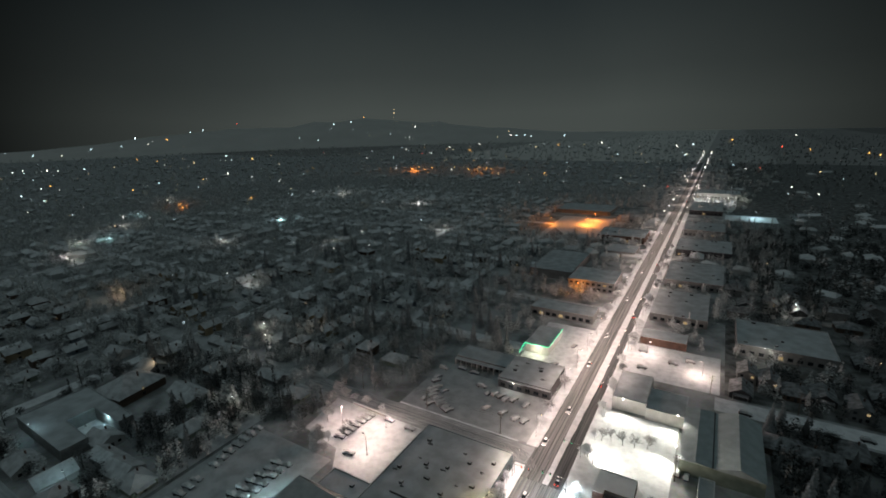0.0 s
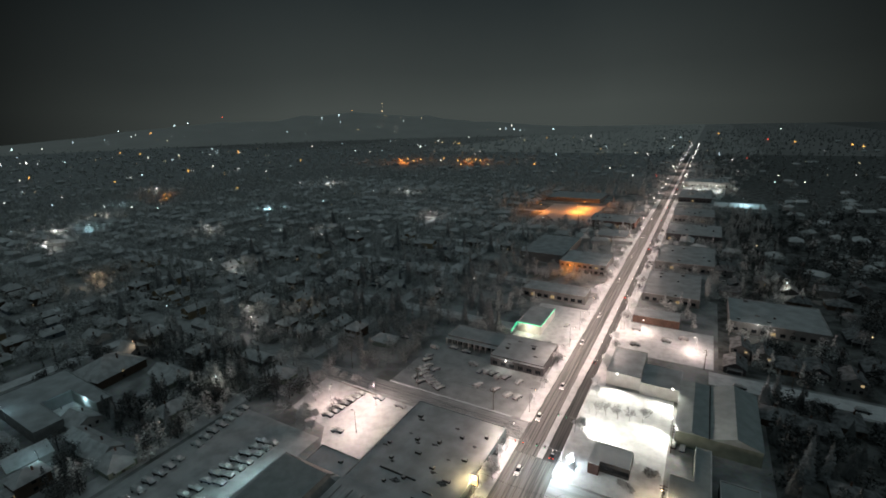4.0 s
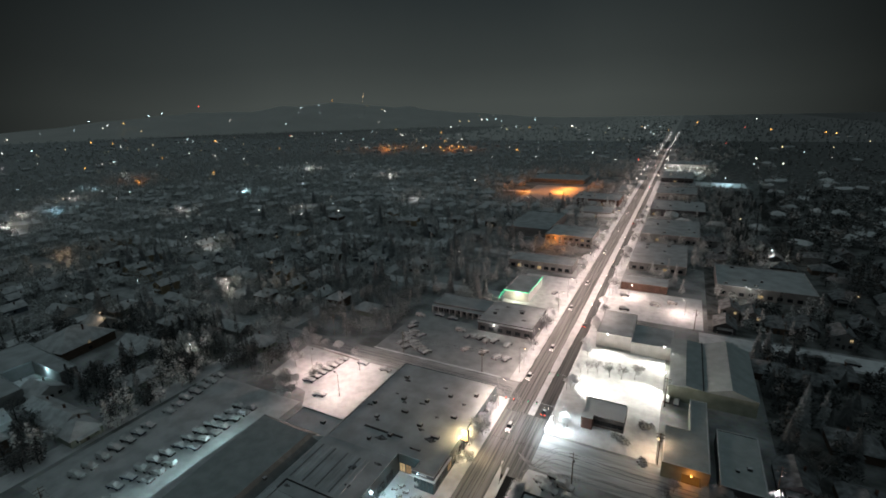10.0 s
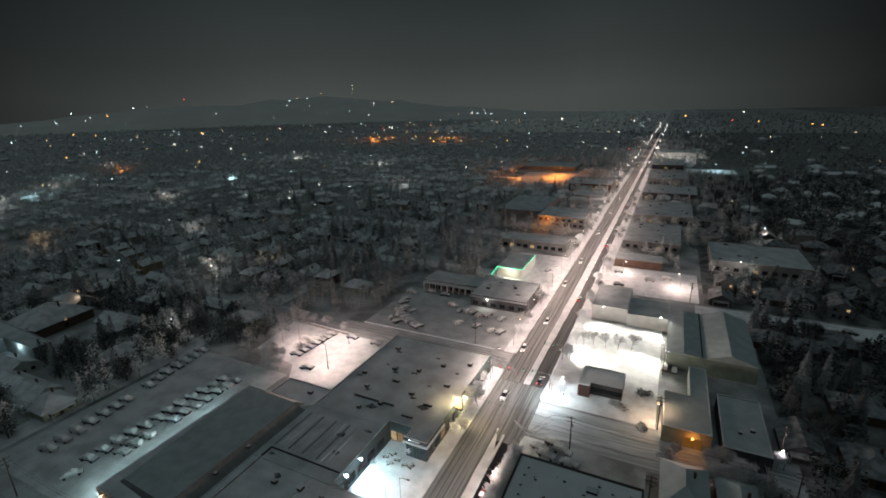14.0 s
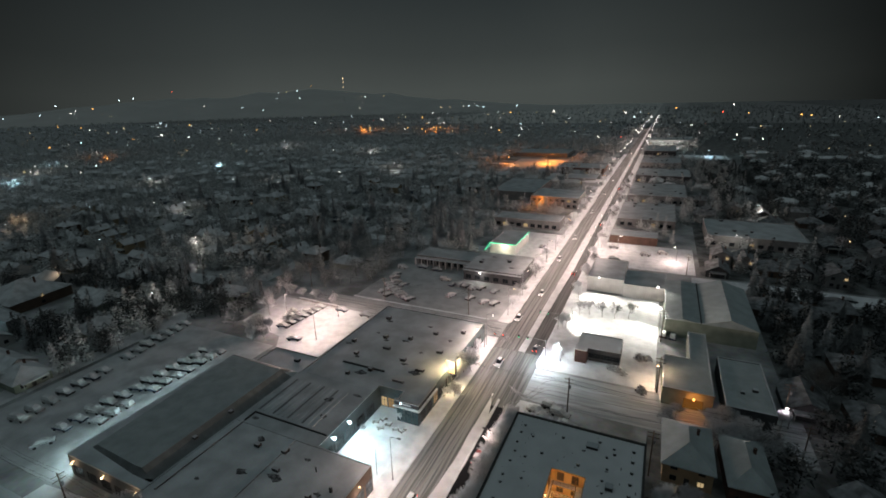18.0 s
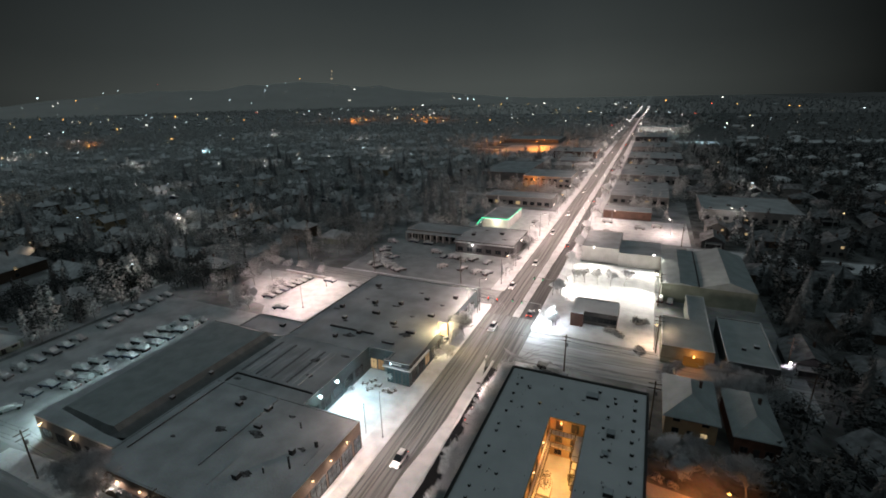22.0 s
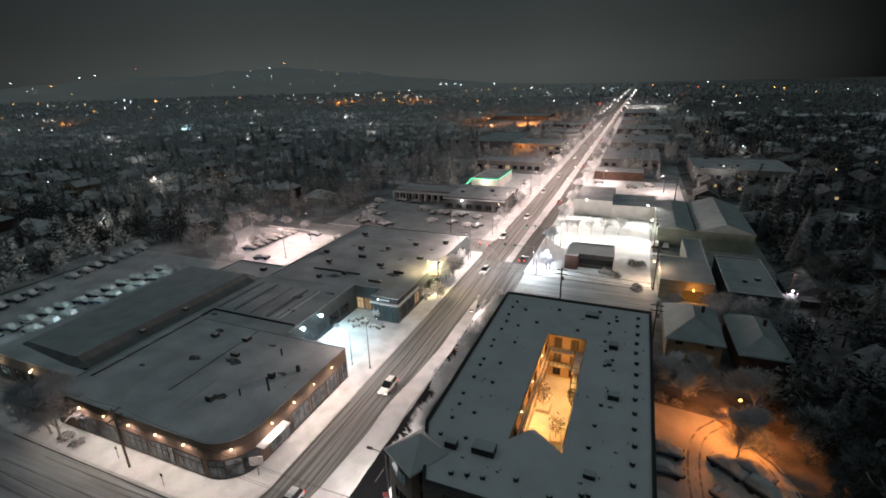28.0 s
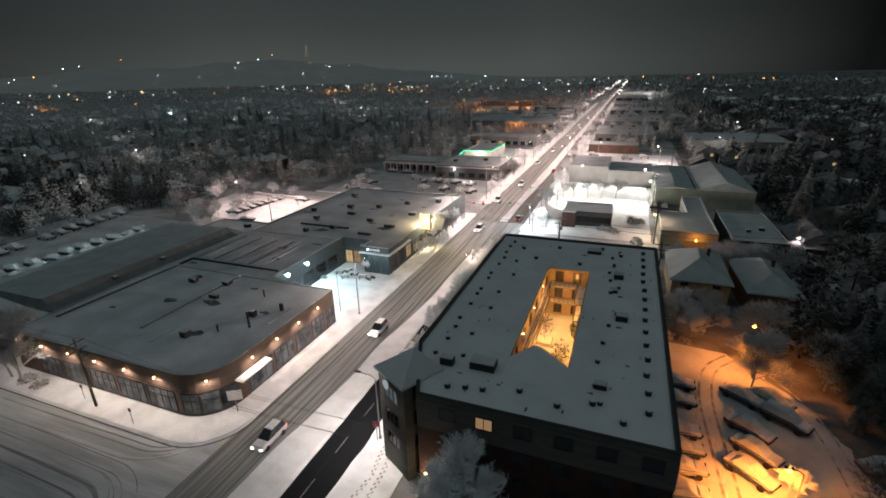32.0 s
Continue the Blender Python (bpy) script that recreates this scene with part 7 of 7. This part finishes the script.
for x, y, r in ((-21.0, 76.6, 0.9), (-9.0, 84.0, 1.3), (-7.6, 96.5, 0.7), (-7.5, 98.5, 0.7), (33.2, 128.7, 1.4), (34.9, 127.8, 1.7), (36.5, 126.8, 1.5), (41.0, 137.2, 2.0), (43.0, 138.0, 1.5), (42.2, 119.6, 1.9), (-38, 31.2, 1.1), (-41, 31.5, 1.3), (20.5, 28.5, 0.8), (27, 31.5, 1.0), (32, 31.5, 1.0), (38, 31.5, 1.0), (46.5, 74.5, 1.2), (49, 73.8, 1.0)):
    shrub(x, y, r)

# the lamps of the far town, too many to count
def far_lamps(name, bulb, spots, label):
    v, f, pv, pf = [], [], [], []
    for x, y, z0, h, r in spots:
        n = len(v)
        c = z0 + h
        v += [(x, y, c + r), (x - r, y, c), (x, y - r, c), (x + r, y, c), (x, y + r, c), (x, y, c - r)]
        f += [(n, n + 1, n + 2), (n, n + 2, n + 3), (n, n + 3, n + 4), (n, n + 4, n + 1), (n + 5, n + 2, n + 1), (n + 5, n + 3, n + 2), (n + 5, n + 4, n + 3), (n + 5, n + 1, n + 4)]
        n = len(pv)
        pv += [(x - 0.1, y, 0), (x + 0.1, y, 0), (x, y + 0.1, c - r * 0.5)]
        pf.append((n, n + 1, n + 2))
    ob = thing(name, 0, 0, 0, 0, label, "street lamps", "", "stuff")
    for nm, vv, ff, m in (("bulbs", v, f, bulb), ("poles", pv, pf, DARKMETAL)):
        me = bpy.data.meshes.new(nm)
        me.from_pydata(vv, [], ff)
        me.materials.append(m)
        part(nm, me, None, ob)


rng = random.Random(51)


def scatter(n, r0, r1, a0, a1, size):
    out = []
    while len(out) < n:
        r, a = r0 + (r1 - r0) * rng.random(), radians(rng.uniform(a0, a1))
        x, y = 40 + r * math.sin(a), r * math.cos(a)
        if free(x, y, 0) or y > 700 and not -14 < x < 24:
            out.append((x, y, 0, rng.uniform(5, 9), size * r * (0.35 + 1.3 * rng.random() ** 3)))
    return out


def marked(spots, r):
    """Lamps at known places: the far ones stand on hillside masts."""
    return [(x, y, 0, z, r * (x * x + y * y) ** 0.5) for x, y, z in spots]


MARK_COLD = [(-2124, 2471, 152), (-2208, 2396, 137), (-2754, 1729, 113), (-2717, 1788, 124), (-2894, 1480, 91), (-2885, 1495, 16), (-1835, 757, 8), (-3075, 1046, 17), (-1164, 364, 8), (-1034, 355, 8), (-608, 352, 8), (-803, 307, 8), (-1004, 1411, 8), (-1787, 2729, 51), (-1755, 2750, 39), (-1121, 3072, 32), (-875, 3154, 27), (-1085, 3085, 24), (-1174, 3052, 33)]
MARK_WHITE = [(-1526, 1590, 8), (-1094, 1367, 8), (-309, 400, 8), (-418, 587, 8), (-341, 572, 8), (-630, 710, 8), (-845, 742, 8), (-654, 342, 8), (-1786, 2731, 107), (-1713, 2777, 30), (181, 887, 8), (-130, 1022, 8), (-69, 903, 8), (96, 1266, 8), (98, 1001, 8), (386, 3269, 10), (-1043, 1722, 8), (-575, 1089, 8), (-1209, 3037, 34), (-341, 326, 8), (-284, 327, 8), (-269, 402, 8), (-1150, 2436, 8)]
MARK_SODIUM = [(-2057, 2528, 179), (-2820, 1619, 75), (-1027, 508, 8), (-1067, 695, 8), (-677, 533, 8), (-692, 415, 8), (-1326, 472, 8), (-1008, 1010, 8), (-680, 1061, 8), (-702, 1123, 8), (-649, 1070, 8), (-646, 1103, 8), (-625, 1000, 8), (-599, 1149, 8), (-530, 1101, 8), (-521, 1151, 8), (-496, 1141, 8), (-471, 1116, 8), (-471, 1003, 8), (81, 2784, 8), (303, 2018, 8), (421, 1836, 8), (432, 1767, 8)]
rng2 = random.Random(88)
HILL_LAMPS = [(x + rng2.uniform(-45, 45), y - rng2.uniform(0, 160), z * rng2.uniform(0.7, 1.0) + 6) for x, y, z in rng2.sample(SLOPE, 42)]
MARK_RED = [(-2605, 1949, 156)]
MARK_WARM = [(-1896, 2652, 222), (-1898, 2652, 200), (-1899, 2651, 174)]
far_lamps("distant_white_lamps", F_WHITE, marked(MARK_WHITE, 0.0009) + marked(HILL_LAMPS[:14], 0.0006) + scatter(90, 300, 2600, -80, 2, 0.0007) + scatter(9, 400, 2000, 2, 26, 0.0006) + [(rng.choice((-7, 16)) + rng.uniform(-3, 3), 660 + i * 30 + rng.uniform(-14, 14), 0, 8, 0.3 + 0.5 * rng.random() + i * 0.012) for i in range(42)], "far white street lamps of the town")
far_lamps("distant_cold_lamps", F_COLD, marked(MARK_COLD, 0.0009) + marked(HILL_LAMPS[14:28], 0.0006) + scatter(100, 300, 2600, -80, 2, 0.0006) + scatter(8, 400, 2000, 2, 26, 0.0006), "far bluish street lamps of the town")
far_lamps("distant_warm_lamps", F_WARM, marked(MARK_WARM, 0.0007) + marked(HILL_LAMPS[28:], 0.0005) + scatter(95, 170, 2400, -80, 4, 0.0005) + scatter(16, 200, 1500, 4, 28, 0.0006), "far warm lamps of the town")
far_lamps("distant_sodium_lamps", F_SODIUM, marked(MARK_SODIUM, 0.0010) + scatter(26, 500, 2600, -80, 8, 0.0009), "far orange sodium lamps of the town")
far_lamps("distant_red_lamps", B_RED, marked(MARK_RED, 0.0009) + scatter(6, 600, 2500, -60, 10, 0.0008), "far red warning lamps")
for y in (690, 770, 860, 960, 1080, 1220):
    lamp_light(4, y, 11, 5500, PINK, 0.5)
lamp_light(-690, 1085, 12, 26000, SODIUM, 1.0)
lamp_light(-490, 1110, 12, 22000, SODIUM, 1.0)
